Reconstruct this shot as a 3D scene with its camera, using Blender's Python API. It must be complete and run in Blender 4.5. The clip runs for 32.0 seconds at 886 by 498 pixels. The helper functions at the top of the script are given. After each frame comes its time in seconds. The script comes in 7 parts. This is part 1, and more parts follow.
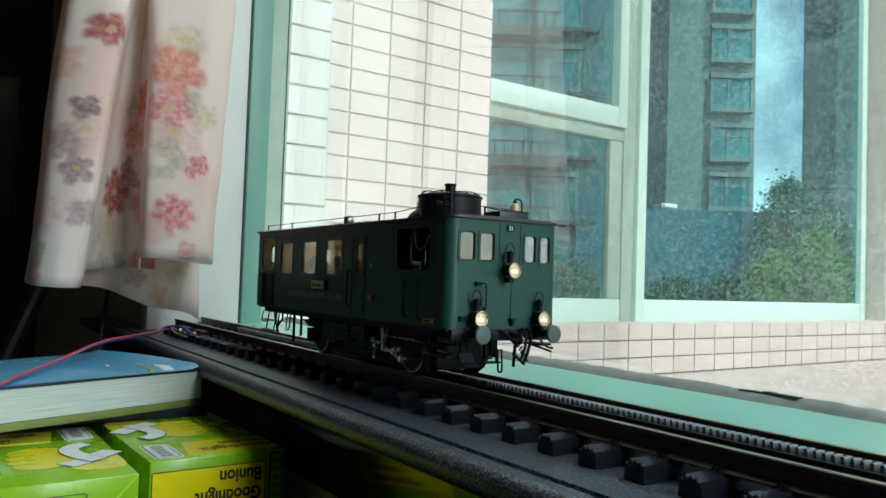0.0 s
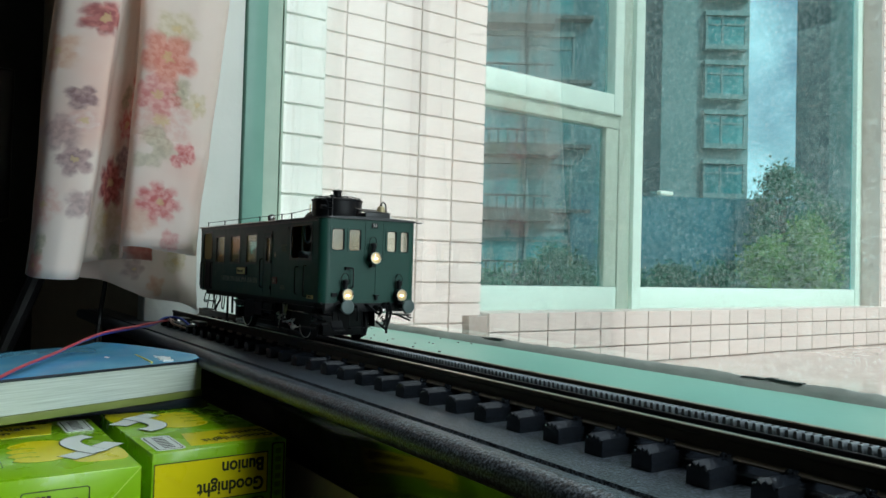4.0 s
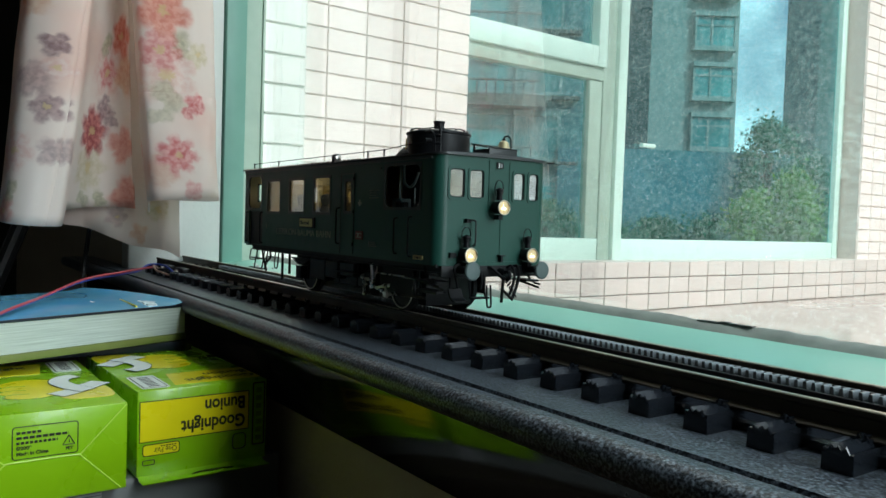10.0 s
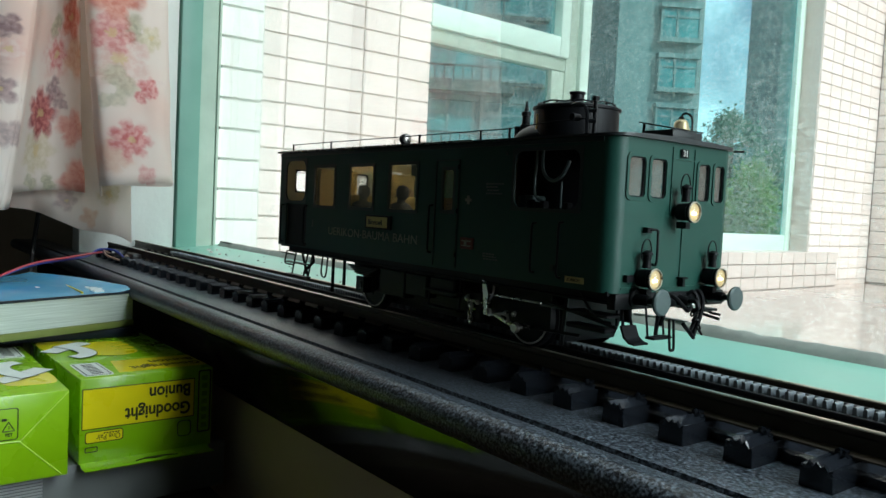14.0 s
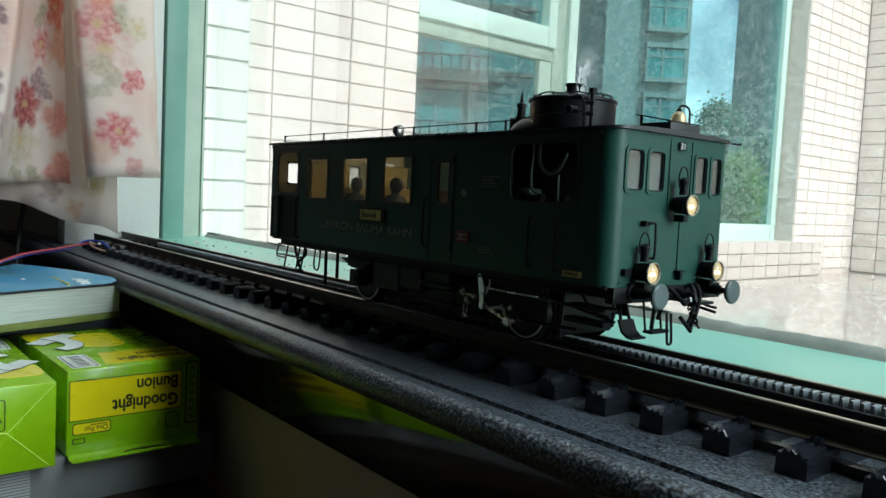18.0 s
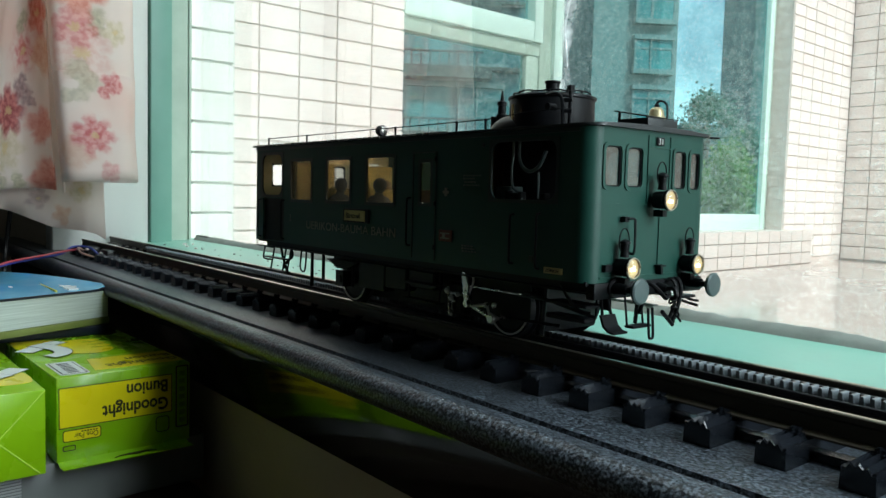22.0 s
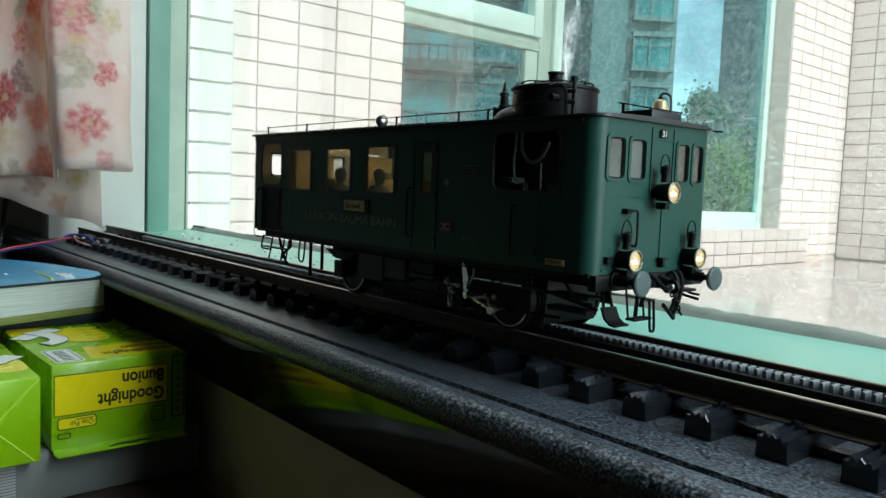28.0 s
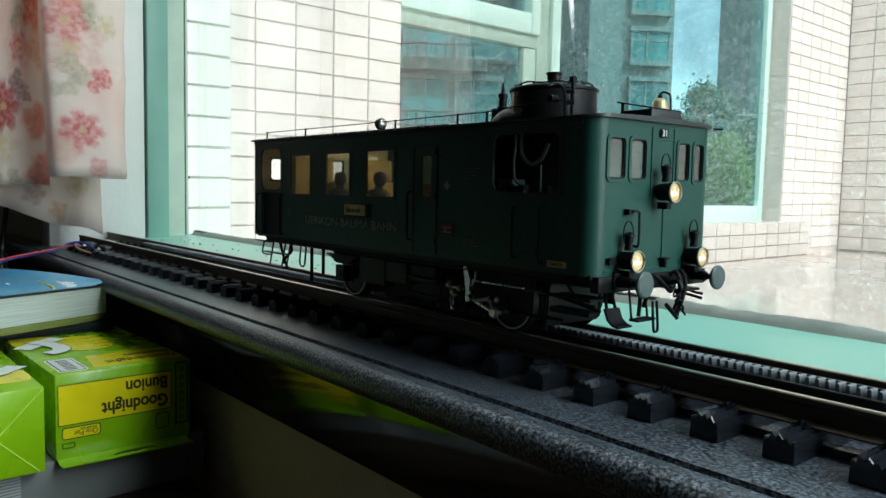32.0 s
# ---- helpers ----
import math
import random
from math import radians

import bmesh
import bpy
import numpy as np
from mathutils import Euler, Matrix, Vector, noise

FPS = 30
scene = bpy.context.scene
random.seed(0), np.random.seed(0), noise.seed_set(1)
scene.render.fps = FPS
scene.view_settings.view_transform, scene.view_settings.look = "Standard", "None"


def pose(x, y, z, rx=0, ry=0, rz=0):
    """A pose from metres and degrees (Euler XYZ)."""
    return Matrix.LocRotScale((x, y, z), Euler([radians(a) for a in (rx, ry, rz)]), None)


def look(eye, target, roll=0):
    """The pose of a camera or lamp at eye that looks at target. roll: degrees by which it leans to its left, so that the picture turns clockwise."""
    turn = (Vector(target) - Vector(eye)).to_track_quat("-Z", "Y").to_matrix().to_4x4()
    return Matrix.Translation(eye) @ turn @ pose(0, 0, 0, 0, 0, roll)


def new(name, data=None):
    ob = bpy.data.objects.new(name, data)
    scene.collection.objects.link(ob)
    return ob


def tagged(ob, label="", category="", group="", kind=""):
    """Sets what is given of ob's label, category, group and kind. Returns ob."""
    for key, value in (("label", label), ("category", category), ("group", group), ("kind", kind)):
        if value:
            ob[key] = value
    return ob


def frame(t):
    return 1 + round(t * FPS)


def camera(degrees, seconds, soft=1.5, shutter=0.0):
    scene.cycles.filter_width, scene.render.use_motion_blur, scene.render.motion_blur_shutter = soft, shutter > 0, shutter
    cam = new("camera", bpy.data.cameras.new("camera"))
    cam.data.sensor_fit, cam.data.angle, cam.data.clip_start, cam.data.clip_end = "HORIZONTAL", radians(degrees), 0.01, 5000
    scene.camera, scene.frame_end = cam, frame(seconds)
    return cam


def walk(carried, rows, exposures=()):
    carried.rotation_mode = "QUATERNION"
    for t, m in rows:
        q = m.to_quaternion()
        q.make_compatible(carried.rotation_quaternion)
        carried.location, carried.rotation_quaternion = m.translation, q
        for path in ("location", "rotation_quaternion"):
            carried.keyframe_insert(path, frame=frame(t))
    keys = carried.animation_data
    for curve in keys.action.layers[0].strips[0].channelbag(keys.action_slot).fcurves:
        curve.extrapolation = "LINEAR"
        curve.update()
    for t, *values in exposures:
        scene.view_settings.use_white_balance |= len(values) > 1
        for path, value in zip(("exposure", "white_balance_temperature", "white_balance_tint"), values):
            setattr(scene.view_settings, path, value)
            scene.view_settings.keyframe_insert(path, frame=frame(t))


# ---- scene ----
import itertools

# ------------------------------------------------------------------ camera
cam = camera(60.1, 32.0, soft=1.5, shutter=0.0)
PATH = [
    (0, 0.1885, -0.2491, 0.0854, 92.279, -1.928, 56.406),
    (0.5, 0.1892, -0.2497, 0.0836, 92.163, -2.023, 56.479),
    (1, 0.1868, -0.2502, 0.0831, 91.970, -1.813, 56.539),
    (1.5, 0.1866, -0.2473, 0.0842, 91.919, -1.384, 56.401),
    (2, 0.1866, -0.2478, 0.0831, 91.787, -1.433, 56.261),
    (2.5, 0.1846, -0.2476, 0.0817, 91.841, -1.148, 56.180),
    (4.5, 0.1839, -0.2548, 0.0859, 91.070, -1.860, 55.958),
    (5, 0.1824, -0.2572, 0.0858, 90.145, -2.282, 56.113),
    (5.5, 0.1803, -0.2571, 0.0842, 89.494, -2.228, 55.929),
    (6, 0.1787, -0.2576, 0.0835, 89.022, -1.954, 55.870),
    (6.5, 0.1812, -0.2577, 0.0820, 88.604, -2.021, 55.986),
    (7, 0.1788, -0.2597, 0.0745, 87.871, -2.217, 56.204),
    (7.5, 0.1807, -0.2597, 0.0749, 87.421, -1.974, 56.279),
    (8, 0.1849, -0.2578, 0.0755, 87.547, -2.203, 56.275),
    (8.5, 0.1905, -0.2574, 0.0792, 87.852, -1.921, 56.056),
    (9, 0.1952, -0.2589, 0.0804, 88.032, -2.332, 55.814),
    (9.5, 0.2023, -0.2566, 0.0817, 88.011, -2.099, 55.430),
    (10, 0.2075, -0.2554, 0.0831, 87.881, -1.853, 55.039),
    (10.5, 0.2081, -0.2572, 0.0806, 87.600, -2.195, 55.001),
    (11, 0.2102, -0.2514, 0.0809, 87.690, -1.986, 54.954),
    (11.5, 0.2115, -0.2522, 0.0799, 87.707, -2.760, 54.662),
    (12, 0.2160, -0.2507, 0.0826, 87.654, -2.238, 54.452),
    (12.5, 0.2173, -0.2502, 0.0807, 87.700, -2.581, 54.045),
    (13, 0.2176, -0.2483, 0.0777, 87.480, -2.981, 53.777),
    (13.5, 0.2214, -0.2490, 0.0840, 87.042, -3.010, 53.278),
    (14, 0.2226, -0.2491, 0.0889, 86.907, -2.830, 52.454),
    (14.5, 0.2286, -0.2526, 0.0951, 87.069, -2.720, 52.070),
    (16.5, 0.2302, -0.2537, 0.0892, 86.294, -3.220, 51.722),
    (17, 0.2250, -0.2484, 0.0877, 85.927, -3.335, 51.762),
    (17.5, 0.2250, -0.2490, 0.0881, 85.915, -3.159, 51.727),
    (18, 0.2262, -0.2499, 0.0903, 86.192, -2.780, 51.594),
    (18.5, 0.2280, -0.2487, 0.0923, 86.242, -1.801, 51.411),
    (19, 0.2288, -0.2493, 0.0904, 86.011, -2.433, 51.252),
    (19.5, 0.2304, -0.2492, 0.0926, 86.022, -2.019, 51.140),
    (20, 0.2288, -0.2481, 0.0901, 85.999, -2.340, 51.112),
    (20.5, 0.2293, -0.2497, 0.0904, 85.926, -2.427, 51.146),
    (21, 0.2290, -0.2510, 0.0910, 85.835, -2.481, 51.162),
    (21.5, 0.2293, -0.2489, 0.0915, 85.917, -2.084, 51.157),
    (22, 0.2306, -0.2472, 0.0921, 85.944, -1.507, 50.974),
    (22.5, 0.2284, -0.2489, 0.0903, 85.778, -2.106, 51.051),
    (23, 0.2282, -0.2485, 0.0903, 85.738, -2.288, 51.115),
    (23.5, 0.2279, -0.2490, 0.0886, 85.717, -2.369, 51.148),
    (24, 0.2282, -0.2484, 0.0888, 85.607, -2.527, 51.109),
    (24.5, 0.2318, -0.2493, 0.0936, 85.726, -1.923, 50.879),
    (26.5, 0.2246, -0.2469, 0.0888, 85.306, -1.846, 50.905),
    (27, 0.2253, -0.2463, 0.0882, 85.406, -2.145, 50.932),
    (27.5, 0.2270, -0.2464, 0.0896, 85.478, -2.135, 50.881),
    (28, 0.2277, -0.2476, 0.0898, 85.558, -2.257, 50.731),
    (28.5, 0.2278, -0.2463, 0.0914, 85.535, -2.036, 50.626),
    (29, 0.2288, -0.2450, 0.0932, 85.727, -1.305, 50.425),
    (29.5, 0.2273, -0.2452, 0.0904, 85.697, -1.374, 50.529),
    (30, 0.2256, -0.2456, 0.0902, 85.344, -1.887, 50.616),
    (30.5, 0.2272, -0.2477, 0.0897, 85.540, -2.007, 50.844),
    (31, 0.2274, -0.2485, 0.0895, 85.573, -2.039, 50.963),
    (31.5, 0.2258, -0.2479, 0.0898, 85.479, -1.693, 50.881),
    (32, 0.2265, -0.2465, 0.0921, 85.455, -1.151, 50.763),
]
walk(cam, [(t, pose(*p)) for t, *p in PATH], exposures=[(0, 0.02), (2.5, 0.02), (5, -0.16), (6.5, -0.16), (8.5, 0.08), (12, 0.13), (14.5, 0.19), (32, 0.19)])

# ------------------------------------------------------------------ world and sun
world = bpy.data.worlds.new("sky")
scene.world = world
world.use_nodes = True
wn, wl = world.node_tree.nodes, world.node_tree.links
wn.clear()
sky = wn.new("ShaderNodeTexSky")
sky.sky_type = "NISHITA"
sky.sun_disc = False
sky.sun_elevation = radians(42)
sky.sun_rotation = radians(90)
sky.air_density, sky.dust_density, sky.ozone_density = 1.0, 1.6, 1.2
sky_bg = wn.new("ShaderNodeBackground")
sky_bg.inputs["Strength"].default_value = 0.102
sky_out = wn.new("ShaderNodeOutputWorld")
# broken cloud over the blue
w_tc = wn.new("ShaderNodeTexCoord")
w_no = wn.new("ShaderNodeTexNoise")
w_no.inputs["Scale"].default_value, w_no.inputs["Detail"].default_value = 5.0, 6.0
w_ra = wn.new("ShaderNodeValToRGB")
w_ra.color_ramp.elements[0].position, w_ra.color_ramp.elements[1].position = 0.33, 0.55
w_mx = wn.new("ShaderNodeMix")
w_mx.data_type = "RGBA"
w_mx.inputs["B"].default_value = (12.0, 13.0, 13.6, 1)
wl.new(w_tc.outputs["Generated"], w_no.inputs["Vector"])
wl.new(w_no.outputs["Fac"], w_ra.inputs["Fac"])
wl.new(w_ra.outputs["Color"], w_mx.inputs["Factor"])
wl.new(sky.outputs["Color"], w_mx.inputs["A"])
wl.new(w_mx.outputs["Result"], sky_bg.inputs["Color"])
wl.new(sky_bg.outputs["Background"], sky_out.inputs["Surface"])

SUN_TO = Vector((-0.80, -0.03, -0.70))          # the way the sunlight travels
sun = new("sun", bpy.data.lights.new("sun", "SUN"))
sun.data.energy = 2.75
sun.data.angle = radians(4)
sun.data.color = (1.0, 0.975, 0.95)
sun.matrix_world = look((3, 3, 6), Vector((3, 3, 6)) + SUN_TO)

# skylight that comes in through the parts of the window above and beside the view
for name, cx, cz, w, h, watts, aim in (("skylight_side", 1.10, 0.68, 1.02, 1.26, 39.0, 0.45), ("skylight_top", -0.38, 1.02, 0.98, 0.58, 6.0, 0.0)):
    lamp = new(name, bpy.data.lights.new(name, "AREA"))
    lamp.data.shape, lamp.data.size, lamp.data.size_y = "RECTANGLE", w, h
    lamp.data.energy, lamp.data.color = watts, (0.83, 0.955, 1.0)
    lamp.matrix_world = look((cx, 0.185, cz), (cx - aim, -1.0, cz))


# ------------------------------------------------------------------ materials
def links_of(m):
    return m.node_tree.nodes, m.node_tree.links


def mat(name, col, rough=0.6, metal=0.0, col2=None, scale=40.0, detail=6.0, amount=0.5, bump=0.0, bump_scale=None,
        spec=0.5, coat=0.0, per_piece=0.0, stretch=None, blotch=0.0, centre=0.5):
    """A surface: base colour, a second colour laid in by noise, fine relief, and a spread from piece to piece."""
    m = bpy.data.materials.new(name)
    m.use_nodes = True
    n, l = links_of(m)
    b = n["Principled BSDF"]
    b.inputs["Roughness"].default_value = rough
    b.inputs["Metallic"].default_value = metal
    b.inputs["Specular IOR Level"].default_value = spec
    b.inputs["Coat Weight"].default_value = coat
    b.inputs["Coat Roughness"].default_value = 0.08
    col2 = col2 or tuple(c * 0.72 for c in col)
    tc = n.new("ShaderNodeTexCoord")
    mp = n.new("ShaderNodeMapping")
    if stretch:
        mp.inputs["Scale"].default_value = stretch
    l.new(tc.outputs["Object"], mp.inputs["Vector"])
    no = n.new("ShaderNodeTexNoise")
    no.inputs["Scale"].default_value, no.inputs["Detail"].default_value = scale, detail
    l.new(mp.outputs["Vector"], no.inputs["Vector"])
    ra = n.new("ShaderNodeValToRGB")
    ra.color_ramp.elements[0].position, ra.color_ramp.elements[1].position = centre - amount / 2, centre + amount / 2
    ra.color_ramp.elements[0].color, ra.color_ramp.elements[1].color = (*col2, 1), (*col, 1)
    l.new(no.outputs["Fac"], ra.inputs["Fac"])
    out = ra.outputs["Color"]
    if blotch:
        n2 = n.new("ShaderNodeTexNoise")
        n2.inputs["Scale"].default_value, n2.inputs["Detail"].default_value = scale / 9, 3
        l.new(mp.outputs["Vector"], n2.inputs["Vector"])
        mr = n.new("ShaderNodeMapRange")
        mr.inputs["From Min"].default_value, mr.inputs["From Max"].default_value = 0.3, 0.7
        mr.inputs["To Min"].default_value, mr.inputs["To Max"].default_value = 1 - blotch, 1 + blotch
        l.new(n2.outputs["Fac"], mr.inputs["Value"])
        vm = n.new("ShaderNodeVectorMath")
        vm.operation = "SCALE"
        l.new(out, vm.inputs[0])
        l.new(mr.outputs["Result"], vm.inputs["Scale"])
        out = vm.outputs["Vector"]
    if per_piece:
        oi = n.new("ShaderNodeObjectInfo")
        mr = n.new("ShaderNodeMapRange")
        mr.inputs["To Min"].default_value, mr.inputs["To Max"].default_value = 1 - per_piece, 1 + per_piece
        l.new(oi.outputs["Random"], mr.inputs["Value"])
        vm = n.new("ShaderNodeVectorMath")
        vm.operation = "SCALE"
        l.new(out, vm.inputs[0])
        l.new(mr.outputs["Result"], vm.inputs["Scale"])
        out = vm.outputs["Vector"]
    l.new(out, b.inputs["Base Color"])
    rr = n.new("ShaderNodeMapRange")
    rr.inputs["To Min"].default_value, rr.inputs["To Max"].default_value = max(0.02, rough - 0.1), min(1, rough + 0.1)
    l.new(no.outputs["Fac"], rr.inputs["Value"])
    l.new(rr.outputs["Result"], b.inputs["Roughness"])
    if bump:
        nb = n.new("ShaderNodeTexNoise")
        nb.inputs["Scale"].default_value, nb.inputs["Detail"].default_value = bump_scale or scale * 2, 5
        l.new(mp.outputs["Vector"], nb.inputs["Vector"])
        bp = n.new("ShaderNodeBump")
        bp.inputs["Strength"].default_value = 0.6
        bp.inputs["Distance"].default_value = bump
        l.new(nb.outputs["Fac"], bp.inputs["Height"])
        l.new(bp.outputs["Normal"], b.inputs["Normal"])
    return m


def glow(name, col, strength):
    m = bpy.data.materials.new(name)
    m.use_nodes = True
    b = m.node_tree.nodes["Principled BSDF"]
    b.inputs["Base Color"].default_value = (*col, 1)
    b.inputs["Emission Color"].default_value = (*col, 1)
    b.inputs["Emission Strength"].default_value = strength
    return m


def glass(name, tint, gloss=0.06, rough=0.02, dirt=0.0, haze=0.0, dirt_scale=150.0, most=0.6):
    """A thin pane: it lets the view through with a tint, mirrors a little, and carries dried water spots and dust."""
    m = bpy.data.materials.new(name)
    m.use_nodes = True
    n, l = links_of(m)
    n.clear()
    out = n.new("ShaderNodeOutputMaterial")
    tr = n.new("ShaderNodeBsdfTransparent")
    tr.inputs["Color"].default_value = (*tint, 1)
    gl = n.new("ShaderNodeBsdfGlossy")
    gl.inputs["Roughness"].default_value = rough
    lw = n.new("ShaderNodeFresnel")
    lw.inputs["IOR"].default_value = 1.45
    mr = n.new("ShaderNodeMapRange")
    mr.inputs["To Min"].default_value, mr.inputs["To Max"].default_value = gloss * 0.3, most
    l.new(lw.outputs["Fac"], mr.inputs["Value"])
    mx = n.new("ShaderNodeMixShader")
    l.new(mr.outputs["Result"], mx.inputs["Fac"])
    l.new(tr.outputs["BSDF"], mx.inputs[1])
    l.new(gl.outputs["BSDF"], mx.inputs[2])
    last = mx.outputs["Shader"]
    if dirt or haze:
        tc = n.new("ShaderNodeTexCoord")
        wob = n.new("ShaderNodeTexNoise")
        wob.inputs["Scale"].default_value = dirt_scale * 1.3
        l.new(tc.outputs["Object"], wob.inputs["Vector"])
        va = n.new("ShaderNodeVectorMath")
        va.operation = "MULTIPLY_ADD"
        va.inputs[1].default_value = (0.0024, 0.0024, 0.0024)
        l.new(wob.outputs["Color"], va.inputs[0])
        l.new(tc.outputs["Object"], va.inputs[2])
        vo = n.new("ShaderNodeTexVoronoi")
        vo.inputs["Scale"].default_value = dirt_scale
        l.new(va.outputs["Vector"], vo.inputs["Vector"])
        ring = n.new("ShaderNodeValToRGB")
        e = ring.color_ramp.elements
        e[0].position, e[0].color = 0.14, (0.15, 0.15, 0.15, 1)
        e[1].position, e[1].color = 0.51, (0, 0, 0, 1)
        for at, v in ((0.27, 0.30), (0.34, 1.0), (0.44, 0.9)):
            x = e.new(at)
            x.color = (v, v, v, 1)
        l.new(vo.outputs["Distance"], ring.inputs["Fac"])
        # some drops dried faint, some strong
        sp = n.new("ShaderNodeSeparateColor")
        l.new(vo.outputs["Color"], sp.inputs[0])
        each = n.new("ShaderNodeMapRange")
        each.inputs["From Min"].default_value, each.inputs["From Max"].default_value = 0.15, 0.8
        l.new(sp.outputs["Red"], each.inputs["Value"])
        big = n.new("ShaderNodeTexNoise")
        big.inputs["Scale"].default_value, big.inputs["Detail"].default_value = 5.0, 4
        l.new(tc.outputs["Object"], big.inputs["Vector"])
        br = n.new("ShaderNodeMapRange")
        br.inputs["From Min"].default_value, br.inputs["From Max"].default_value = 0.35, 0.7
        br.inputs["To Min"].default_value, br.inputs["To Max"].default_value = 0.55 * dirt, dirt
        l.new(big.outputs["Fac"], br.inputs["Value"])
        m1 = n.new("ShaderNodeMath")
        m1.operation = "MULTIPLY"
        l.new(ring.outputs["Color"], m1.inputs[0])
        l.new(each.outputs["Result"], m1.inputs[1])
        mu = n.new("ShaderNodeMath")
        mu.operation = "MULTIPLY_ADD"
        veil = n.new("ShaderNodeMapRange")
        veil.inputs["From Min"].default_value, veil.inputs["From Max"].default_value = 0.42, 0.72
        veil.inputs["To Min"].default_value, veil.inputs["To Max"].default_value = haze * 0.5, haze * 3.5
        l.new(big.outputs["Fac"], veil.inputs["Value"])
        l.new(veil.outputs["Result"], mu.inputs[2])
        l.new(m1.outputs["Value"], mu.inputs[0])
        l.new(br.outputs["Result"], mu.inputs[1])
        # thin mineral film: the view still comes through, scattered daylight is laid over it
        tl = n.new("ShaderNodeBsdfTranslucent")
        tl.inputs["Color"].default_value = (0.56, 0.74, 0.72, 1)
        film = n.new("ShaderNodeAddShader")
        thin = n.new("ShaderNodeBsdfTransparent")
        thin.inputs["Color"].default_value = (tint[0] * 0.95, tint[1] * 0.95, tint[2] * 0.95, 1)
        l.new(thin.outputs["BSDF"], film.inputs[0])
        l.new(tl.outputs["BSDF"], film.inputs[1])
        m2 = n.new("ShaderNodeMixShader")
        l.new(mu.outputs["Value"], m2.inputs["Fac"])
        l.new(last, m2.inputs[1])
        l.new(film.outputs["Shader"], m2.inputs[2])
        last = m2.outputs["Shader"]
    l.new(last, out.inputs["Surface"])
    return m


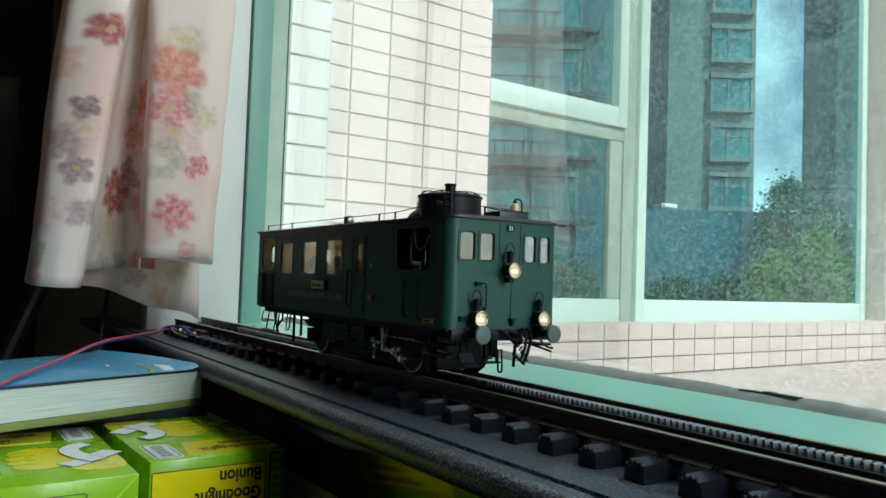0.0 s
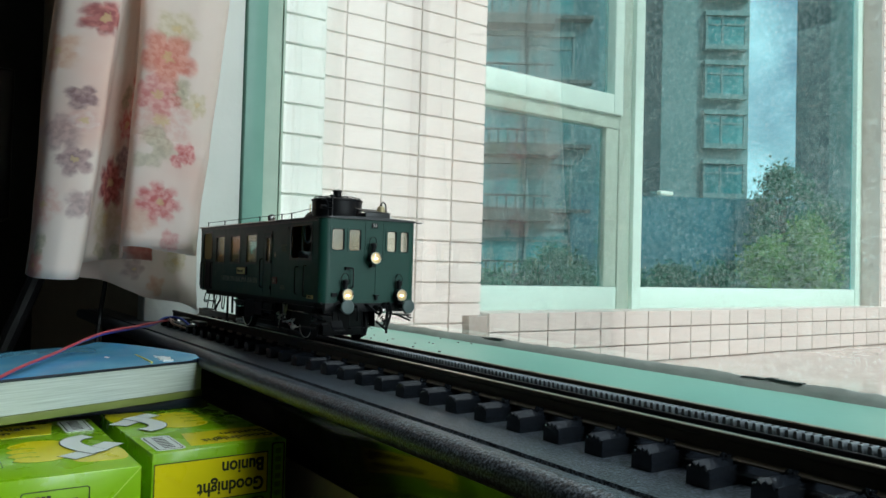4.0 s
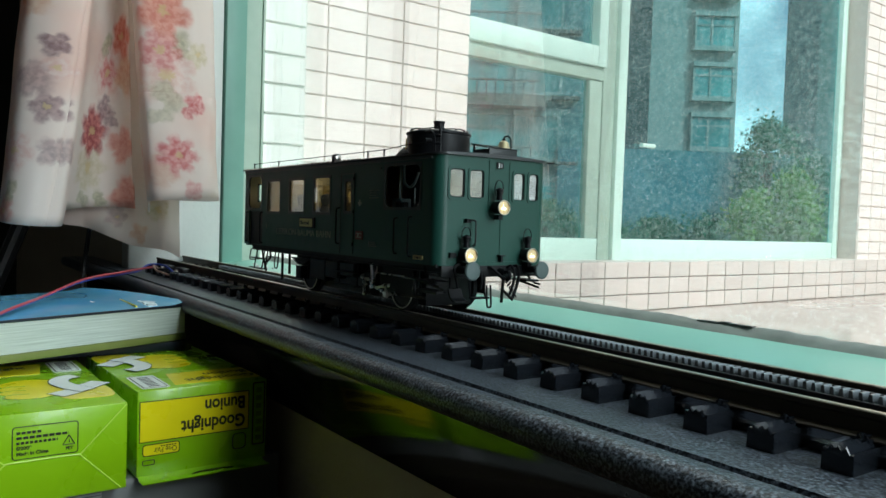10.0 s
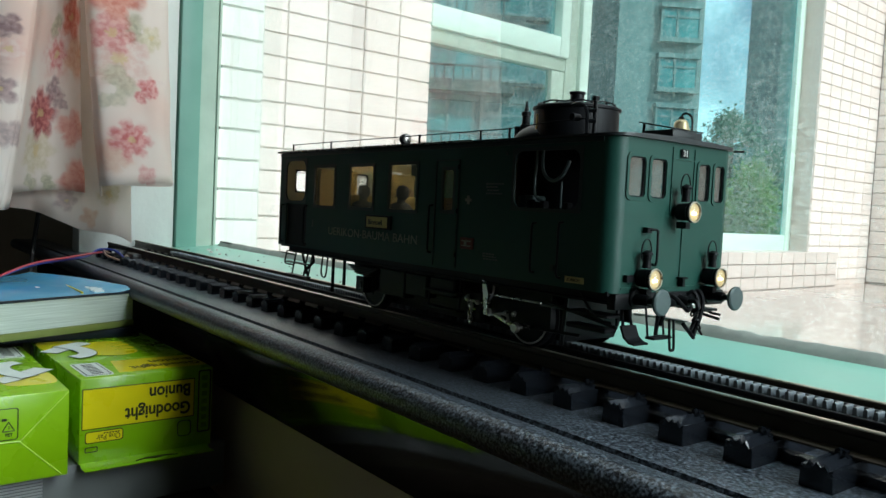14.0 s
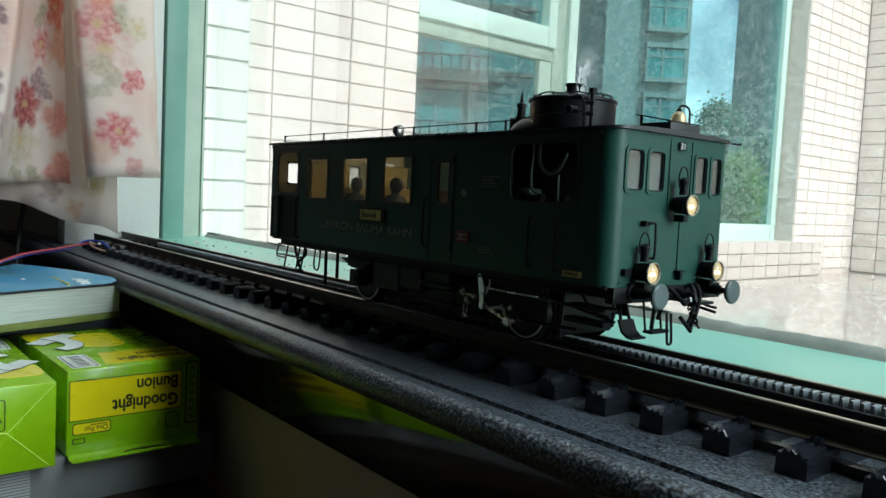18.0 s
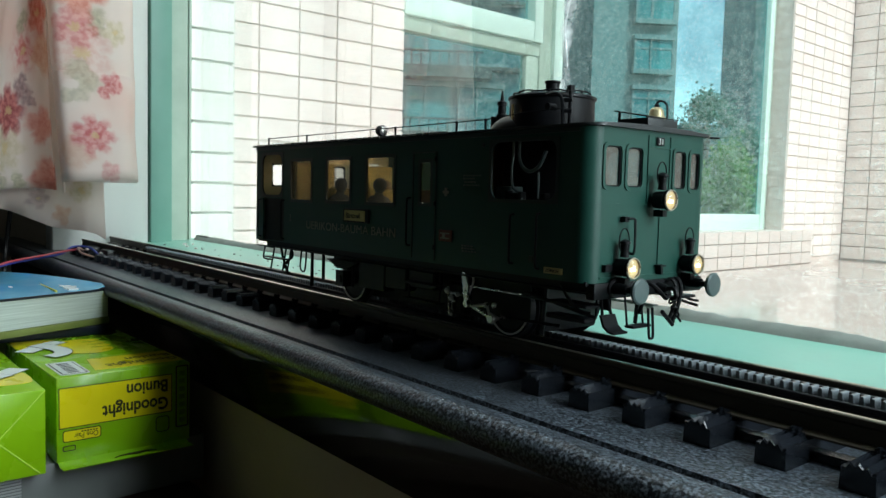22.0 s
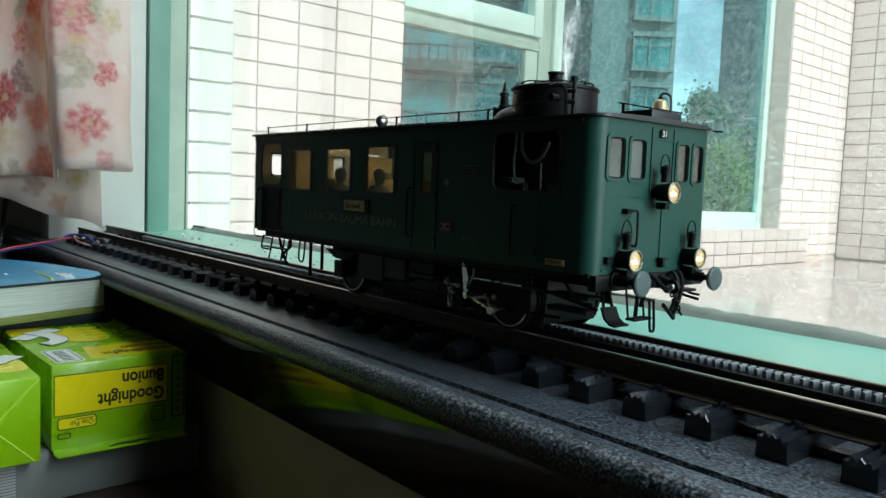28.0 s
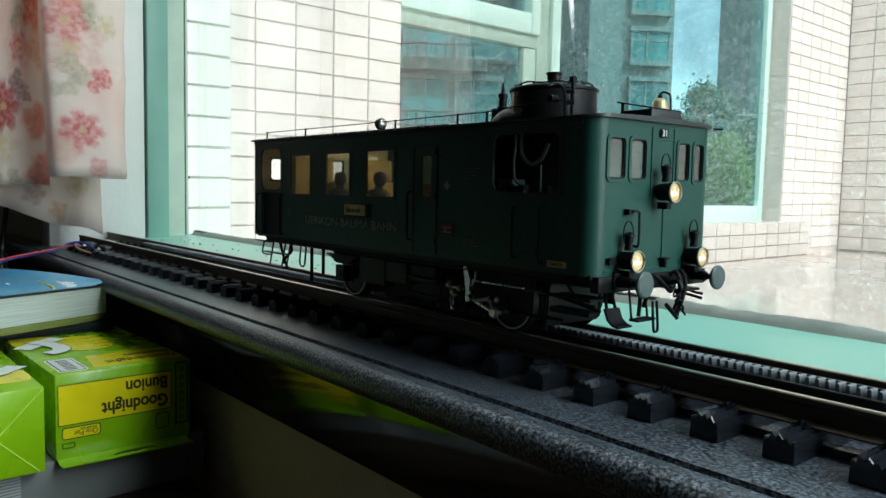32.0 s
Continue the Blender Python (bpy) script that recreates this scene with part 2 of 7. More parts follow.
M = {
    "granite": mat("granite", (0.18, 0.22, 0.265), 0.34, 0, (0.008, 0.010, 0.014), 720, 5, 0.26, 0.0008, 560, blotch=0.22, spec=0.6, centre=0.57),
    "granite_polished": mat("granite_polished", (0.020, 0.021, 0.022), 0.045, 0, (0.005, 0.005, 0.006), 420, 5, 0.24, 0.00005, 500, spec=0.6),
    "plaster": mat("plaster", (0.5, 0.43, 0.34), 0.85, 0, (0.44, 0.375, 0.29), 14, 5, 0.6, 0.0015, 120),
    # near black to keep the room dim and cut bounced light; true paint unknown
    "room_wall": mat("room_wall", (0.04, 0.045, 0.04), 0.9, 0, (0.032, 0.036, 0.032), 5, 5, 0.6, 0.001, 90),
    "reveal_paint": mat("reveal_paint", (0.78, 0.8, 0.76), 0.7, 0, (0.7, 0.73, 0.68), 12, 5, 0.6, 0.001, 110),
    "wood_floor": mat("wood_floor", (0.16, 0.09, 0.05), 0.5, 0, (0.1, 0.055, 0.03), 9, 6, 0.6, 0.0005, stretch=(0.2, 3, 1)),
    "green_frame": mat("green_frame", (0.20, 0.42, 0.34), 0.38, 0, (0.17, 0.37, 0.30), 30, 4, 0.7, 0.0002, 200, blotch=0.06),
    "green_ledge": mat("green_ledge", (0.27, 0.60, 0.49), 0.34, 0, (0.24, 0.55, 0.45), 25, 5, 0.6, 0.0003, 150, blotch=0.05),
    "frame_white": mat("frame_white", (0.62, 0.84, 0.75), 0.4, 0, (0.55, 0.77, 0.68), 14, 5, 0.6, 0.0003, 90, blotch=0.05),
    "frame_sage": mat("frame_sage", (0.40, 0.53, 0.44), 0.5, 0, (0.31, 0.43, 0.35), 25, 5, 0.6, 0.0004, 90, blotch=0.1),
    "sealant_dirt": mat("sealant_dirt", (0.11, 0.12, 0.115), 0.85, 0, (0.06, 0.066, 0.063), 70, 6, 0.5, 0.001, 90),
    "sealant": mat("sealant", (0.30, 0.345, 0.32), 0.6, 0, (0.22, 0.255, 0.235), 70, 6, 0.5, 0.0015, 90),
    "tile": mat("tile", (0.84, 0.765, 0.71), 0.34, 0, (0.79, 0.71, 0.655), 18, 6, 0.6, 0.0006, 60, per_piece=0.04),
    # the wall tile again, darkened in colour so the sunlit sill renders less bright
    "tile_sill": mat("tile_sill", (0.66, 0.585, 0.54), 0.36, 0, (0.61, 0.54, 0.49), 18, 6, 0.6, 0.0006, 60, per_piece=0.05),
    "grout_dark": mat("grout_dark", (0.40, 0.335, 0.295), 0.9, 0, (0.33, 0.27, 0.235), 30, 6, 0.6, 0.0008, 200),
    "tile_pale": mat("tile_pale", (0.84, 0.85, 0.79), 0.4, 0, (0.79, 0.80, 0.74), 18, 6, 0.6, 0.0006, 60, per_piece=0.03),
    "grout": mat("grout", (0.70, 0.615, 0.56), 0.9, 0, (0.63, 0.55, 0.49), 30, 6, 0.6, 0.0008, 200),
    "paving": mat("paving", (0.56, 0.48, 0.43), 0.12, 0, (0.53, 0.445, 0.395), 3.5, 5, 0.7, 0.0, 20, blotch=0.03),
    "rail": mat("rail", (0.075, 0.058, 0.036), 0.5, 0.4, (0.045, 0.035, 0.022), 90, 5, 0.6, 0.0001),
    "rail_top": mat("rail_top", (0.62, 0.58, 0.5), 0.3, 1.0, (0.5, 0.45, 0.36), 140, 5, 0.6, stretch=(0.1, 1, 1)),
    "sleeper": mat("sleeper", (0.010, 0.013, 0.018), 0.14, 0, (0.008, 0.009, 0.011), 300, 5, 0.6, 0.0002, 500),
    "rack": mat("rack", (0.02, 0.021, 0.025), 0.35, 0, (0.012, 0.012, 0.014), 300, 5, 0.6),
    "rack_tooth": mat("rack_tooth", (0.22, 0.25, 0.27), 0.25, 0.0, (0.16, 0.185, 0.20), 300, 5, 0.6),
    "livery": mat("livery", (0.009, 0.057, 0.042), 0.46, 0, (0.0075, 0.047, 0.035), 120, 4, 0.7, 0.00004, 900, spec=0.32),
    "livery_dark": mat("livery_dark", (0.012, 0.026, 0.022), 0.4, 0, (0.009, 0.02, 0.017), 120, 4, 0.7),
    "roof": mat("roof", (0.014, 0.018, 0.019), 0.45, 0, (0.010, 0.013, 0.014), 160, 4, 0.7, 0.00008, 700),
    "black": mat("black", (0.004, 0.0048, 0.0062), 0.44, 0.0, (0.003, 0.003, 0.0035), 200, 4, 0.7, spec=0.18),
    "steel": mat("steel", (0.55, 0.53, 0.5), 0.28, 1.0, (0.4, 0.385, 0.36), 200, 5, 0.6),
    "buffer": mat("buffer", (0.075, 0.105, 0.105), 0.42, 0.2, (0.055, 0.08, 0.08), 300, 4, 0.7),
    "brass": mat("brass", (0.62, 0.46, 0.2), 0.3, 1.0, (0.45, 0.33, 0.14), 250, 4, 0.6),
    "bell": mat("bell", (0.6, 0.5, 0.3), 0.35, 0.6, (0.46, 0.38, 0.22), 250, 4, 0.6),
    "white_paint": mat("white_paint", (0.7, 0.7, 0.66), 0.5, 0, (0.6, 0.6, 0.56), 200, 4, 0.6),
    "letter": mat("letter", (0.24, 0.25, 0.20), 0.5, 0, (0.18, 0.185, 0.15), 300, 4, 0.6),
    "faint_letter": mat("faint_letter", (0.11, 0.13, 0.11), 0.5, 0, (0.08, 0.1, 0.085), 300, 4, 0.6),
    "plate_yellow": mat("plate_yellow", (0.55, 0.47, 0.18), 0.5, 0, (0.44, 0.37, 0.13), 300, 4, 0.6),
    "plate_red": mat("plate_red", (0.13, 0.018, 0.015), 0.5, 0, (0.09, 0.012, 0.01), 300, 4, 0.6),
    "cream": mat("cream", (0.82, 0.74, 0.54), 0.6, 0, (0.74, 0.66, 0.46), 120, 4, 0.6),
    "seat_wood": mat("seat_wood", (0.55, 0.42, 0.16), 0.5, 0, (0.42, 0.3, 0.1), 90, 6, 0.6, stretch=(1, 1, 6)),
    "partition": mat("partition", (0.34, 0.17, 0.06), 0.5, 0, (0.25, 0.12, 0.04), 90, 6, 0.6, stretch=(1, 1, 6)),
    "figure": mat("figure", (0.09, 0.1, 0.13), 0.6, 0, (0.06, 0.07, 0.09), 150, 4, 0.6),
    "figure_tan": mat("figure_tan", (0.3, 0.2, 0.13), 0.6, 0, (0.22, 0.14, 0.09), 150, 4, 0.6),
    "lamp_glow": glow("lamp_glow", (1.0, 0.80, 0.48), 5.0),
    "lamp_dish": mat("lamp_dish", (0.86, 0.70, 0.42), 0.32, 0.6, (0.74, 0.56, 0.30), 300, 4, 0.6),
    "rim": mat("rim", (0.60, 0.56, 0.48), 0.3, 0.9, (0.46, 0.42, 0.34), 300, 4, 0.6),
    "cabin_glow": glow("cabin_glow", (1.0, 0.80, 0.52), 110.0),
    "lime_pale": mat("lime_pale", (0.55, 0.8, 0.12), 0.35, 0, (0.48, 0.72, 0.1), 30, 4, 0.6),
    "lime": mat("lime", (0.27, 0.545, 0.005), 0.28, 0, (0.245, 0.50, 0.004), 30, 4, 0.6, 0.0001, 200, coat=0.3),
    "lime_dark": mat("lime_dark", (0.14, 0.32, 0.005), 0.3, 0, (0.12, 0.28, 0.005), 30, 4, 0.6, coat=0.3),
    "lemon": mat("lemon", (0.86, 0.74, 0.006), 0.3, 0, (0.8, 0.69, 0.006), 30, 4, 0.6, coat=0.3),
    "ink": mat("ink", (0.02, 0.025, 0.012), 0.4, 0, (0.015, 0.02, 0.01), 60, 4, 0.6),
    "print_white": mat("print_white", (0.8, 0.84, 0.8), 0.35, 0, (0.74, 0.79, 0.75), 60, 4, 0.6),
    "book_cover": mat("book_cover", (0.08, 0.46, 0.80), 0.14, 0, (0.26, 0.66, 0.90), 22, 3, 0.5, coat=0.3),
    "book_navy": mat("book_navy", (0.005, 0.011, 0.022), 0.4, 0, (0.004, 0.008, 0.016), 22, 3, 0.5),
    "olive": mat("olive", (0.2, 0.24, 0.06), 0.5, 0, (0.15, 0.18, 0.05), 40, 4, 0.6),
    "grout_pale": mat("grout_pale", (0.70, 0.72, 0.66), 0.9, 0, (0.62, 0.64, 0.58), 30, 6, 0.6, 0.0008, 200),
    "book_pages": mat("book_pages", (0.60, 0.665, 0.62), 0.85, 0, (0.36, 0.42, 0.38), 900, 3, 0.5, stretch=(0.02, 0.02, 1.2)),
    "carton": mat("carton", (0.2, 0.215, 0.21), 0.5, 0, (0.16, 0.172, 0.168), 30, 5, 0.6),
    "foil_grey": mat("foil_grey", (0.55, 0.57, 0.57), 0.35, 0.2, (0.42, 0.44, 0.44), 60, 4, 0.6),
    "table": mat("table", (0.05, 0.035, 0.025), 0.5, 0, (0.035, 0.024, 0.017), 12, 5, 0.6, stretch=(0.3, 3, 1)),
    "plastic_black": mat("plastic_black", (0.012, 0.012, 0.013), 0.35, 0, (0.009, 0.009, 0.009), 60, 4, 0.6),
    "wire_red": mat("wire_red", (0.5, 0.05, 0.07), 0.4, 0, (0.42, 0.04, 0.055), 90, 4, 0.6),
    "wire_blue": mat("wire_blue", (0.03, 0.07, 0.42), 0.4, 0, (0.025, 0.055, 0.35), 90, 4, 0.6),
    "wire_pale": mat("wire_pale", (0.5, 0.33, 0.26), 0.4, 0, (0.42, 0.27, 0.2), 90, 4, 0.6),
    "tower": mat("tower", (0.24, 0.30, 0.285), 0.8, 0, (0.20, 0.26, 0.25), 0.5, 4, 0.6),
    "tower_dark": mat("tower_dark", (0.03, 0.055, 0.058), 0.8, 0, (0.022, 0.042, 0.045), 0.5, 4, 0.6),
    "tower_brown": mat("tower_brown", (0.11, 0.10, 0.085), 0.8, 0, (0.085, 0.08, 0.07), 0.5, 4, 0.6),
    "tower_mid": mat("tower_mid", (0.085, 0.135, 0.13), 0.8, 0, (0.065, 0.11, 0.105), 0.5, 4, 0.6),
    "hoarding": mat("hoarding", (0.035, 0.19, 0.23), 0.5, 0, (0.03, 0.12, 0.14), 0.35, 4, 0.6),
    "tower_glass": mat("tower_glass", (0.06, 0.34, 0.34), 0.3, 0, (0.035, 0.14, 0.15), 0.7, 4, 0.6, spec=0.4, per_piece=0.25),
    "tower_teal": mat("tower_teal", (0.05, 0.19, 0.20), 0.6, 0, (0.035, 0.14, 0.15), 0.5, 4, 0.6),
    "leaf": mat("leaf", (0.055, 0.16, 0.095), 0.7, 0, (0.03, 0.10, 0.06), 0.9, 4, 0.5, per_piece=0.15, spec=0.05),
    "leaf_light": mat("leaf_light", (0.20, 0.30, 0.035), 0.7, 0, (0.08, 0.17, 0.03), 0.9, 4, 0.5, spec=0.05),
    "bark": mat("bark", (0.09, 0.06, 0.04), 0.9, 0, (0.06, 0.04, 0.03), 6, 5, 0.6, 0.01),
    "grass": mat("grass", (0.07, 0.11, 0.04), 0.9, 0, (0.05, 0.08, 0.03), 0.3, 5, 0.6),
    "pane": glass("pane", (0.945, 0.98, 0.985), 0.03, 0.01, dirt=0.46, haze=0.02, dirt_scale=430, most=0.35),
    "pane_far": glass("pane_far", (0.70, 0.94, 0.96), 0.01, 0.02, dirt=0.0, haze=0.0, most=0.25),
    "amber": mat("amber", (0.62, 0.34, 0.1), 0.25, 0.5, (0.5, 0.26, 0.07), 300, 4, 0.6),
    "pane_model": glass("pane_model", (0.9, 0.92, 0.88), 0.3, 0.03, haze=0.015),
    "pane_front": glass("pane_front", (0.9, 0.92, 0.88), 1.3, 0.03, haze=0.015, most=0.7),
    "lens": glass("lens", (0.97, 0.97, 0.95), 0.1, 0.05),
}


# ------------------------------------------------------------------ mesh helpers
def quad_box(bm, x0, x1, y0, y1, z0, z1):
    v = [bm.verts.new(p) for p in itertools.product((x0, x1), (y0, y1), (z0, z1))]
    for f in ((0, 1, 3, 2), (4, 6, 7, 5), (0, 4, 5, 1), (2, 3, 7, 6), (0, 2, 6, 4), (1, 5, 7, 3)):
        bm.faces.new([v[i] for i in f])
    return v


def box(x0, x1, y0, y1, z0, z1, bevel=0.0, seg=2):
    bm = bmesh.new()
    quad_box(bm, x0, x1, y0, y1, z0, z1)
    if bevel:
        bmesh.ops.bevel(bm, geom=bm.edges[:], offset=bevel, segments=seg, affect="EDGES", profile=0.5)
    return bm


def add_box(bm, x0, x1, y0, y1, z0, z1, bevel=0.0):
    if not bevel:
        quad_box(bm, x0, x1, y0, y1, z0, z1)
        return bm
    b = box(x0, x1, y0, y1, z0, z1, bevel, 1)
    merge(bm, b)
    return bm


def merge(bm, other):
    back = {}
    for v in other.verts:
        back[v] = bm.verts.new(v.co)
    for f in other.faces:
        try:
            bm.faces.new([back[v] for v in f.verts])
        except ValueError:
            pass
    other.free()
    return bm


def rod(bm, a, b, r, r2=None, seg=10):
    """A round bar or cone from a to b."""
    a, b = Vector(a), Vector(b)
    r2 = r if r2 is None else r2
    d = (b - a).normalized()
    s = d.orthogonal().normalized()
    t = d.cross(s)
    rings = []
    for p, q in ((a, r), (b, r2)):
        rings.append([bm.verts.new(p + (s * math.cos(i * math.tau / seg) + t * math.sin(i * math.tau / seg)) * q) for i in range(seg)])
    for i in range(seg):
        bm.faces.new((rings[0][i], rings[0][(i + 1) % seg], rings[1][(i + 1) % seg], rings[1][i]))
    bm.faces.new(rings[0][::-1])
    bm.faces.new(rings[1])
    return bm


def tube(bm, pts, r, seg=8):
    """A bent round bar through the points."""
    pts = [Vector(p) for p in pts]
    last, s = None, None
    for i, p in enumerate(pts):
        d = (pts[min(i + 1, len(pts) - 1)] - pts[max(i - 1, 0)]).normalized()
        s = d.orthogonal().normalized() if s is None else (s - d * s.dot(d)).normalized()
        t = d.cross(s)
        ring = [bm.verts.new(p + (s * math.cos(k * math.tau / seg) + t * math.sin(k * math.tau / seg)) * r) for k in range(seg)]
        if last:
            for k in range(seg):
                bm.faces.new((last[k], last[(k + 1) % seg], ring[(k + 1) % seg], ring[k]))
        else:
            bm.faces.new(ring[::-1])
        last = ring
    bm.faces.new(last)
    return bm


def curve_pts(ctrl, n=8):
    """A smooth run of points through the control points."""
    c = [Vector(p) for p in ctrl]
    c = [2 * c[0] - c[1]] + c + [2 * c[-1] - c[-2]]
    out = []
    for i in range(1, len(c) - 2):
        for k in range(n):
            t = k / n
            a, b, d, e = c[i - 1], c[i], c[i + 1], c[i + 2]
            out.append(0.5 * ((2 * b) + (d - a) * t + (2 * a - 5 * b + 4 * d - e) * t * t + (3 * b - a - 3 * d + e) * t ** 3))
    return out + [c[-2]]


def lathe(bm, centre, axis, profile, seg=24):
    """A turned body: profile rows of (along the axis, radius)."""
    c, d = Vector(centre), Vector(axis).normalized()
    s = d.orthogonal().normalized()
    t = d.cross(s)
    last = None
    for h, r in profile:
        ring = [bm.verts.new(c + d * h + (s * math.cos(i * math.tau / seg) + t * math.sin(i * math.tau / seg)) * max(r, 1e-5)) for i in range(seg)]
        if last:
            for i in range(seg):
                bm.faces.new((last[i], last[(i + 1) % seg], ring[(i + 1) % seg], ring[i]))
        else:
            bm.faces.new(ring[::-1])
        last = ring
    bm.faces.new(last)
    return bm


def prism(bm, outline, axis, a, b):
    """A flat outline (pairs) drawn out along an axis from a to b."""
    def put(u, v, w):
        return {"x": (w, u, v), "y": (u, w, v), "z": (u, v, w)}[axis]
    lo = [bm.verts.new(put(u, v, a)) for u, v in outline]
    hi = [bm.verts.new(put(u, v, b)) for u, v in outline]
    n = len(outline)
    bm.faces.new(lo[::-1])
    bm.faces.new(hi)
    for i in range(n):
        bm.faces.new((lo[i], lo[(i + 1) % n], hi[(i + 1) % n], hi[i]))
    return bm


def round_rect(u0, u1, v0, v1, r, seg=4):
    out = []
    for cu, cv, a0 in ((u1 - r, v1 - r, 0), (u0 + r, v1 - r, 90), (u0 + r, v0 + r, 180), (u1 - r, v0 + r, 270)):
        for i in range(seg + 1):
            a = radians(a0 + 90 * i / seg)
            out.append((cu + r * math.cos(a), cv + r * math.sin(a)))
    return out


def ring_frame(bm, axis, outer, inner, a, b):
    """A frame between two outlines of as many points, drawn out from a to b."""
    def put(p, w):
        return {"x": (w, *p), "y": (p[0], w, p[1]), "z": (*p, w)}[axis]
    rows = [[bm.verts.new(put(p, w)) for p in o] for o, w in ((outer, a), (outer, b), (inner, b), (inner, a))]
    n = len(outer)
    for i in range(n):
        j = (i + 1) % n
        for k in range(4):
            p, q = rows[k], rows[(k + 1) % 4]
            bm.faces.new((p[i], p[j], q[j], q[i]))
    return bm


def holed(axis, u0, u1, v0, v1, holes, a, b):
    """A slab with right-angled openings that go through it."""
    def put(u, v, w):
        return {"x": (w, u, v), "y": (u, w, v), "z": (u, v, w)}[axis]
    us = sorted({u0, u1, *(h[0] for h in holes), *(h[1] for h in holes)})
    vs = sorted({v0, v1, *(h[2] for h in holes), *(h[3] for h in holes)})
    solid = {}
    for i in range(len(us) - 1):
        for j in range(len(vs) - 1):
            cu, cv = (us[i] + us[i + 1]) / 2, (vs[j] + vs[j + 1]) / 2
            solid[i, j] = not any(h[0] < cu < h[1] and h[2] < cv < h[3] for h in holes)
    bm = bmesh.new()
    cache = {}

    def vert(i, j, w):
        if (i, j, w) not in cache:
            cache[i, j, w] = bm.verts.new(put(us[i], vs[j], w))
        return cache[i, j, w]
    for (i, j), s in solid.items():
        if not s:
            continue
        bm.faces.new((vert(i, j, a), vert(i + 1, j, a), vert(i + 1, j + 1, a), vert(i, j + 1, a)))
        bm.faces.new((vert(i, j, b), vert(i, j + 1, b), vert(i + 1, j + 1, b), vert(i + 1, j, b)))
        for di, dj, p, q in ((-1, 0, (i, j), (i, j + 1)), (1, 0, (i + 1, j), (i + 1, j + 1)), (0, -1, (i, j), (i + 1, j)), (0, 1, (i, j + 1), (i + 1, j + 1))):
            if not solid.get((i + di, j + dj)):
                bm.faces.new((vert(*p, a), vert(*q, a), vert(*q, b), vert(*p, b)))
    return bm


def mesh_of(name, bm, material, smooth=None):
    bmesh.ops.recalc_face_normals(bm, faces=bm.faces[:])
    me = bpy.data.meshes.new(name)
    bm.to_mesh(me)
    bm.free()
    for m in (material if isinstance(material, (list, tuple)) else [material]):
        me.materials.append(m)
    if smooth:
        me.shade_smooth()
        me.set_sharp_from_angle(angle=radians(smooth))
    return me


def part(name, bm, material, parent, label="", smooth=35, m=None):
    ob = new(name, mesh_of(name, bm, material, smooth))
    ob.parent = parent
    if m is not None:
        ob.matrix_basis = m
    if label:
        ob["label"] = label
    return ob


def share(ob, parent, m):
    """One more piece on the same mesh."""
    o = new(ob.name.split(".")[0], ob.data)
    o.parent = parent
    o.matrix_basis = m
    if "label" in ob:
        o["label"] = ob["label"]
    return o


def thing(name, label, category, group="", kind="", m=None):
    ob = new(name)
    ob.empty_display_size = 0.01
    if m is not None:
        ob.matrix_basis = m
    return tagged(ob, label, category, group, kind)


def solid(name, bm, material, label, category, group="", kind="", m=None, smooth=35):
    ob = new(name, mesh_of(name, bm, material, smooth))
    if m is not None:
        ob.matrix_basis = m
    return tagged(ob, label, category, group, kind)


def lettering(words, size, material, parent, m, name="lettering", depth=0.0002, squeeze=1.0, label="", spacing=1.0, bold=0.0):
    """Words in the built-in font, turned into a mesh; they stand in the plane of m, reading along its x."""
    cu = bpy.data.curves.new(name, "FONT")
    cu.body, cu.size, cu.extrude, cu.space_character, cu.offset = words, size, depth, spacing, bold
    tmp = bpy.data.objects.new(name, cu)
    scene.collection.objects.link(tmp)
    me = bpy.data.meshes.new_from_object(tmp.evaluated_get(bpy.context.evaluated_depsgraph_get()))
    bpy.data.objects.remove(tmp)
    bpy.data.curves.remove(cu)
    me.transform(Matrix.Diagonal((squeeze, 1, 1, 1)))
    me.materials.clear()
    me.materials.append(material)
    ob = new(name, me)
    ob.parent = parent
    ob.matrix_basis = m
    if label:
        ob["label"] = label
    return ob

# ------------------------------------------------------------------ the room and its window
GLASS_Y, LEDGE_Z, LEDGE_RISE, JAMB_X = 0.200, 0.010, 0.0140, -0.910

solid("floor", box(-2.3, 2.6, -3.2, 0.25, -1.0, -0.95), M["wood_floor"], "dark wooden room floor", "floor", kind="structure")
# the dimness of ceiling and walls is put into their near-black colour
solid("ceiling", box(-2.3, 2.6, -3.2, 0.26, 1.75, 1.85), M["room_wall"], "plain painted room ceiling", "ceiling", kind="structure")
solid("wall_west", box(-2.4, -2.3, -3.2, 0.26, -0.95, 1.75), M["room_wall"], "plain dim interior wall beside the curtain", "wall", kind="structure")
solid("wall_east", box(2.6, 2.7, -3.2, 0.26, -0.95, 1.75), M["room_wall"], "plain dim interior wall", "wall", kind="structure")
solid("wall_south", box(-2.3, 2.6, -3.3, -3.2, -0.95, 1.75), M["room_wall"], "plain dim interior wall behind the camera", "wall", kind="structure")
bm = holed("y", -2.3, 2.6, -0.95, 1.75, [(JAMB_X - 0.04, 1.7, -0.035, 1.42)], 0.004, 0.19)
solid("wall_north", bm, M["plaster"], "cream plastered wall under and around the window", "wall", kind="structure", smooth=None)

# jambs, head and window frame
solid("reveal_left", box(JAMB_X - 0.04, JAMB_X, -0.004, 0.124, 0.0, 1.42, 0.002), M["reveal_paint"], "white painted window reveal beside the curtain", "window reveal", kind="structure")
solid("reveal_right", box(1.66, 1.70, -0.004, 0.19, 0.0, 1.42, 0.002), M["reveal_paint"], "white painted window reveal", "window reveal", kind="structure")
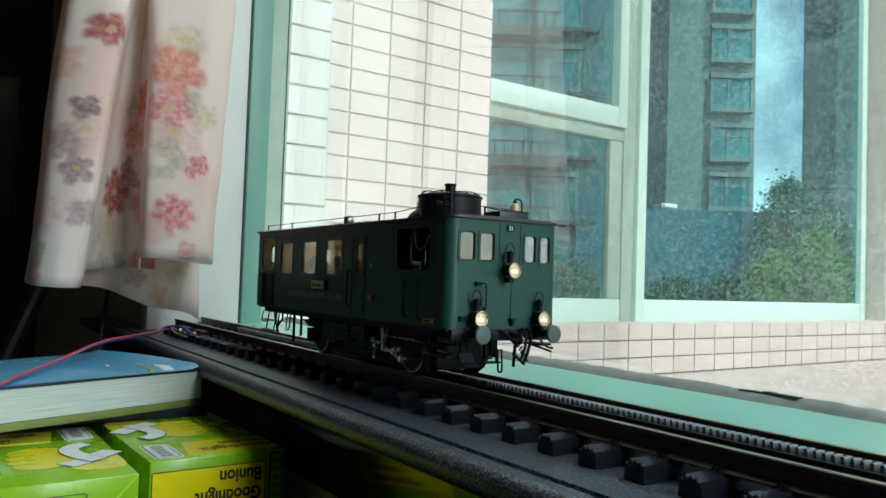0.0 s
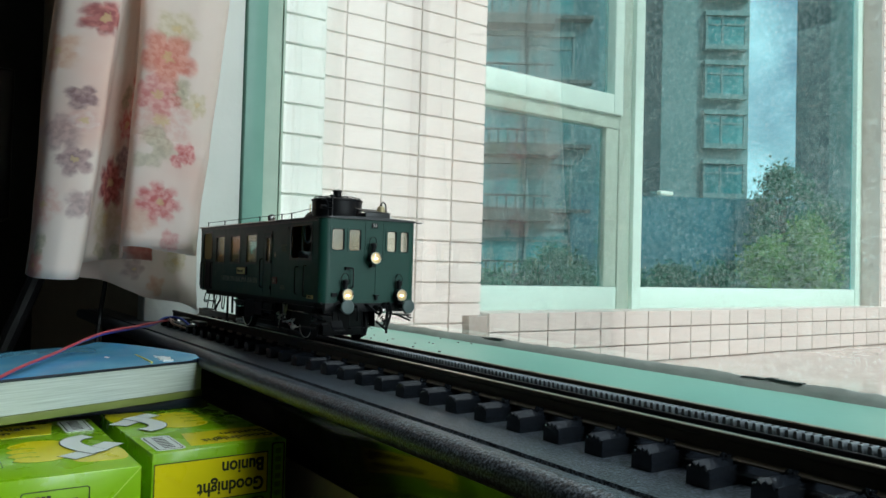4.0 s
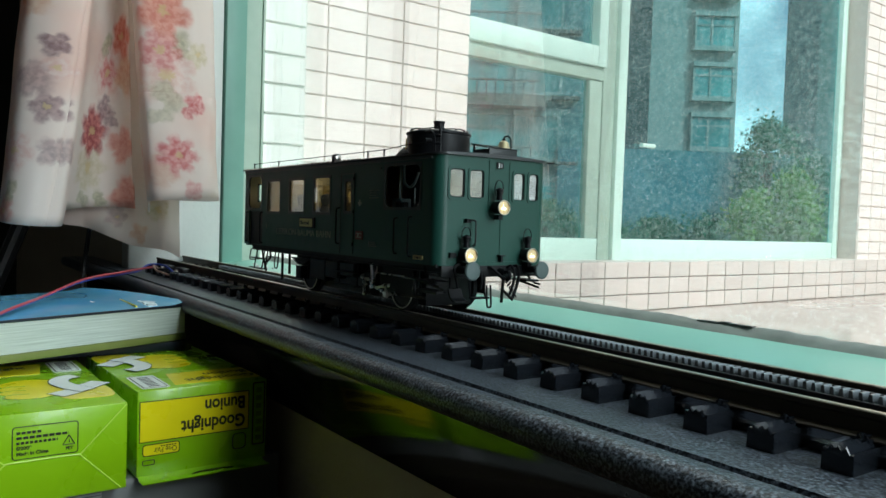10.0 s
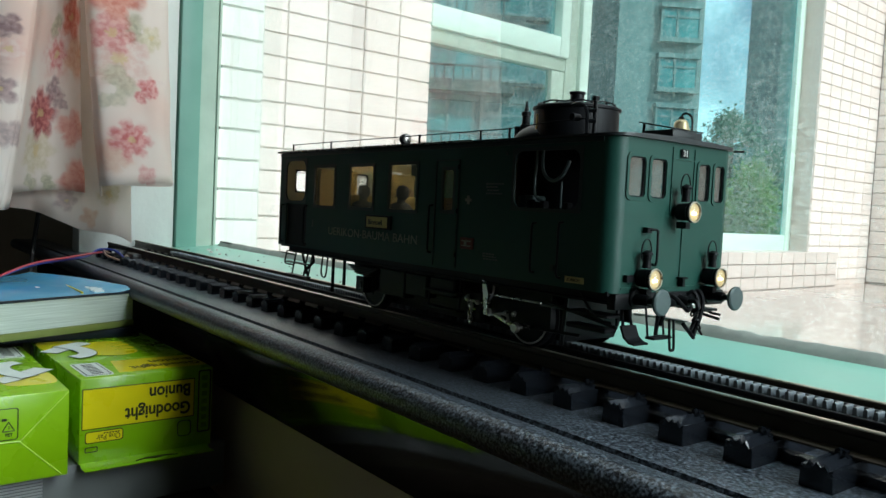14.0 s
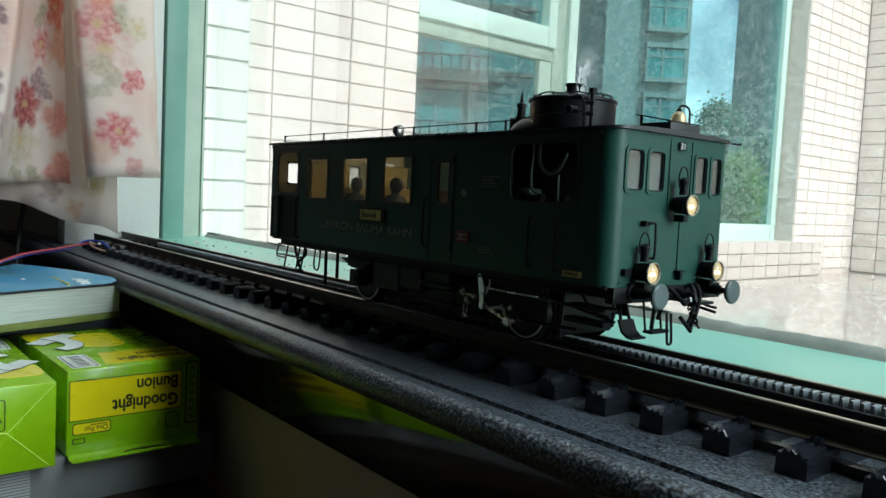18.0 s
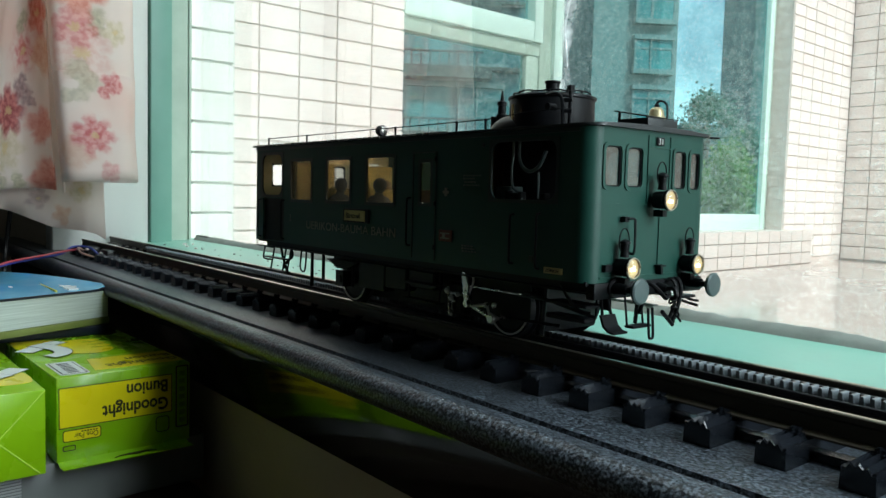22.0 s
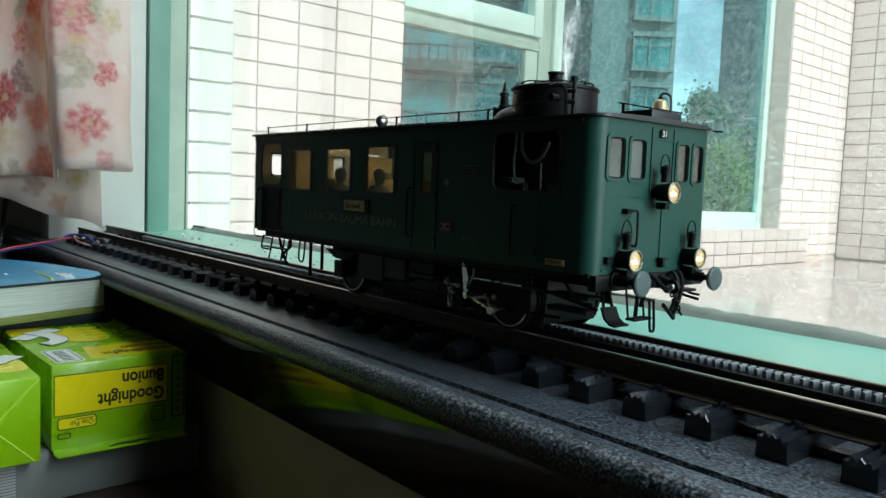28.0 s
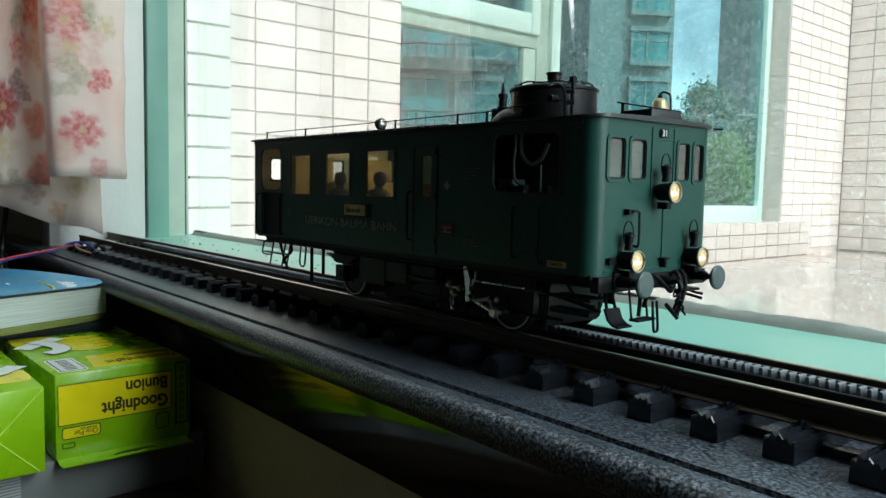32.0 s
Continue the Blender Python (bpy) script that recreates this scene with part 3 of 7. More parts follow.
solid("reveal_head", box(JAMB_X, 1.66, -0.004, 0.124, 1.38, 1.42, 0.002), M["reveal_paint"], "white painted window head", "window reveal", kind="structure")

win = thing("window_1", "wide window with a pale green painted metal frame and dusty glass", "window", kind="structure")
part("window_post", box(JAMB_X - 0.04, JAMB_X + 0.006, 0.126, 0.157, LEDGE_Z, 1.38, 0.002), M["green_frame"], win)
bm = bmesh.new()
add_box(bm, JAMB_X - 0.04, JAMB_X - 0.008, 0.158, 0.186, LEDGE_Z, 1.38, 0.0015)
part("sash_stile", bm, M["frame_sage"], win, "weathered sash edge")
bm = bmesh.new()
add_box(bm, JAMB_X - 0.03, JAMB_X - 0.006, 0.1865, 0.190, LEDGE_Z, 1.38)
part("gasket", bm, M["frame_sage"], win, "grey-green gasket strip")
part("window_post", box(1.62, 1.66, 0.126, 0.19, LEDGE_Z, 1.38, 0.002), M["green_frame"], win)
part("window_head", box(JAMB_X, 1.62, 0.126, 0.19, 1.33, 1.38, 0.002), M["green_frame"], win)
pane = part("pane", box(JAMB_X - 0.03, 1.62, GLASS_Y, GLASS_Y + 0.004, 0.012, 1.34), M["pane"], win, "clear glass with dried water spots", smooth=None)
pane.visible_shadow = False

# green painted ledge and the ragged bead of sealant along the glass
bm = bmesh.new()
prism(bm, [(0.0978, -0.03), (0.0978, LEDGE_Z - 0.001), (0.0990, LEDGE_Z), (GLASS_Y - 0.012, LEDGE_RISE), (GLASS_Y + 0.012, LEDGE_RISE), (GLASS_Y + 0.012, -0.03)], "x", JAMB_X - 0.035, 1.66)
ledge = solid("window_ledge", bm, M["green_ledge"], "pale green painted ledge sloping up to the window glass", "window ledge", kind="structure")
bm = bmesh.new()
rows = []
rnd = random.Random(4)
N = 420
for i in range(N):
    x = JAMB_X + (1.62 - JAMB_X) * i / (N - 1)
    top = 0.0200 + 0.0011 * noise.noise((x * 22, 0, 0)) + 0.0012 * noise.noise((x * 90, 3, 0)) + 0.0025 * max(0, noise.noise((x * 9, 8, 1)) - 0.35)
    fy = GLASS_Y - 0.0075 + 0.0015 * noise.noise((x * 30, 5, 2))
    rows.append([bm.verts.new(p) for p in ((x, fy - 0.0016, LEDGE_RISE - 0.001), (x, fy + 0.0006, LEDGE_RISE + 0.0024), (x, fy + 0.004, top), (x, GLASS_Y - 0.0005, top + 0.0003), (x, GLASS_Y - 0.0005, LEDGE_RISE - 0.001))])
for a, b in zip(rows, rows[1:]):
    for k in range(5):
        bm.faces.new((a[k], a[(k + 1) % 5], b[(k + 1) % 5], b[k]))
solid("sealant_bead", bm, M["sealant"], "ragged grey sealant bead along the glass foot", "sealant", kind="structure", smooth=60)
bm = bmesh.new()
for i in range(0, N - 1):
    x = JAMB_X + (1.62 - JAMB_X) * i / (N - 1)
    x1 = JAMB_X + (1.62 - JAMB_X) * (i + 1.05) / (N - 1)
    top = 0.0203 + 0.0011 * noise.noise((x * 22, 0, 0)) + 0.0012 * noise.noise((x * 90, 3, 0)) + 0.0025 * max(0, noise.noise((x * 9, 8, 1)) - 0.35)
    w = 0.0003 * abs(noise.noise((x * 60, 7, 3))) + 0.0016 * max(0, noise.noise((x * 14, 2, 9)) - 0.12)
    if w < 0.0002:
        continue
    quad_box(bm, x, x1, GLASS_Y - 0.0046, GLASS_Y - 0.0003, top - w, top + w)
tagged(solid("sealant_edge", bm, M["sealant_dirt"], "dark dirt along the torn edge of the sealant", "sealant", kind="structure", smooth=None), kind="stuff")

# granite window board: flat top, a groove, a rounded nose, a polished apron
GZT = 0.003
prof = [(0.0975, -0.015), (0.0975, GZT), (-0.0256, GZT), (-0.0262, GZT - 0.0022), (-0.0282, GZT - 0.0026), (-0.0298, GZT - 0.0004)]
for i in range(11):
    a = radians(17.5 * i)
    prof.append((-0.0352 - 0.0080 * math.sin(a), GZT - 0.0081 + 0.0080 * math.cos(a)))
prof += [(-0.030, -0.0136), (-0.0045, -0.0140), (-0.0045, -0.015)]
bm = bmesh.new()
prism(bm, prof, "x", JAMB_X - 0.3, 1.70)
solid("window_board", bm, M["granite"], "grey speckled granite window board with a rounded nose", "window board", kind="structure", smooth=50)
solid("window_board_apron", box(JAMB_X - 0.3, 1.70, -0.0030, 0.0036, -0.072, -0.0152, 0.0010), M["granite_polished"], "polished dark granite apron that mirrors the boxes", "window board", kind="structure")

# ------------------------------------------------------------------ outside: tiled walls round the ledge
OUT = pose(-1.266, 0, 0, 0, 0, 1.6)
GROUND = -0.160
CORNER = 3.430
win_hole = (0.850, 2.851, -0.060, 2.35)
w_left = solid("wall_tiled_left", holed("x", 0.28, CORNER + 0.2, GROUND - 0.2, 3.0, [win_hole], -0.113, -0.006), M["grout"], "wall of pale glazed tiles with a window", "tiled wall", kind="structure", m=OUT, smooth=None)
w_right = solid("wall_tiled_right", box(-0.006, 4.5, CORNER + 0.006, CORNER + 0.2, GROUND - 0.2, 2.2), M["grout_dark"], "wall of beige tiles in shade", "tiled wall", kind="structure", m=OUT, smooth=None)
pier = solid("wall_tiled_pier", box(-1.3, -0.956, 0.2075, 0.276, GROUND, 1.75), M["grout_pale"], "pale tiled outer jamb beside the window glass", "tiled wall", kind="structure", smooth=None)
solid("terrace", box(-1.6, 5.0, 0.213, 4.0, GROUND - 0.25, GROUND), M["paving"], "glossy pale stone ledge outside the window", "ledge", kind="structure")

# sill of the far window
sill = thing("far_window_sill", "tiled outer sill of the opposite window", "window sill", kind="structure", m=OUT)
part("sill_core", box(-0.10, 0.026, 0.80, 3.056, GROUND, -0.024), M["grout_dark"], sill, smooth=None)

# far window: fixed pane, opening sash with a transom, mullion
fw = thing("window_2", "opposite window with pale green painted frames and teal-tinted glass", "window", kind="structure", m=OUT)
FX = -0.082
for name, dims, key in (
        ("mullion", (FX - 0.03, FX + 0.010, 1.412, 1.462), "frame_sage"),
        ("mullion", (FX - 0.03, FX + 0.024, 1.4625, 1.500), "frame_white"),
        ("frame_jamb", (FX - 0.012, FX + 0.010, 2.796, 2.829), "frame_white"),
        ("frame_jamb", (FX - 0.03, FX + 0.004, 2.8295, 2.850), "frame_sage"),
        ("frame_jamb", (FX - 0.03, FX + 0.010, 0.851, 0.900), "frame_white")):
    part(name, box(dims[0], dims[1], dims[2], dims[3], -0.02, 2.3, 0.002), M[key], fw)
part("bottom_rail", box(FX - 0.03, FX + 0.008, 0.9005, 1.4115, -0.02, 0.045, 0.002), M["frame_white"], fw)
part("bottom_rail", box(FX - 0.03, FX + 0.008, 1.5005, 2.7955, -0.02, 0.045, 0.002), M["frame_white"], fw)
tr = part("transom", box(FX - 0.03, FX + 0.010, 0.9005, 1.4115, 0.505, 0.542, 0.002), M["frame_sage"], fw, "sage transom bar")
part("sash_rail", box(FX - 0.02, FX + 0.022, 0.9005, 1.375, 0.5425, 0.600, 0.003), M["frame_white"], fw, "pale sash rail")
part("sash_stile", box(FX - 0.02, FX + 0.022, 1.3755, 1.4115, 0.5425, 1.6, 0.003), M["frame_white"], fw, "pale sash stile")
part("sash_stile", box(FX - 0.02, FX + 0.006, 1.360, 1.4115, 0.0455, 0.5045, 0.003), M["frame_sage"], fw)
for y0, y1, z0, z1 in ((0.9005, 1.360, 0.0455, 0.5045), (0.9005, 1.375, 0.6005, 2.2), (1.5005, 2.7955, 0.0455, 2.2)):
    p = part("pane", box(FX - 0.012, FX - 0.008, y0, y1, z0, z1), M["pane_far"], fw, "teal-tinted glass", smooth=None)
    p.visible_shadow = False
part("handle", box(FX - 0.005, FX + 0.012, 1.60, 1.66, 0.330, 0.342, 0.003), M["frame_white"], fw)

# ------------------------------------------------------------------ far off: ground, towers, trees
FAR = pose(0.1885, -0.2491, 0.0, 0, 0, 56.48)
GZ = -12.0
bm = bmesh.new()
bmesh.ops.create_grid(bm, x_segments=2, y_segments=2, size=900, matrix=Matrix.Translation((-300, 400, GZ)))
solid("ground", bm, M["grass"], "green ground far below the window", "ground", kind="structure", smooth=None)


def tower_block(x0, x1, y0, depth, top, wall_mat, label, cols, pitch, z_first, win_w, win_h, bay=0.0, band=None, floors=14):
    """An apartment tower whose front faces the window: wall, storeys of windows with frames, bays and ledges."""
    t = thing("apartment_building", label, "building", m=FAR)
    k = (y0 + depth) / y0
    bm = bmesh.new()
    prism(bm, [(x0, y0), (x1, y0), (x1 * k, y0 + depth), (x0 * k, y0 + depth)], "z", GZ, top)
    part("wall", bm, wall_mat, t, smooth=None)
    bm = bmesh.new()
    prism(bm, [(x0 - 0.15, y0 - 0.3), (x1 + 0.15, y0 - 0.3), (x1 * k, y0 + depth), (x0 * k, y0 + depth)], "z", top, top + 0.4)
    part("roof", bm, M["tower_dark"], t, smooth=None)
    first = {}
    for c in cols:
        for k in range(floors):
            z = z_first + k * pitch
            if z + win_h > top or z < GZ:
                continue
            if "w" not in first:
                bm = box(-win_w / 2, win_w / 2, -bay - 0.02, 0.1, 0, win_h)
                w = part("window", bm, M["tower_glass"], t, smooth=None, m=pose(c, y0, z))
                first["w"] = w
                bm = bmesh.new()
                add_box(bm, -win_w / 2 - 0.18, win_w / 2 + 0.18, -bay - 0.22, 0.1, -0.32, -0.02)
                add_box(bm, -win_w / 2 - 0.18, win_w / 2 + 0.18, -bay - 0.22, 0.1, win_h + 0.02, win_h + 0.3)
                for u in (-win_w / 2 - 0.12, -win_w * 0.12, win_w / 2):
                    add_box(bm, u, u + 0.12, -bay - 0.1, 0.1, -0.02, win_h + 0.02)
                add_box(bm, -win_w / 2, win_w / 2, -bay - 0.08, -bay - 0.02, win_h * 0.68, win_h * 0.74)
                first["f"] = part("frame", bm, band or wall_mat, w, smooth=None)
            else:
                w = share(first["w"], t, pose(c, y0, z))
                share(first["f"], w, Matrix())
    return t


tower_block(13.3, 19.0, 47.0, 9, 34, M["tower"], "tall grey apartment tower with teal bay windows", (17.4,), 3.05, -10.1, 2.3, 1.75, 0.35, floors=16)
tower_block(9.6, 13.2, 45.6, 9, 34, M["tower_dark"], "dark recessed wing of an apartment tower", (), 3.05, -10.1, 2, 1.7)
# two faces of one tower: shaded and lighter side are set by wall colour
tower_block(22.2, 24.3, 47.5, 8, 26.0, M["tower_dark"], "darker face of a tower block with its shade in the colour", (), 3.0, -10.0, 1.4, 1.5)
tower_block(24.35, 32.0, 47.9, 8, 26.0, M["tower_mid"], "lighter grey-green face of the same tower block", (), 3.0, -10.0, 1.1, 1.5, 0.0, M["tower_dark"], floors=12)
hoard = thing("low_building", "low teal glazed building below the towers", "building", m=FAR)
bm = bmesh.new()
prism(bm, [(7.5, 43.4), (21.0, 43.4), (21.3, 44.2), (7.6, 44.2)], "z", GZ, 4.5)
part("wall", bm, M["hoarding"], hoard, smooth=None)
ta = tower_block(-2.0, 9.4, 44.0, 9, 34, M["tower_teal"], "teal glazed apartment block with brown balcony bands", (0.3, 3.3, 6.3), 3.7, -10.9, 2.4, 2.3, 0.1, M["tower"], floors=13)
for k in range(12):
    z = -8.2 + 3.7 * k
    bm = bmesh.new()
    add_box(bm, -2.2, 6.3 + (k % 3) * 0.4, 42.6, 44.0, z, z + 0.55)
    add_box(bm, -2.2, 8.6, 43.3, 44.0, z + 0.55, z + 0.75)
    bal = part("balcony", bm, M["tower_brown"], ta, "brown balcony band", smooth=None)
    bm = bmesh.new()
    for i in range(16):
        add_box(bm, -2.0 + i * 0.52, -1.92 + i * 0.52, 42.65, 42.75, z + 0.55, z + 1.35)
    add_box(bm, -2.1, 6.2, 42.62, 42.78, z + 1.35, z + 1.45)
    part("railing", bm, M["tower_dark"], bal, smooth=None)


def tree(x, y, top, half, spread, seed, leaf, label):
    """A trunk with limbs and a crown of loose leaf clumps, gathered round many twig ends."""
    rnd = random.Random(seed)
    mid = top - half
    t = thing("tree", label, "tree", "trees below the towers", m=FAR @ pose(x, y, GZ))
    bm = bmesh.new()
    tube(bm, curve_pts([(0, 0, 0), (0.15, 0, (mid - GZ) * 0.4), (-0.1, 0.1, (mid - GZ) * 0.8), (0, 0, mid - GZ + half * 0.5)], 4), 0.22)
    for i in range(9):
        a, h = rnd.uniform(0, 6.28), mid - GZ - rnd.uniform(0.1, 1.0) * half
        rod(bm, (0, 0, h), (math.cos(a) * spread * 0.7, math.sin(a) * spread * 0.7, h + half * 0.7), 0.1, 0.03, 6)
    part("trunk", bm, M["bark"], t)
    verts, faces = [], []
    for c in range(150):
        a, u = rnd.uniform(0, 6.28), rnd.uniform(-1, 1)
        rr = spread * math.sqrt(max(0.0, 1 - u * u)) * rnd.uniform(0.2, 1.0) ** 0.5 * (0.85 + 0.4 * noise.noise((math.cos(a) * 1.5, math.sin(a) * 1.5, u * 2 + seed)))
        hub = Vector((math.cos(a) * rr, math.sin(a) * rr, mid - GZ + u * half * (0.9 + 0.3 * noise.noise((a, seed, u)))))
        size = rnd.uniform(0.35, 0.75)
        for i in range(60):
            p = Vector((rnd.gauss(0, 1), rnd.gauss(0, 1), rnd.gauss(0, 0.8))) * size * 0.6
            s = rnd.uniform(0.06, 0.15)
            d = Vector((rnd.uniform(-1, 1), rnd.uniform(-1, 1), rnd.uniform(-1, 1))).normalized()
            q = d.orthogonal().normalized()
            k, o = len(verts), hub + p
            verts += [o - d * s - q * s * 0.5, o + q * s * 0.6, o + d * s, o - q * s * 0.7]
            faces.append((k, k + 1, k + 2, k + 3))
    me = bpy.data.meshes.new("crown")
    me.from_pydata([tuple(v) for v in verts], [], faces)
    me.materials.append(leaf)
    cr = new("crown", me)
    cr.parent = t
    return t


for x, y, top, half, spread, seed, key, label in (
        (19.25, 42.6, 6.3, 3.6, 1.75, 3, "leaf", "dark green leafy tree below the towers"),
        (21.7, 42.6, 4.2, 3.4, 1.5, 5, "leaf", "dark green leafy tree beside a tower"),
        (17.3, 40.0, 1.9, 1.8, 1.1, 7, "leaf_light", "yellow-green leafy tree below the towers"),
        (19.2, 39.5, 3.0, 2.4, 1.1, 8, "leaf_light", "yellow-green leafy tree below the towers"),
        (15.6, 41.0, 0.9, 3.0, 2.1, 9, "leaf", "dark green leafy tree below the towers"),
        (12.9, 42.0, 0.7, 3.2, 2.3, 17, "leaf", "dark green leafy tree below the towers"),
        (10.2, 41.0, 0.3, 3.2, 2.4, 13, "leaf", "dark green leafy tree below the glazed block"),
        (6.4, 40.0, 1.4, 3.0, 2.6, 11, "leaf", "dark green leafy tree below the glazed block"),
        (2.8, 38.0, -0.2, 3.2, 2.9, 15, "leaf", "dark green leafy tree below the glazed block")):
    tree(x, y, top, half, spread, seed, M[key], label)

# ------------------------------------------------------------------ the track
Y0, RAIL_Z = 0.046, 0.0215          # middle of the track, top of the rails
PITCH = 0.02827
track = thing("model_railway_track", "model railway track with black plastic sleepers and brown metal rails", "track")
RAIL = [(-0.0042, 0.0115), (0.0042, 0.0115), (0.0042, 0.0122), (0.0009, 0.0134), (0.0007, 0.0182), (0.0016, 0.0190),
        (0.0016, 0.0210), (0.0012, 0.0213), (-0.0012, 0.0213), (-0.0016, 0.0210), (-0.0016, 0.0190), (-0.0007, 0.0182), (-0.0009, 0.0134), (-0.0042, 0.0122)]
X_NEAR, X_FAR, X_END = -0.858, -0.905, 1.5
for y, x0 in ((Y0 - 0.0241, X_NEAR), (Y0 + 0.0241, X_FAR)):
    bm = bmesh.new()
    prism(bm, [(y + a, b) for a, b in RAIL], "x", x0, X_END)
    r = part("rail", bm, M["rail"], track, "brown weathered rail", smooth=None)
    bm = bmesh.new()
    prism(bm, [(y - 0.0013, 0.02125), (y + 0.0013, 0.02125), (y + 0.0010, 0.02155), (y - 0.0010, 0.02155)], "x", x0 + 0.001, X_END)
    part("running_surface", bm, M["rail_top"], r, "bright worn rail head", smooth=None)

# a rack of small teeth lies between the rails
rack = part("rack_bar", box(-0.70, X_END, Y0 + 0.0096, Y0 + 0.0204, 0.0112, 0.0142, 0.0004), M["rack"], track, "black toothed rack bar")
for a, c in ((0.0096, 0.0117), (0.0183, 0.0204)):
    part("rack_flank", box(-0.70, X_END, Y0 + a, Y0 + c, 0.0143, 0.0166 if a < 0.012 else 0.0192, 0.0003), M["rack"], rack, smooth=None)
bm = bmesh.new()
prism(bm, [(-0.0009, -0.0017), (0.0009, -0.0017), (0.0008, 0.0034), (0.0005, 0.0038), (-0.0005, 0.0038), (-0.0008, 0.0034)], "y", -0.0030, 0.0030)
tooth = part("tooth", bm, M["rack_tooth"], rack, smooth=None, m=pose(0.30, Y0 + 0.015, 0.0159))
TP = 0.0039
for i in range(-130, 130):
    if i:
        share(tooth, rack, pose(0.02 + i * TP, Y0 + 0.015, 0.0159))
tooth.matrix_basis = pose(0.02, Y0 + 0.015, 0.0159)
verts, faces = [], []
for i in list(range(-189, -130)) + list(range(130, 388)):
    x, k = 0.02 + i * TP, len(verts)
    for zz, h in ((0.0159, 0.0009), (0.0197, 0.0006)):
        verts += [(x - h, Y0 + 0.012, zz), (x + h, Y0 + 0.012, zz), (x + h, Y0 + 0.018, zz), (x - h, Y0 + 0.018, zz)]
    faces += [(k + 4, k + 5, k + 6, k + 7)] + [(k + a, k + (a + 1) % 4, k + 4 + (a + 1) % 4, k + 4 + a) for a in range(4)]
me = bpy.data.meshes.new("rack_teeth")
me.from_pydata(verts, [], faces)
me.materials.append(M["rack_tooth"])
o = new("rack_teeth", me)
o.parent = rack
o["kind"] = "stuff"


def sleeper_mesh(seed):
    """One sleeper: a plastic beam with a grained, rounded top that dips between the ribs."""
    rnd = random.Random(seed)
    bm = bmesh.new()
    n = 9
    rows = []
    ys = [-0.046, -0.0455, -0.036, -0.030, 0.030, 0.036, 0.0455, 0.046]
    for y in ys:
        end = abs(y) > 0.0457
        row = [bm.verts.new((-0.0056, y, 0.0030))]
        for k in range(n):
            u = -1 + 2 * k / (n - 1)
            rib = 0.0008 * math.cos(k * math.pi)
            z = 0.0119 - 0.0020 * abs(u) ** 3 + rib * (0.6 + 0.6 * rnd.random()) - (0.0006 if end else 0)
            row.append(bm.verts.new((u * 0.0053, y, z)))
        row.append(bm.verts.new((0.0056, y, 0.0030)))
        rows.append(row)
    for a, b in zip(rows, rows[1:]):
        for k in range(len(a)):
            j = (k + 1) % len(a)
            bm.faces.new((a[k], a[j], b[j], b[k]))
    bm.faces.new(rows[0])
    bm.faces.new(rows[-1][::-1])
    return mesh_of("sleeper", bm, M["sleeper"], 25)


def chair_mesh():
    """The clip that holds the rail foot."""
    bm = bmesh.new()
    for s in (-1, 1):
        add_box(bm, -0.0032, 0.0032, s * 0.0042, s * 0.0075, 0.0105, 0.0125)
        add_box(bm, -0.0017, 0.0017, s * 0.0027, s * 0.0062, 0.0125, 0.0138)
        rod(bm, (0, s * 0.006, 0.012), (0, s * 0.006, 0.0146), 0.0010, 0.0008, 6)
    return mesh_of("rail_clip", bm, M["sleeper"], 30)


kinds = [sleeper_mesh(s) for s in range(4)]
clip = chair_mesh()
rnd = random.Random(2)
for i in range(-30, 53):
    s = new("sleeper", kinds[rnd.randrange(4)])
    s.parent = track
    s.matrix_basis = pose(0.0201 + PITCH * i, Y0, 0.0, 0, 0, rnd.uniform(-0.4, 0.4))
    for y in (-0.0241, 0.0241):
        c = new("rail_clip", clip)
        c.parent = s
        c.matrix_basis = pose(0, y, 0)
# plastic webs that tie the sleepers
for y in (Y0 - 0.0241, Y0 + 0.0241):
    part("web", box(-0.82, 1.45, y - 0.003, y + 0.003, 0.0031, 0.0065), M["sleeper"], track, smooth=None)

# feeder clips at the dead end of the track, with their wires
fc = thing("feeder_clip", "black track feeder clips with bright screws and wires", "track connector", m=pose(-0.72, 0.0105, 0.0))
for dx in (0.0, -0.062):
    c = part("clip_body", box(dx - 0.016, dx + 0.014, 0.0, 0.0105, 0.0030, 0.0165, 0.0015), M["plastic_black"], fc)
    bm = bmesh.new()
    lathe(bm, (dx - 0.004, 0.0, 0.010), (0, -1, 0), [(0, 0.0042), (0.003, 0.0042), (0.0042, 0.003)], 14)
    part("screw", bm, M["steel"], c, "bright metal screw")
for label, key, pts in (
        ("thin red electric wire", "wire_red", [(-0.792, 0.004, 0.013), (-0.76, -0.017, 0.014), (-0.70, -0.059, 0.0135), (-0.63, -0.108, 0.0125), (-0.55, -0.157, 0.004), (-0.49, -0.188, 0.001), (-0.44, -0.212, -0.003), (-0.40, -0.235, -0.010)]),
        ("thin blue electric wire", "wire_blue", [(-0.728, 0.008, 0.010), (-0.76, 0.004, 0.017), (-0.775, -0.010, 0.017), (-0.745, -0.03, 0.0115), (-0.70, -0.0625, 0.0110), (-0.63, -0.112, 0.0098), (-0.55, -0.161, 0.0015), (-0.49, -0.192, -0.0015), (-0.40, -0.240, -0.012)]),
        ("thin pale copper wire", "wire_pale", [(-0.792, 0.006, 0.011), (-0.775, -0.004, 0.016), (-0.745, -0.008, 0.012), (-0.728, 0.004, 0.007)])):
    bm = bmesh.new()
    tube(bm, curve_pts(pts, 10), 0.00125, 8)
    solid("electric_wire", bm, M[key], label + " from the track over the books", "wire")

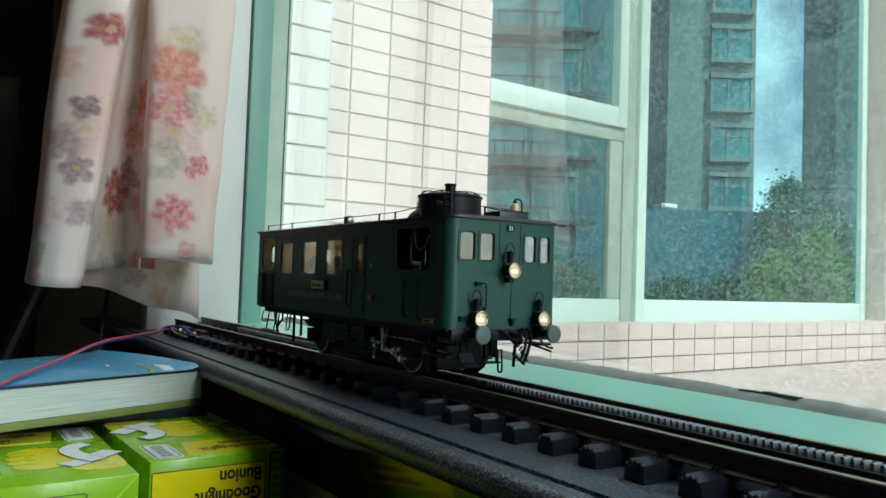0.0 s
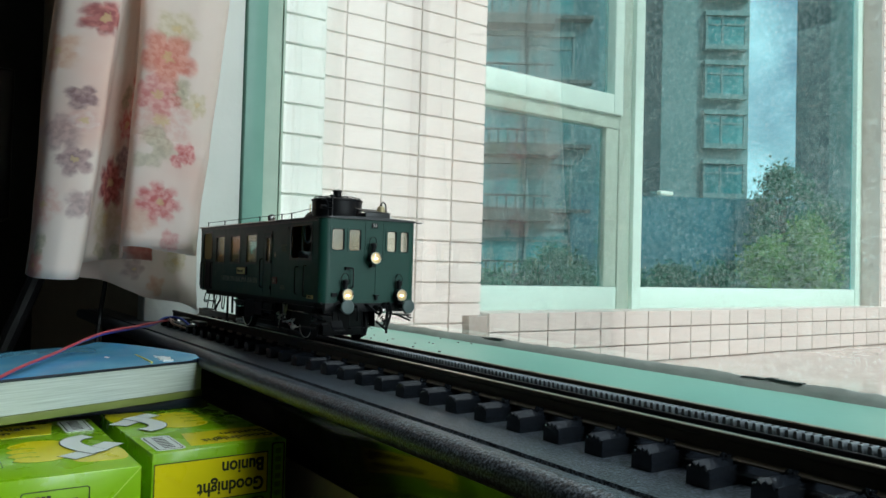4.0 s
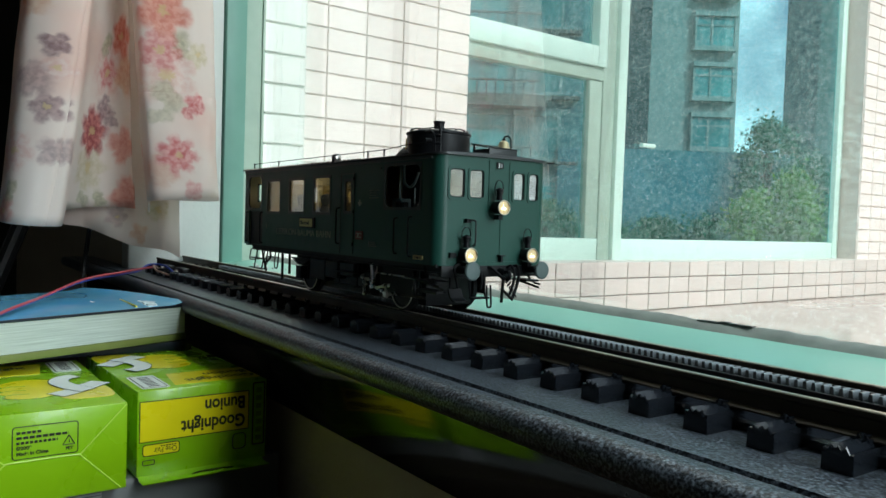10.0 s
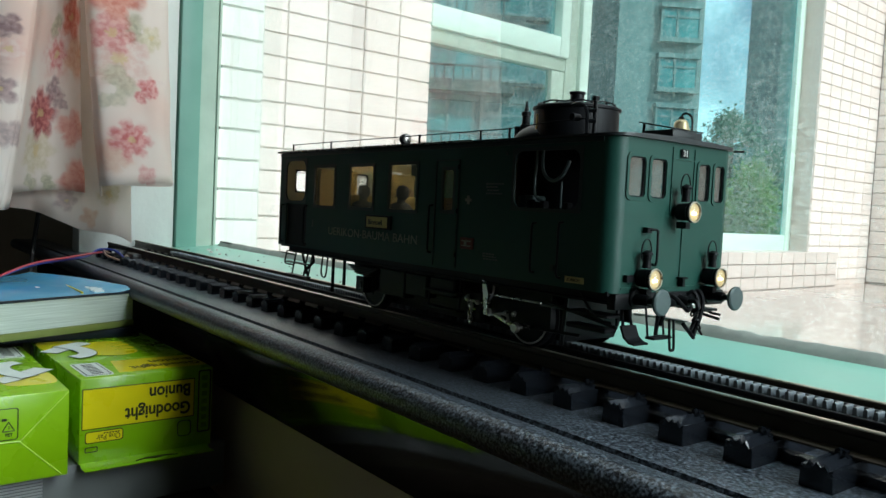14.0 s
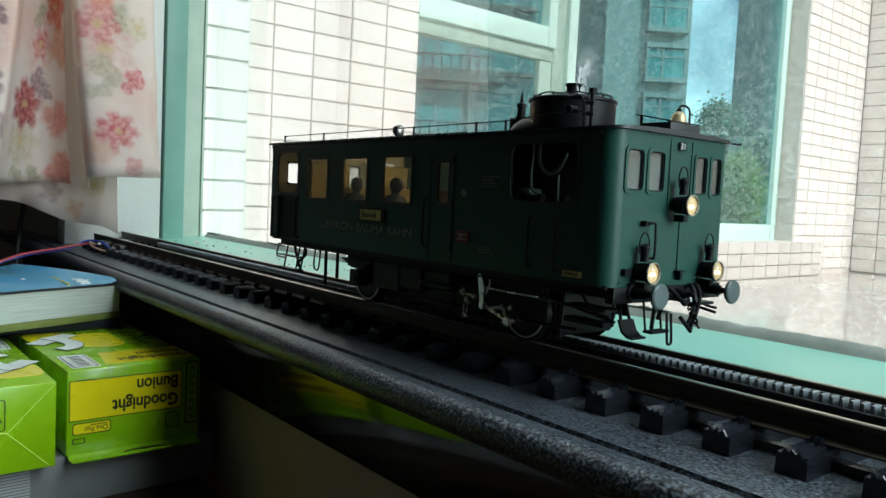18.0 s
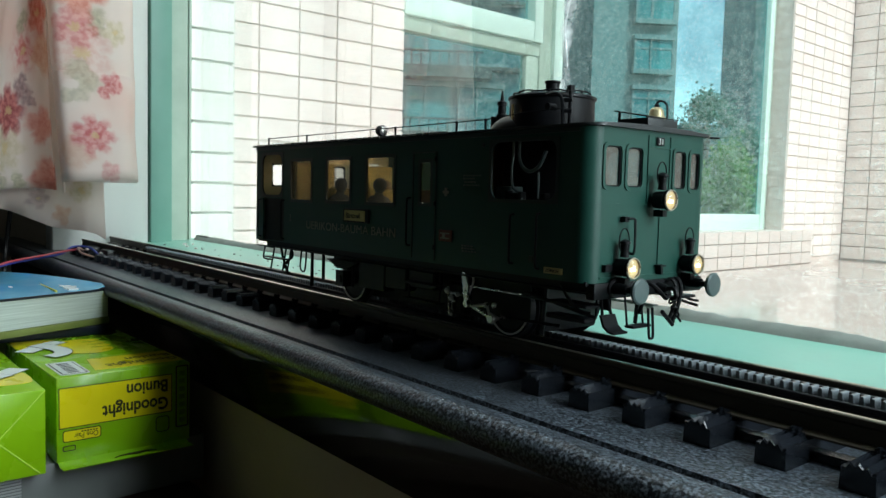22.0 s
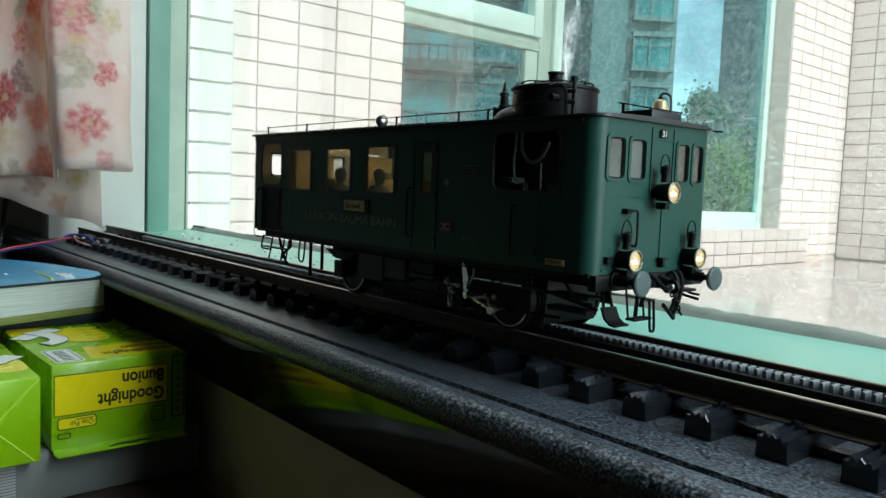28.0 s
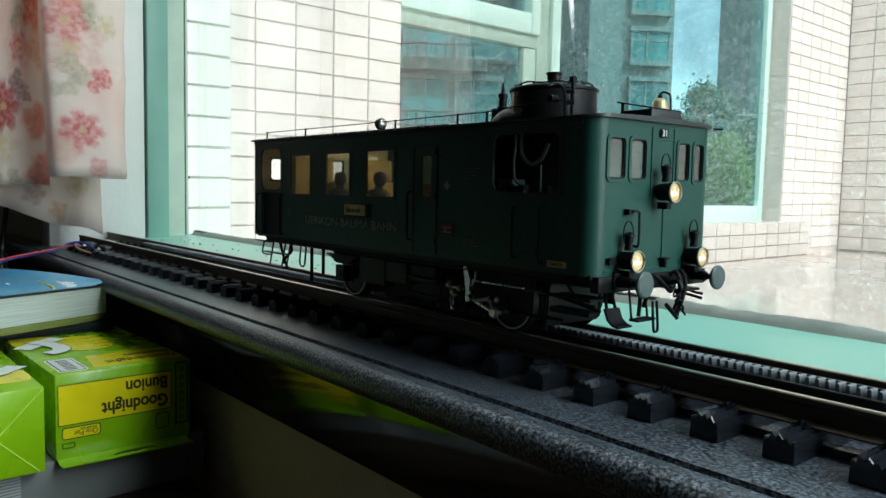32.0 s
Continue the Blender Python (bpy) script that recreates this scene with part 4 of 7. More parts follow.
# ------------------------------------------------------------------ the railcar
car = thing("model_railcar", "dark green model steam railcar with lit headlamps on the track", "model train")
L, HW, ZB, ZE = 0.3165, 0.0433, 0.0345, 0.1012      # length, half width, underside, eaves
T = 0.0013
SIDE = {"porch": (-0.3075, -0.2755, 0.0665, 0.0965), "gate": (-0.3055, -0.2735, 0.0350, 0.0650),
        "w1": (-0.2635, -0.2345, 0.0637, 0.0915), "w2": (-0.2165, -0.1870, 0.0640, 0.0915), "w3": (-0.1705, -0.1412, 0.0640, 0.0920),
        "wd": (-0.1185, -0.1075, 0.0650, 0.0885), "cab": (-0.0625, -0.0190, 0.0685, 0.0968)}
R = 0.0072
for s in (-1, 1):
    holes = list(SIDE.values())
    if s > 0:
        holes = [h for k, h in SIDE.items() if k != "gate"]
    y = s * HW
    bm = holed("y", -L, -R, ZB, ZE, holes, y - s * T, y)
    side = part("side_wall", bm, M["livery"], car, "dark green side with windows", smooth=None)
    # rounded front corner
    bm = bmesh.new()
    o = []
    for i in range(9):
        a = radians(90 * i / 8)
        o.append((-R + R * math.sin(a), s * (HW - R + R * math.cos(a))))
    inner = [(-R + (R - T) * math.sin(radians(90 * i / 8)), s * (HW - R + (R - T) * math.cos(radians(90 * i / 8)))) for i in range(9)]
    prism(bm, o + inner[::-1], "z", ZB, ZE)
    part("corner_panel", bm, M["livery"], car, smooth=40)
    # window surrounds and glass
    for k, (x0, x1, z0, z1) in SIDE.items():
        if k == "gate":
            continue
        rr = {"porch": 0.006, "cab": 0.005}.get(k, 0.0015)
        e = 0.0011 if k not in ("porch", "cab") else 0.0009
        bm = bmesh.new()
        ring_frame(bm, "y", round_rect(x0 - 0.0008, x1 + 0.0008, z0 - 0.0008, z1 + 0.0008, 0.0006, 4), round_rect(x0 + e, x1 - e, z0 + e, z1 - e, rr, 4), y - s * 0.0008, y + s * 0.00035)
        fr = part("window_frame", bm, M["livery_dark"], car, smooth=30)
        if k not in ("porch", "cab"):
            g = part("pane", box(x0 + 0.0004, x1 - 0.0004, y - s * 0.0009 - 0.0001, y - s * 0.0009 + 0.0001, z0 + 0.0004, z1 - 0.0004), M["pane_model"], fr, "clear plastic glazing", smooth=None)
            g.visible_shadow = False
    # waist bead and door
    bm = bmesh.new()
    for x0, x1 in ((-0.1242, -0.1236), (-0.1044, -0.1038)):
        add_box(bm, x0, x1, min(y, y + s * 0.0005), max(y, y + s * 0.0005), 0.0360, 0.0925)
    add_box(bm, -0.1242, -0.1038, min(y, y + s * 0.0005), max(y, y + s * 0.0005), 0.0925, 0.0931)
    part("door_bead", bm, M["livery_dark"], car, smooth=None)
    door = part("door", holed("y", -0.1232, -0.1048, 0.0364, 0.0921, [SIDE["wd"]], min(y, y + s * 0.0003), max(y, y + s * 0.0003)), M["livery"], car, "narrow dark green side door", smooth=None)
    for zz in (0.043, 0.066, 0.089):
        bm = bmesh.new()
        rod(bm, (-0.1040, y + s * 0.0008, zz - 0.0012), (-0.1040, y + s * 0.0008, zz + 0.0012), 0.0006, seg=6)
        part("hinge", bm, M["black"], door)
    # grab rails
    for x, z0, z1, key in ((-0.1262, 0.0425, 0.0685, "black"), (-0.0455, 0.0395, 0.0625, "black"), (-0.0285, 0.0385, 0.0635, "black"), (-0.2725, 0.0370, 0.0640, "black"), (-0.3085, 0.0370, 0.0640, "black")):
        bm = bmesh.new()
        tube(bm, [(x, y, z0), (x, y + s * 0.0022, z0 + 0.0004), (x, y + s * 0.0026, z0 + 0.002), (x, y + s * 0.0026, z1 - 0.002), (x, y + s * 0.0022, z1 - 0.0004), (x, y, z1)], 0.00055, 6)
        part("grab_rail", bm, M[key], car)
    # eaves moulding
    part("cornice", box(-L, -R, min(y, y + s * 0.0006), max(y, y + s * 0.0006), ZE - 0.0022, ZE - 0.0004), M["livery_dark"], car, smooth=None)

# front: rounded windows, door panel, belt
FW = [(-0.0355, -0.0238), (-0.0206, -0.0091), (0.0142, 0.0238), (0.0270, 0.0354)]
for x, flip in ((0.0, 1), (-L, -1)):
    holes = [(a, b, 0.0756, 0.0938) for a, b in FW] if flip > 0 else [(-0.0318, -0.0125, 0.0735, 0.0905), (0.0125, 0.0318, 0.0735, 0.0905)]
    hw = HW - R if flip > 0 else HW - T
    bm = holed("x", -hw, hw, ZB, ZE + 0.0015, holes, x - flip * T, x)
    end = part("front_wall" if flip > 0 else "rear_wall", bm, M["livery"] if flip > 0 else M["cream"], car, "green front with rounded windows" if flip > 0 else "cream rear bulkhead", smooth=None)
    for a, b, z0, z1 in holes:
        bm = bmesh.new()
        ring_frame(bm, "x", round_rect(a - 0.0011, b + 0.0011, z0 - 0.0011, z1 + 0.0011, 0.0028, 4), round_rect(a + 0.0004, b - 0.0004, z0 + 0.0004, z1 - 0.0004, 0.0022, 4), x - flip * 0.0009, x + flip * 0.0006)
        fr = part("window_frame", bm, M["livery"] if flip > 0 else M["cream"], end, smooth=30)
        bm = bmesh.new()
        ring_frame(bm, "x", round_rect(a - 0.0001, b + 0.0001, z0 - 0.0001, z1 + 0.0001, 0.0004, 4), round_rect(a + 0.0010, b - 0.0010, z0 + 0.0010, z1 - 0.0010, 0.0018, 4), x - flip * 0.0011, x - flip * 0.0002)
        part("rubber_seal", bm, M["black"], end, smooth=30)
        if flip > 0:
            g = part("pane", box(x - 0.0008, x - 0.0006, a + 0.0002, b - 0.0002, z0 + 0.0002, z1 - 0.0002), M["pane_front"], end, "clear plastic glazing", smooth=None)
            g.visible_shadow = False
bm = bmesh.new()
for y0, y1, z0, z1 in ((-HW + R, HW - R, 0.0681, 0.0688), (-0.0056, -0.0050, 0.0690, 0.0995), (0.0108, 0.0114, 0.0690, 0.0995), (0.0045, 0.0050, 0.0365, 0.0680), (-HW + R, HW - R, 0.0362, 0.0370), (-0.0050, 0.0108, 0.0940, 0.0946)):
    add_box(bm, -0.0001, 0.0005, y0, y1, z0, z1)
part("panel_bead", bm, M["livery"], car, smooth=None)
for s in (-1, 1):
    bm = bmesh.new()
    o = [(-R + (R + 0.0005) * math.sin(radians(90 * i / 8)), s * (HW - R + (R + 0.0005) * math.cos(radians(90 * i / 8)))) for i in range(9)]
    inn = [(-R + (R - 0.0004) * math.sin(radians(90 * i / 8)), s * (HW - R + (R - 0.0004) * math.cos(radians(90 * i / 8)))) for i in range(9)]
    prism(bm, o + inn[::-1], "z", 0.0681, 0.0688)
    part("corner_bead", bm, M["livery"], car)
np_ = part("number_plate", box(0.0005, 0.0011, -0.0002, 0.0052, 0.0952, 0.0990, 0.0002, 1), M["black"], car, "black plate with a white fleet number")
lettering("31", 0.0040, M["white_paint"], np_, Matrix.Translation((0.0011, 0.0005, 0.0957)) @ Matrix(((0, 0, 1, 0), (1, 0, 0, 0), (0, 1, 0, 0), (0, 0, 0, 1))), "digits", 0.0001)

# roof: gentle arc, overhanging rim
RHW, RO = HW + 0.0015, 0.0022
bm = bmesh.new()
n = 16
rows = []


def crown(y):
    return ZE + 0.0012 + 0.0014 * (1 - (abs(y) / RHW) ** 2.2)


stations = [-L - 0.0035] + [-L + 0.001 + (L - R - 0.001) * i / 10 for i in range(11)] + [-R + (R + RO) * math.sin(radians(a)) for a in (15, 30, 45, 60, 75, 90)]
for x in stations:
    hw = RHW
    if x > -R:
        f = min(1, (x + R) / (R + RO))
        hw = RHW - 0.0085 * (1 - math.sqrt(max(0, 1 - f * f)))
    row_t = [bm.verts.new((x, hw * (-1 + 2 * k / n), crown(hw * (-1 + 2 * k / n)) - (0.0006 if x > 0.002 else 0))) for k in range(n + 1)]
    row_b = [bm.verts.new((x, hw * (-1 + 2 * k / n), ZE + 0.0002)) for k in range(n + 1)]
    rows.append((row_t, row_b))
for (t0, b0), (t1, b1) in zip(rows, rows[1:]):
    for k in range(n):
        bm.faces.new((t0[k], t0[k + 1], t1[k + 1], t1[k]))
        bm.faces.new((b0[k], b1[k], b1[k + 1], b0[k + 1]))
    bm.faces.new((t0[0], t1[0], b1[0], b0[0]))
    bm.faces.new((t0[n], b0[n], b1[n], t1[n]))
for t0, b0 in (rows[0], rows[-1]):
    for k in range(n):
        bm.faces.new((t0[k], b0[k], b0[k + 1], t0[k + 1]))
roof = part("roof", bm, M["roof"], car, "dark grey arched roof", smooth=40)
# gutter strips along the passenger half
for s in (-1, 1):
    part("gutter", box(-L - 0.001, -0.093, min(s * (RHW - 0.0004), s * (RHW + 0.0004)), max(s * (RHW - 0.0004), s * (RHW + 0.0004)), ZE + 0.0006, ZE + 0.0016), M["steel"] if s < 0 else M["roof"], roof, "thin pale gutter", smooth=None)
# signal cord on posts
for s in (-1,):
    yy = s * 0.0392
    posts = (-0.3055, -0.2495, -0.1475, -0.0935, -0.0715)
    for x in posts:
        bm = bmesh.new()
        rod(bm, (x, yy, ZE + 0.0015), (x, yy, ZE + 0.0068), 0.0006, seg=6)
        lathe(bm, (x, yy, ZE + 0.0060), (0, 0, 1), [(0, 0.0006), (0.0003, 0.0009), (0.0009, 0.0009), (0.0012, 0.0005)], 8)
        part("cord_post", bm, M["black"], roof)
    bm = bmesh.new()
    tube(bm, [(x, yy, ZE + 0.0066) for x in posts] + [(-0.046, yy + 0.004, ZE + 0.0092), (-0.030, yy + 0.009, ZE + 0.0100)], 0.00028, 5)
    part("signal_cord", bm, M["black"], roof, "thin signal cord")
# roof lamp
bm = bmesh.new()
lathe(bm, (-0.2215, 0, 0.1122), (1, 0, 0), [(0, 0.0022), (0.0008, 0.0036), (0.0042, 0.0038), (0.0046, 0.0034)], 20)
rod(bm, (-0.2195, 0, 0.1040), (-0.2195, 0, 0.1088), 0.0010)
rl = part("roof_lamp", bm, M["black"], roof)
bm = bmesh.new()
lathe(bm, (-0.2168, 0, 0.1122), (1, 0, 0), [(0, 0.0031), (0.0006, 0.0026), (0.0010, 0.0012), (0.0011, 0.0)], 16)
part("lens", bm, M["steel"], rl)

# boiler casing through the roof: drum, hoop rails, chimney, dome, whistle, pipes
DX = -0.0645
bm = bmesh.new()
lathe(bm, (DX, 0, 0.1035), (0, 0, 1), [(0, 0.0232), (0.0016, 0.0232), (0.0020, 0.0219), (0.0162, 0.0217), (0.0167, 0.0226), (0.0178, 0.0226), (0.0183, 0.0215), (0.0198, 0.015), (0.0204, 0.006), (0.0205, 0.0)], 48)
drum = part("boiler_casing", bm, M["black"], car, "round black boiler casing")
bm = bmesh.new()
ring = [(DX + 0.0196 * math.cos(i * math.tau / 40), 0.0196 * math.sin(i * math.tau / 40), 0.1232 + 0.0004 * math.sin(i * 1.3)) for i in range(41)]
tube(bm, ring, 0.00042, 6)
part("hoop_rail", bm, M["black"], drum)
for i in range(14):
    a = i * math.tau / 14
    bm = bmesh.new()
    rod(bm, (DX + 0.0196 * math.cos(a), 0.0196 * math.sin(a), 0.1212), (DX + 0.0196 * math.cos(a), 0.0196 * math.sin(a), 0.1236), 0.0006, seg=6)
    part("stanchion", bm, M["black"], drum)
bm = bmesh.new()
lathe(bm, (DX, 0, 0.1236), (0, 0, 1), [(0, 0.0042), (0.0008, 0.0035), (0.0050, 0.0036), (0.0056, 0.0042), (0.0064, 0.0042), (0.0066, 0.0036), (0.0050, 0.0031)], 24)
part("chimney", bm, M["black"], drum, "short flared chimney")
bm = bmesh.new()
bmesh.ops.create_uvsphere(bm, u_segments=28, v_segments=18, radius=1.0, matrix=Matrix.Translation((-0.0765, -0.0060, 0.1035)) @ Matrix.Diagonal((0.0205, 0.0180, 0.0108, 1)))
part("steam_dome", bm, M["black"], car, "smooth black dome beside the casing", smooth=70)
bm = bmesh.new()
lathe(bm, (-0.1060, 0.004, 0.1110), (0, 0, 1), [(0, 0.0034), (0.0050, 0.0032), (0.0052, 0.0024), (0.0100, 0.0022), (0.0102, 0.0028), (0.0122, 0.0027), (0.0126, 0.0013), (0.0182, 0.0004)], 12)
rod(bm, (-0.1060, 0.004, 0.104), (-0.1060, 0.004, 0.1115), 0.0024)
rod(bm, (-0.1095, 0.001, 0.104), (-0.1095, 0.001, 0.1150), 0.0016)
part("whistle", bm, M["black"], car, "pointed black whistle")
bm = bmesh.new()
tube(bm, curve_pts([(-0.0375, -0.021, 0.104), (-0.0370, -0.0225, 0.116), (-0.0400, -0.0235, 0.1195), (-0.0470, -0.0225, 0.1195)], 5), 0.0008, 6)
rod(bm, (-0.0350, -0.019, 0.104), (-0.0350, -0.019, 0.1215), 0.0010)
add_box(bm, -0.0362, -0.0338, -0.0203, -0.0177, 0.1210, 0.1232)
rod(bm, (-0.0435, -0.0255, 0.1135), (-0.0435, -0.0205, 0.1135), 0.0017, seg=12)
rod(bm, (-0.0380, -0.022, 0.1165), (-0.0340, -0.019, 0.1165), 0.0011, seg=8)
rod(bm, (-0.0380, -0.022, 0.1115), (-0.0340, -0.019, 0.1115), 0.0011, seg=8)
part("safety_valve", bm, M["black"], car, "black valve gear and pipes")
bm = bmesh.new()
rod(bm, (-0.0690, -0.0235, 0.1090), (-0.0690, -0.0235, 0.1165), 0.0006, seg=6)
part("copper_pipe", bm, M["brass"], car, "thin copper pipe")
# vent box, bell
vb = part("roof_vent", box(-0.0180, -0.0010, -0.0050, 0.0175, 0.1040, 0.1086, 0.0004), M["roof"], car, "low grey roof vent", m=pose(0, 0, -0.0010))
bm = bmesh.new()
prism(bm, [(-0.0195, 0.1122), (-0.0010, 0.1086), (-0.0010, 0.1092), (-0.0195, 0.1128)], "y", -0.0060, 0.0180)
rod(bm, (-0.0175, -0.0045, 0.1060), (-0.0175, -0.0045, 0.1120), 0.0007, seg=6)
rod(bm, (-0.0175, 0.0168, 0.1060), (-0.0175, 0.0168, 0.1120), 0.0007, seg=6)
part("vent_flap", bm, M["black"], vb, smooth=None)
bm = bmesh.new()
lathe(bm, (-0.0105, 0.0140, 0.1096), (0, 0, 1), [(0, 0.0044), (0.0006, 0.0045), (0.0016, 0.0037), (0.0040, 0.0033), (0.0052, 0.0024), (0.0058, 0.0012), (0.0060, 0.0)], 20)
bell = part("bell", bm, M["bell"], car, "small dull brass bell", m=pose(0, 0, -0.0010))
bm = bmesh.new()
tube(bm, curve_pts([(-0.0105, 0.0140, 0.1152), (-0.0104, 0.0140, 0.1172), (-0.0090, 0.0148, 0.1182), (-0.0070, 0.0158, 0.1172), (-0.0062, 0.0162, 0.1150), (-0.0060, 0.0162, 0.1085)], 5), 0.00055, 6)
lathe(bm, (-0.0105, 0.0140, 0.1152), (0, 0, 1), [(0, 0.0010), (0.0010, 0.0013), (0.0020, 0.0005)], 10)
part("bell_hook", bm, M["black"], bell)
bm = bmesh.new()
rod(bm, (0.0, 0.0425, 0.1014), (0.0032, 0.0462, 0.1014), 0.0005, seg=6)
part("roof_pin", bm, M["black"], car)


# headlamps: body, lens, chimney and wire handle
def headlamp(y, z, x):
    bm = bmesh.new()
    lathe(bm, (x - 0.0075, y, z), (1, 0, 0), [(0, 0.0026), (0.0006, 0.0038), (0.0062, 0.0040), (0.0070, 0.0047), (0.0080, 0.0047), (0.0080, 0.0041), (0.0060, 0.0030)], 24)
    lathe(bm, (x - 0.0040, y, z + 0.0045), (0, 0, 1), [(0, 0.0021), (0.0030, 0.0017), (0.0040, 0.0020), (0.0056, 0.0020), (0.0060, 0.0026), (0.0068, 0.0025), (0.0078, 0.0006)], 16)
    add_box(bm, x - 0.0070, x - 0.0020, y - 0.0016, y + 0.0016, z - 0.0075, z - 0.0045)
    lamp = part("headlamp", bm, M["black"], car, "black lamp with a chimney")
    bm = bmesh.new()
    lathe(bm, (x - 0.0012, y, z), (1, 0, 0), [(0, 0.0006), (0.0004, 0.0022), (0.0016, 0.0041), (0.0017, 0.0041)], 20)
    part("reflector", bm, M["lamp_dish"], lamp, "pale gold reflector dish")
    bm = bmesh.new()
    tube(bm, [(x + 0.0010, y + 0.0044 * math.cos(k * math.tau / 24), z + 0.0044 * math.sin(k * math.tau / 24)) for k in range(25)], 0.00042, 6)
    part("lens_ring", bm, M["rim"], lamp, "thin dull brass ring")
    bm = bmesh.new()
    lathe(bm, (x + 0.0004, y - 0.0016, z - 0.0006), (0, 1, 0), [(0, 0.0), (0.0003, 0.0008), (0.0029, 0.0008), (0.0032, 0.0)], 10)
    part("bulb", bm, M["lamp_glow"], lamp, "glowing warm bulb")
    bm = bmesh.new()
    lathe(bm, (x + 0.0004, y, z), (1, 0, 0), [(0, 0.0042), (0.0008, 0.0040), (0.0018, 0.0028), (0.0022, 0.0011), (0.0023, 0.0)], 20)
    g = part("lens", bm, M["lens"], lamp, "domed clear lens", smooth=60)
    g.visible_shadow = False
    bm = bmesh.new()
    tube(bm, [(x - 0.0045, y + 0.0034 * math.cos(radians(a)), z + 0.0115 + 0.0055 * math.sin(radians(a))) for a in range(-50, 231, 20)], 0.00032, 5)
    part("wire_handle", bm, M["black"], lamp)
    bm = bmesh.new()
    add_box(bm, 0.0, x - 0.0060, y - 0.0012, y + 0.0012, z - 0.0016, z + 0.0016)
    part("bracket", bm, M["black"], lamp)


headlamp(-0.0240, 0.0412, 0.0078)
headlamp(0.0250, 0.0412, 0.0078)
headlamp(-0.0005, 0.0708, 0.0088)

# buffer beam, buffers, hoses, coupling
bm = box(-0.0035, 0.0012, -0.0400, 0.0400, 0.0275, 0.0345, 0.0005)
part("buffer_beam", bm, M["black"], car)
for y in (-0.0275, 0.0275):
    bm = bmesh.new()
    lathe(bm, (0.0010, y, 0.0322), (1, 0, 0), [(0, 0.0040), (0.0010, 0.0040), (0.0012, 0.0026), (0.0080, 0.0023), (0.0082, 0.0014), (0.0138, 0.0014)], 18)
    st = part("buffer", bm, M["black"], car, "black buffer stock")
    bm = bmesh.new()
    lathe(bm, (0.0140, y, 0.0322), (1, 0, 0), [(0, 0.0050), (0.0008, 0.0056), (0.0016, 0.0056), (0.0022, 0.0049), (0.0026, 0.0)], 28)
    part("buffer_head", bm, M["buffer"], st, "grey-green buffer disc")
bm = bmesh.new()
for hose, r in (([(0.0010, 0.0150, 0.0335), (0.0035, 0.0165, 0.0345), (0.0050, 0.0175, 0.0300), (0.0045, 0.0165, 0.0220), (0.0030, 0.0140, 0.0135)], 0.0010),
                ([(0.0010, 0.0105, 0.0330), (0.0035, 0.0120, 0.0345), (0.0050, 0.0135, 0.0300), (0.0045, 0.0130, 0.0220), (0.0030, 0.0112, 0.0150)], 0.0009),
                ([(0.0010, -0.0140, 0.0310), (0.0050, -0.0140, 0.0320), (0.0070, -0.0140, 0.0270), (0.0045, -0.0130, 0.0205)], 0.0009),
                ([(0.0010, -0.0045, 0.0335), (0.0040, -0.0030, 0.0325), (0.0055, 0.0010, 0.0290), (0.0055, 0.0050, 0.0262), (0.0050, 0.0085, 0.0275)], 0.0010)):
    tube(bm, curve_pts(hose, 6), r, 7)
for k in range(7):
    lathe(bm, (0.0032 + 0.0002 * k, 0.0142 + 0.0004 * k, 0.0140 + 0.0016 * k), (0.05, 0.25, 1), [(0, 0.0013), (0.0007, 0.0013)], 9)
rod(bm, (0.0045, 0.0040, 0.0200), (0.0040, 0.0135, 0.0130), 0.0010, seg=7)
part("brake_hose", bm, M["black"], car, "black rubber hoses")
bm = bmesh.new()
lathe(bm, (0.0012, 0.0050, 0.0305), (1, 0, 0), [(0, 0.0028), (0.0040, 0.0020), (0.0050, 0.0016)], 12)
tube(bm, curve_pts([(0.0050, 0.0050, 0.0305), (0.0095, 0.0050, 0.0310), (0.0110, 0.0050, 0.0280), (0.0085, 0.0050, 0.0262)], 5), 0.0012, 7)
for k in range(5):
    tube(bm, [(0.0085 + 0.0010 * math.cos(a), 0.0050 + k * 0.0016 + 0.0008 * math.sin(a), 0.0255 - k * 0.0022 + 0.0013 * math.sin(a + k)) for a in [i * math.tau / 8 for i in range(9)]], 0.0005, 5)
part("coupling", bm, M["black"], car, "black screw coupling and chain")
bm = bmesh.new()
lathe(bm, (0.0056, 0.0100, 0.0283), (1, 0, 0), [(0, 0.0019), (0.0006, 0.0019), (0.0009, 0.0008)], 12)
part("hose_cap", bm, M["steel"], car, "small bright cap")
bm = bmesh.new()
tube(bm, curve_pts([(0.0006, -0.0215, 0.0620), (0.0030, -0.0215, 0.0622), (0.0036, -0.0180, 0.0622), (0.0036, -0.0172, 0.0600), (0.0036, -0.0172, 0.0480), (0.0010, -0.0172, 0.0470)], 5), 0.0006, 6)
add_box(bm, 0.0003, 0.0030, -0.0235, -0.0205, 0.0608, 0.0632)
part("steam_pipe", bm, M["black"], car, "bent black pipe")
bm = bmesh.new()
add_box(bm, 0.0003, 0.0022, -0.0345, -0.0300, 0.0395, 0.0425)
add_box(bm, 0.0003, 0.0030, 0.0040, 0.0056, 0.0368, 0.0412)
add_box(bm, 0.0003, 0.0036, 0.0026, 0.0070, 0.0404, 0.0412)
part("latch", bm, M["black"], car)["kind"] = "stuff"
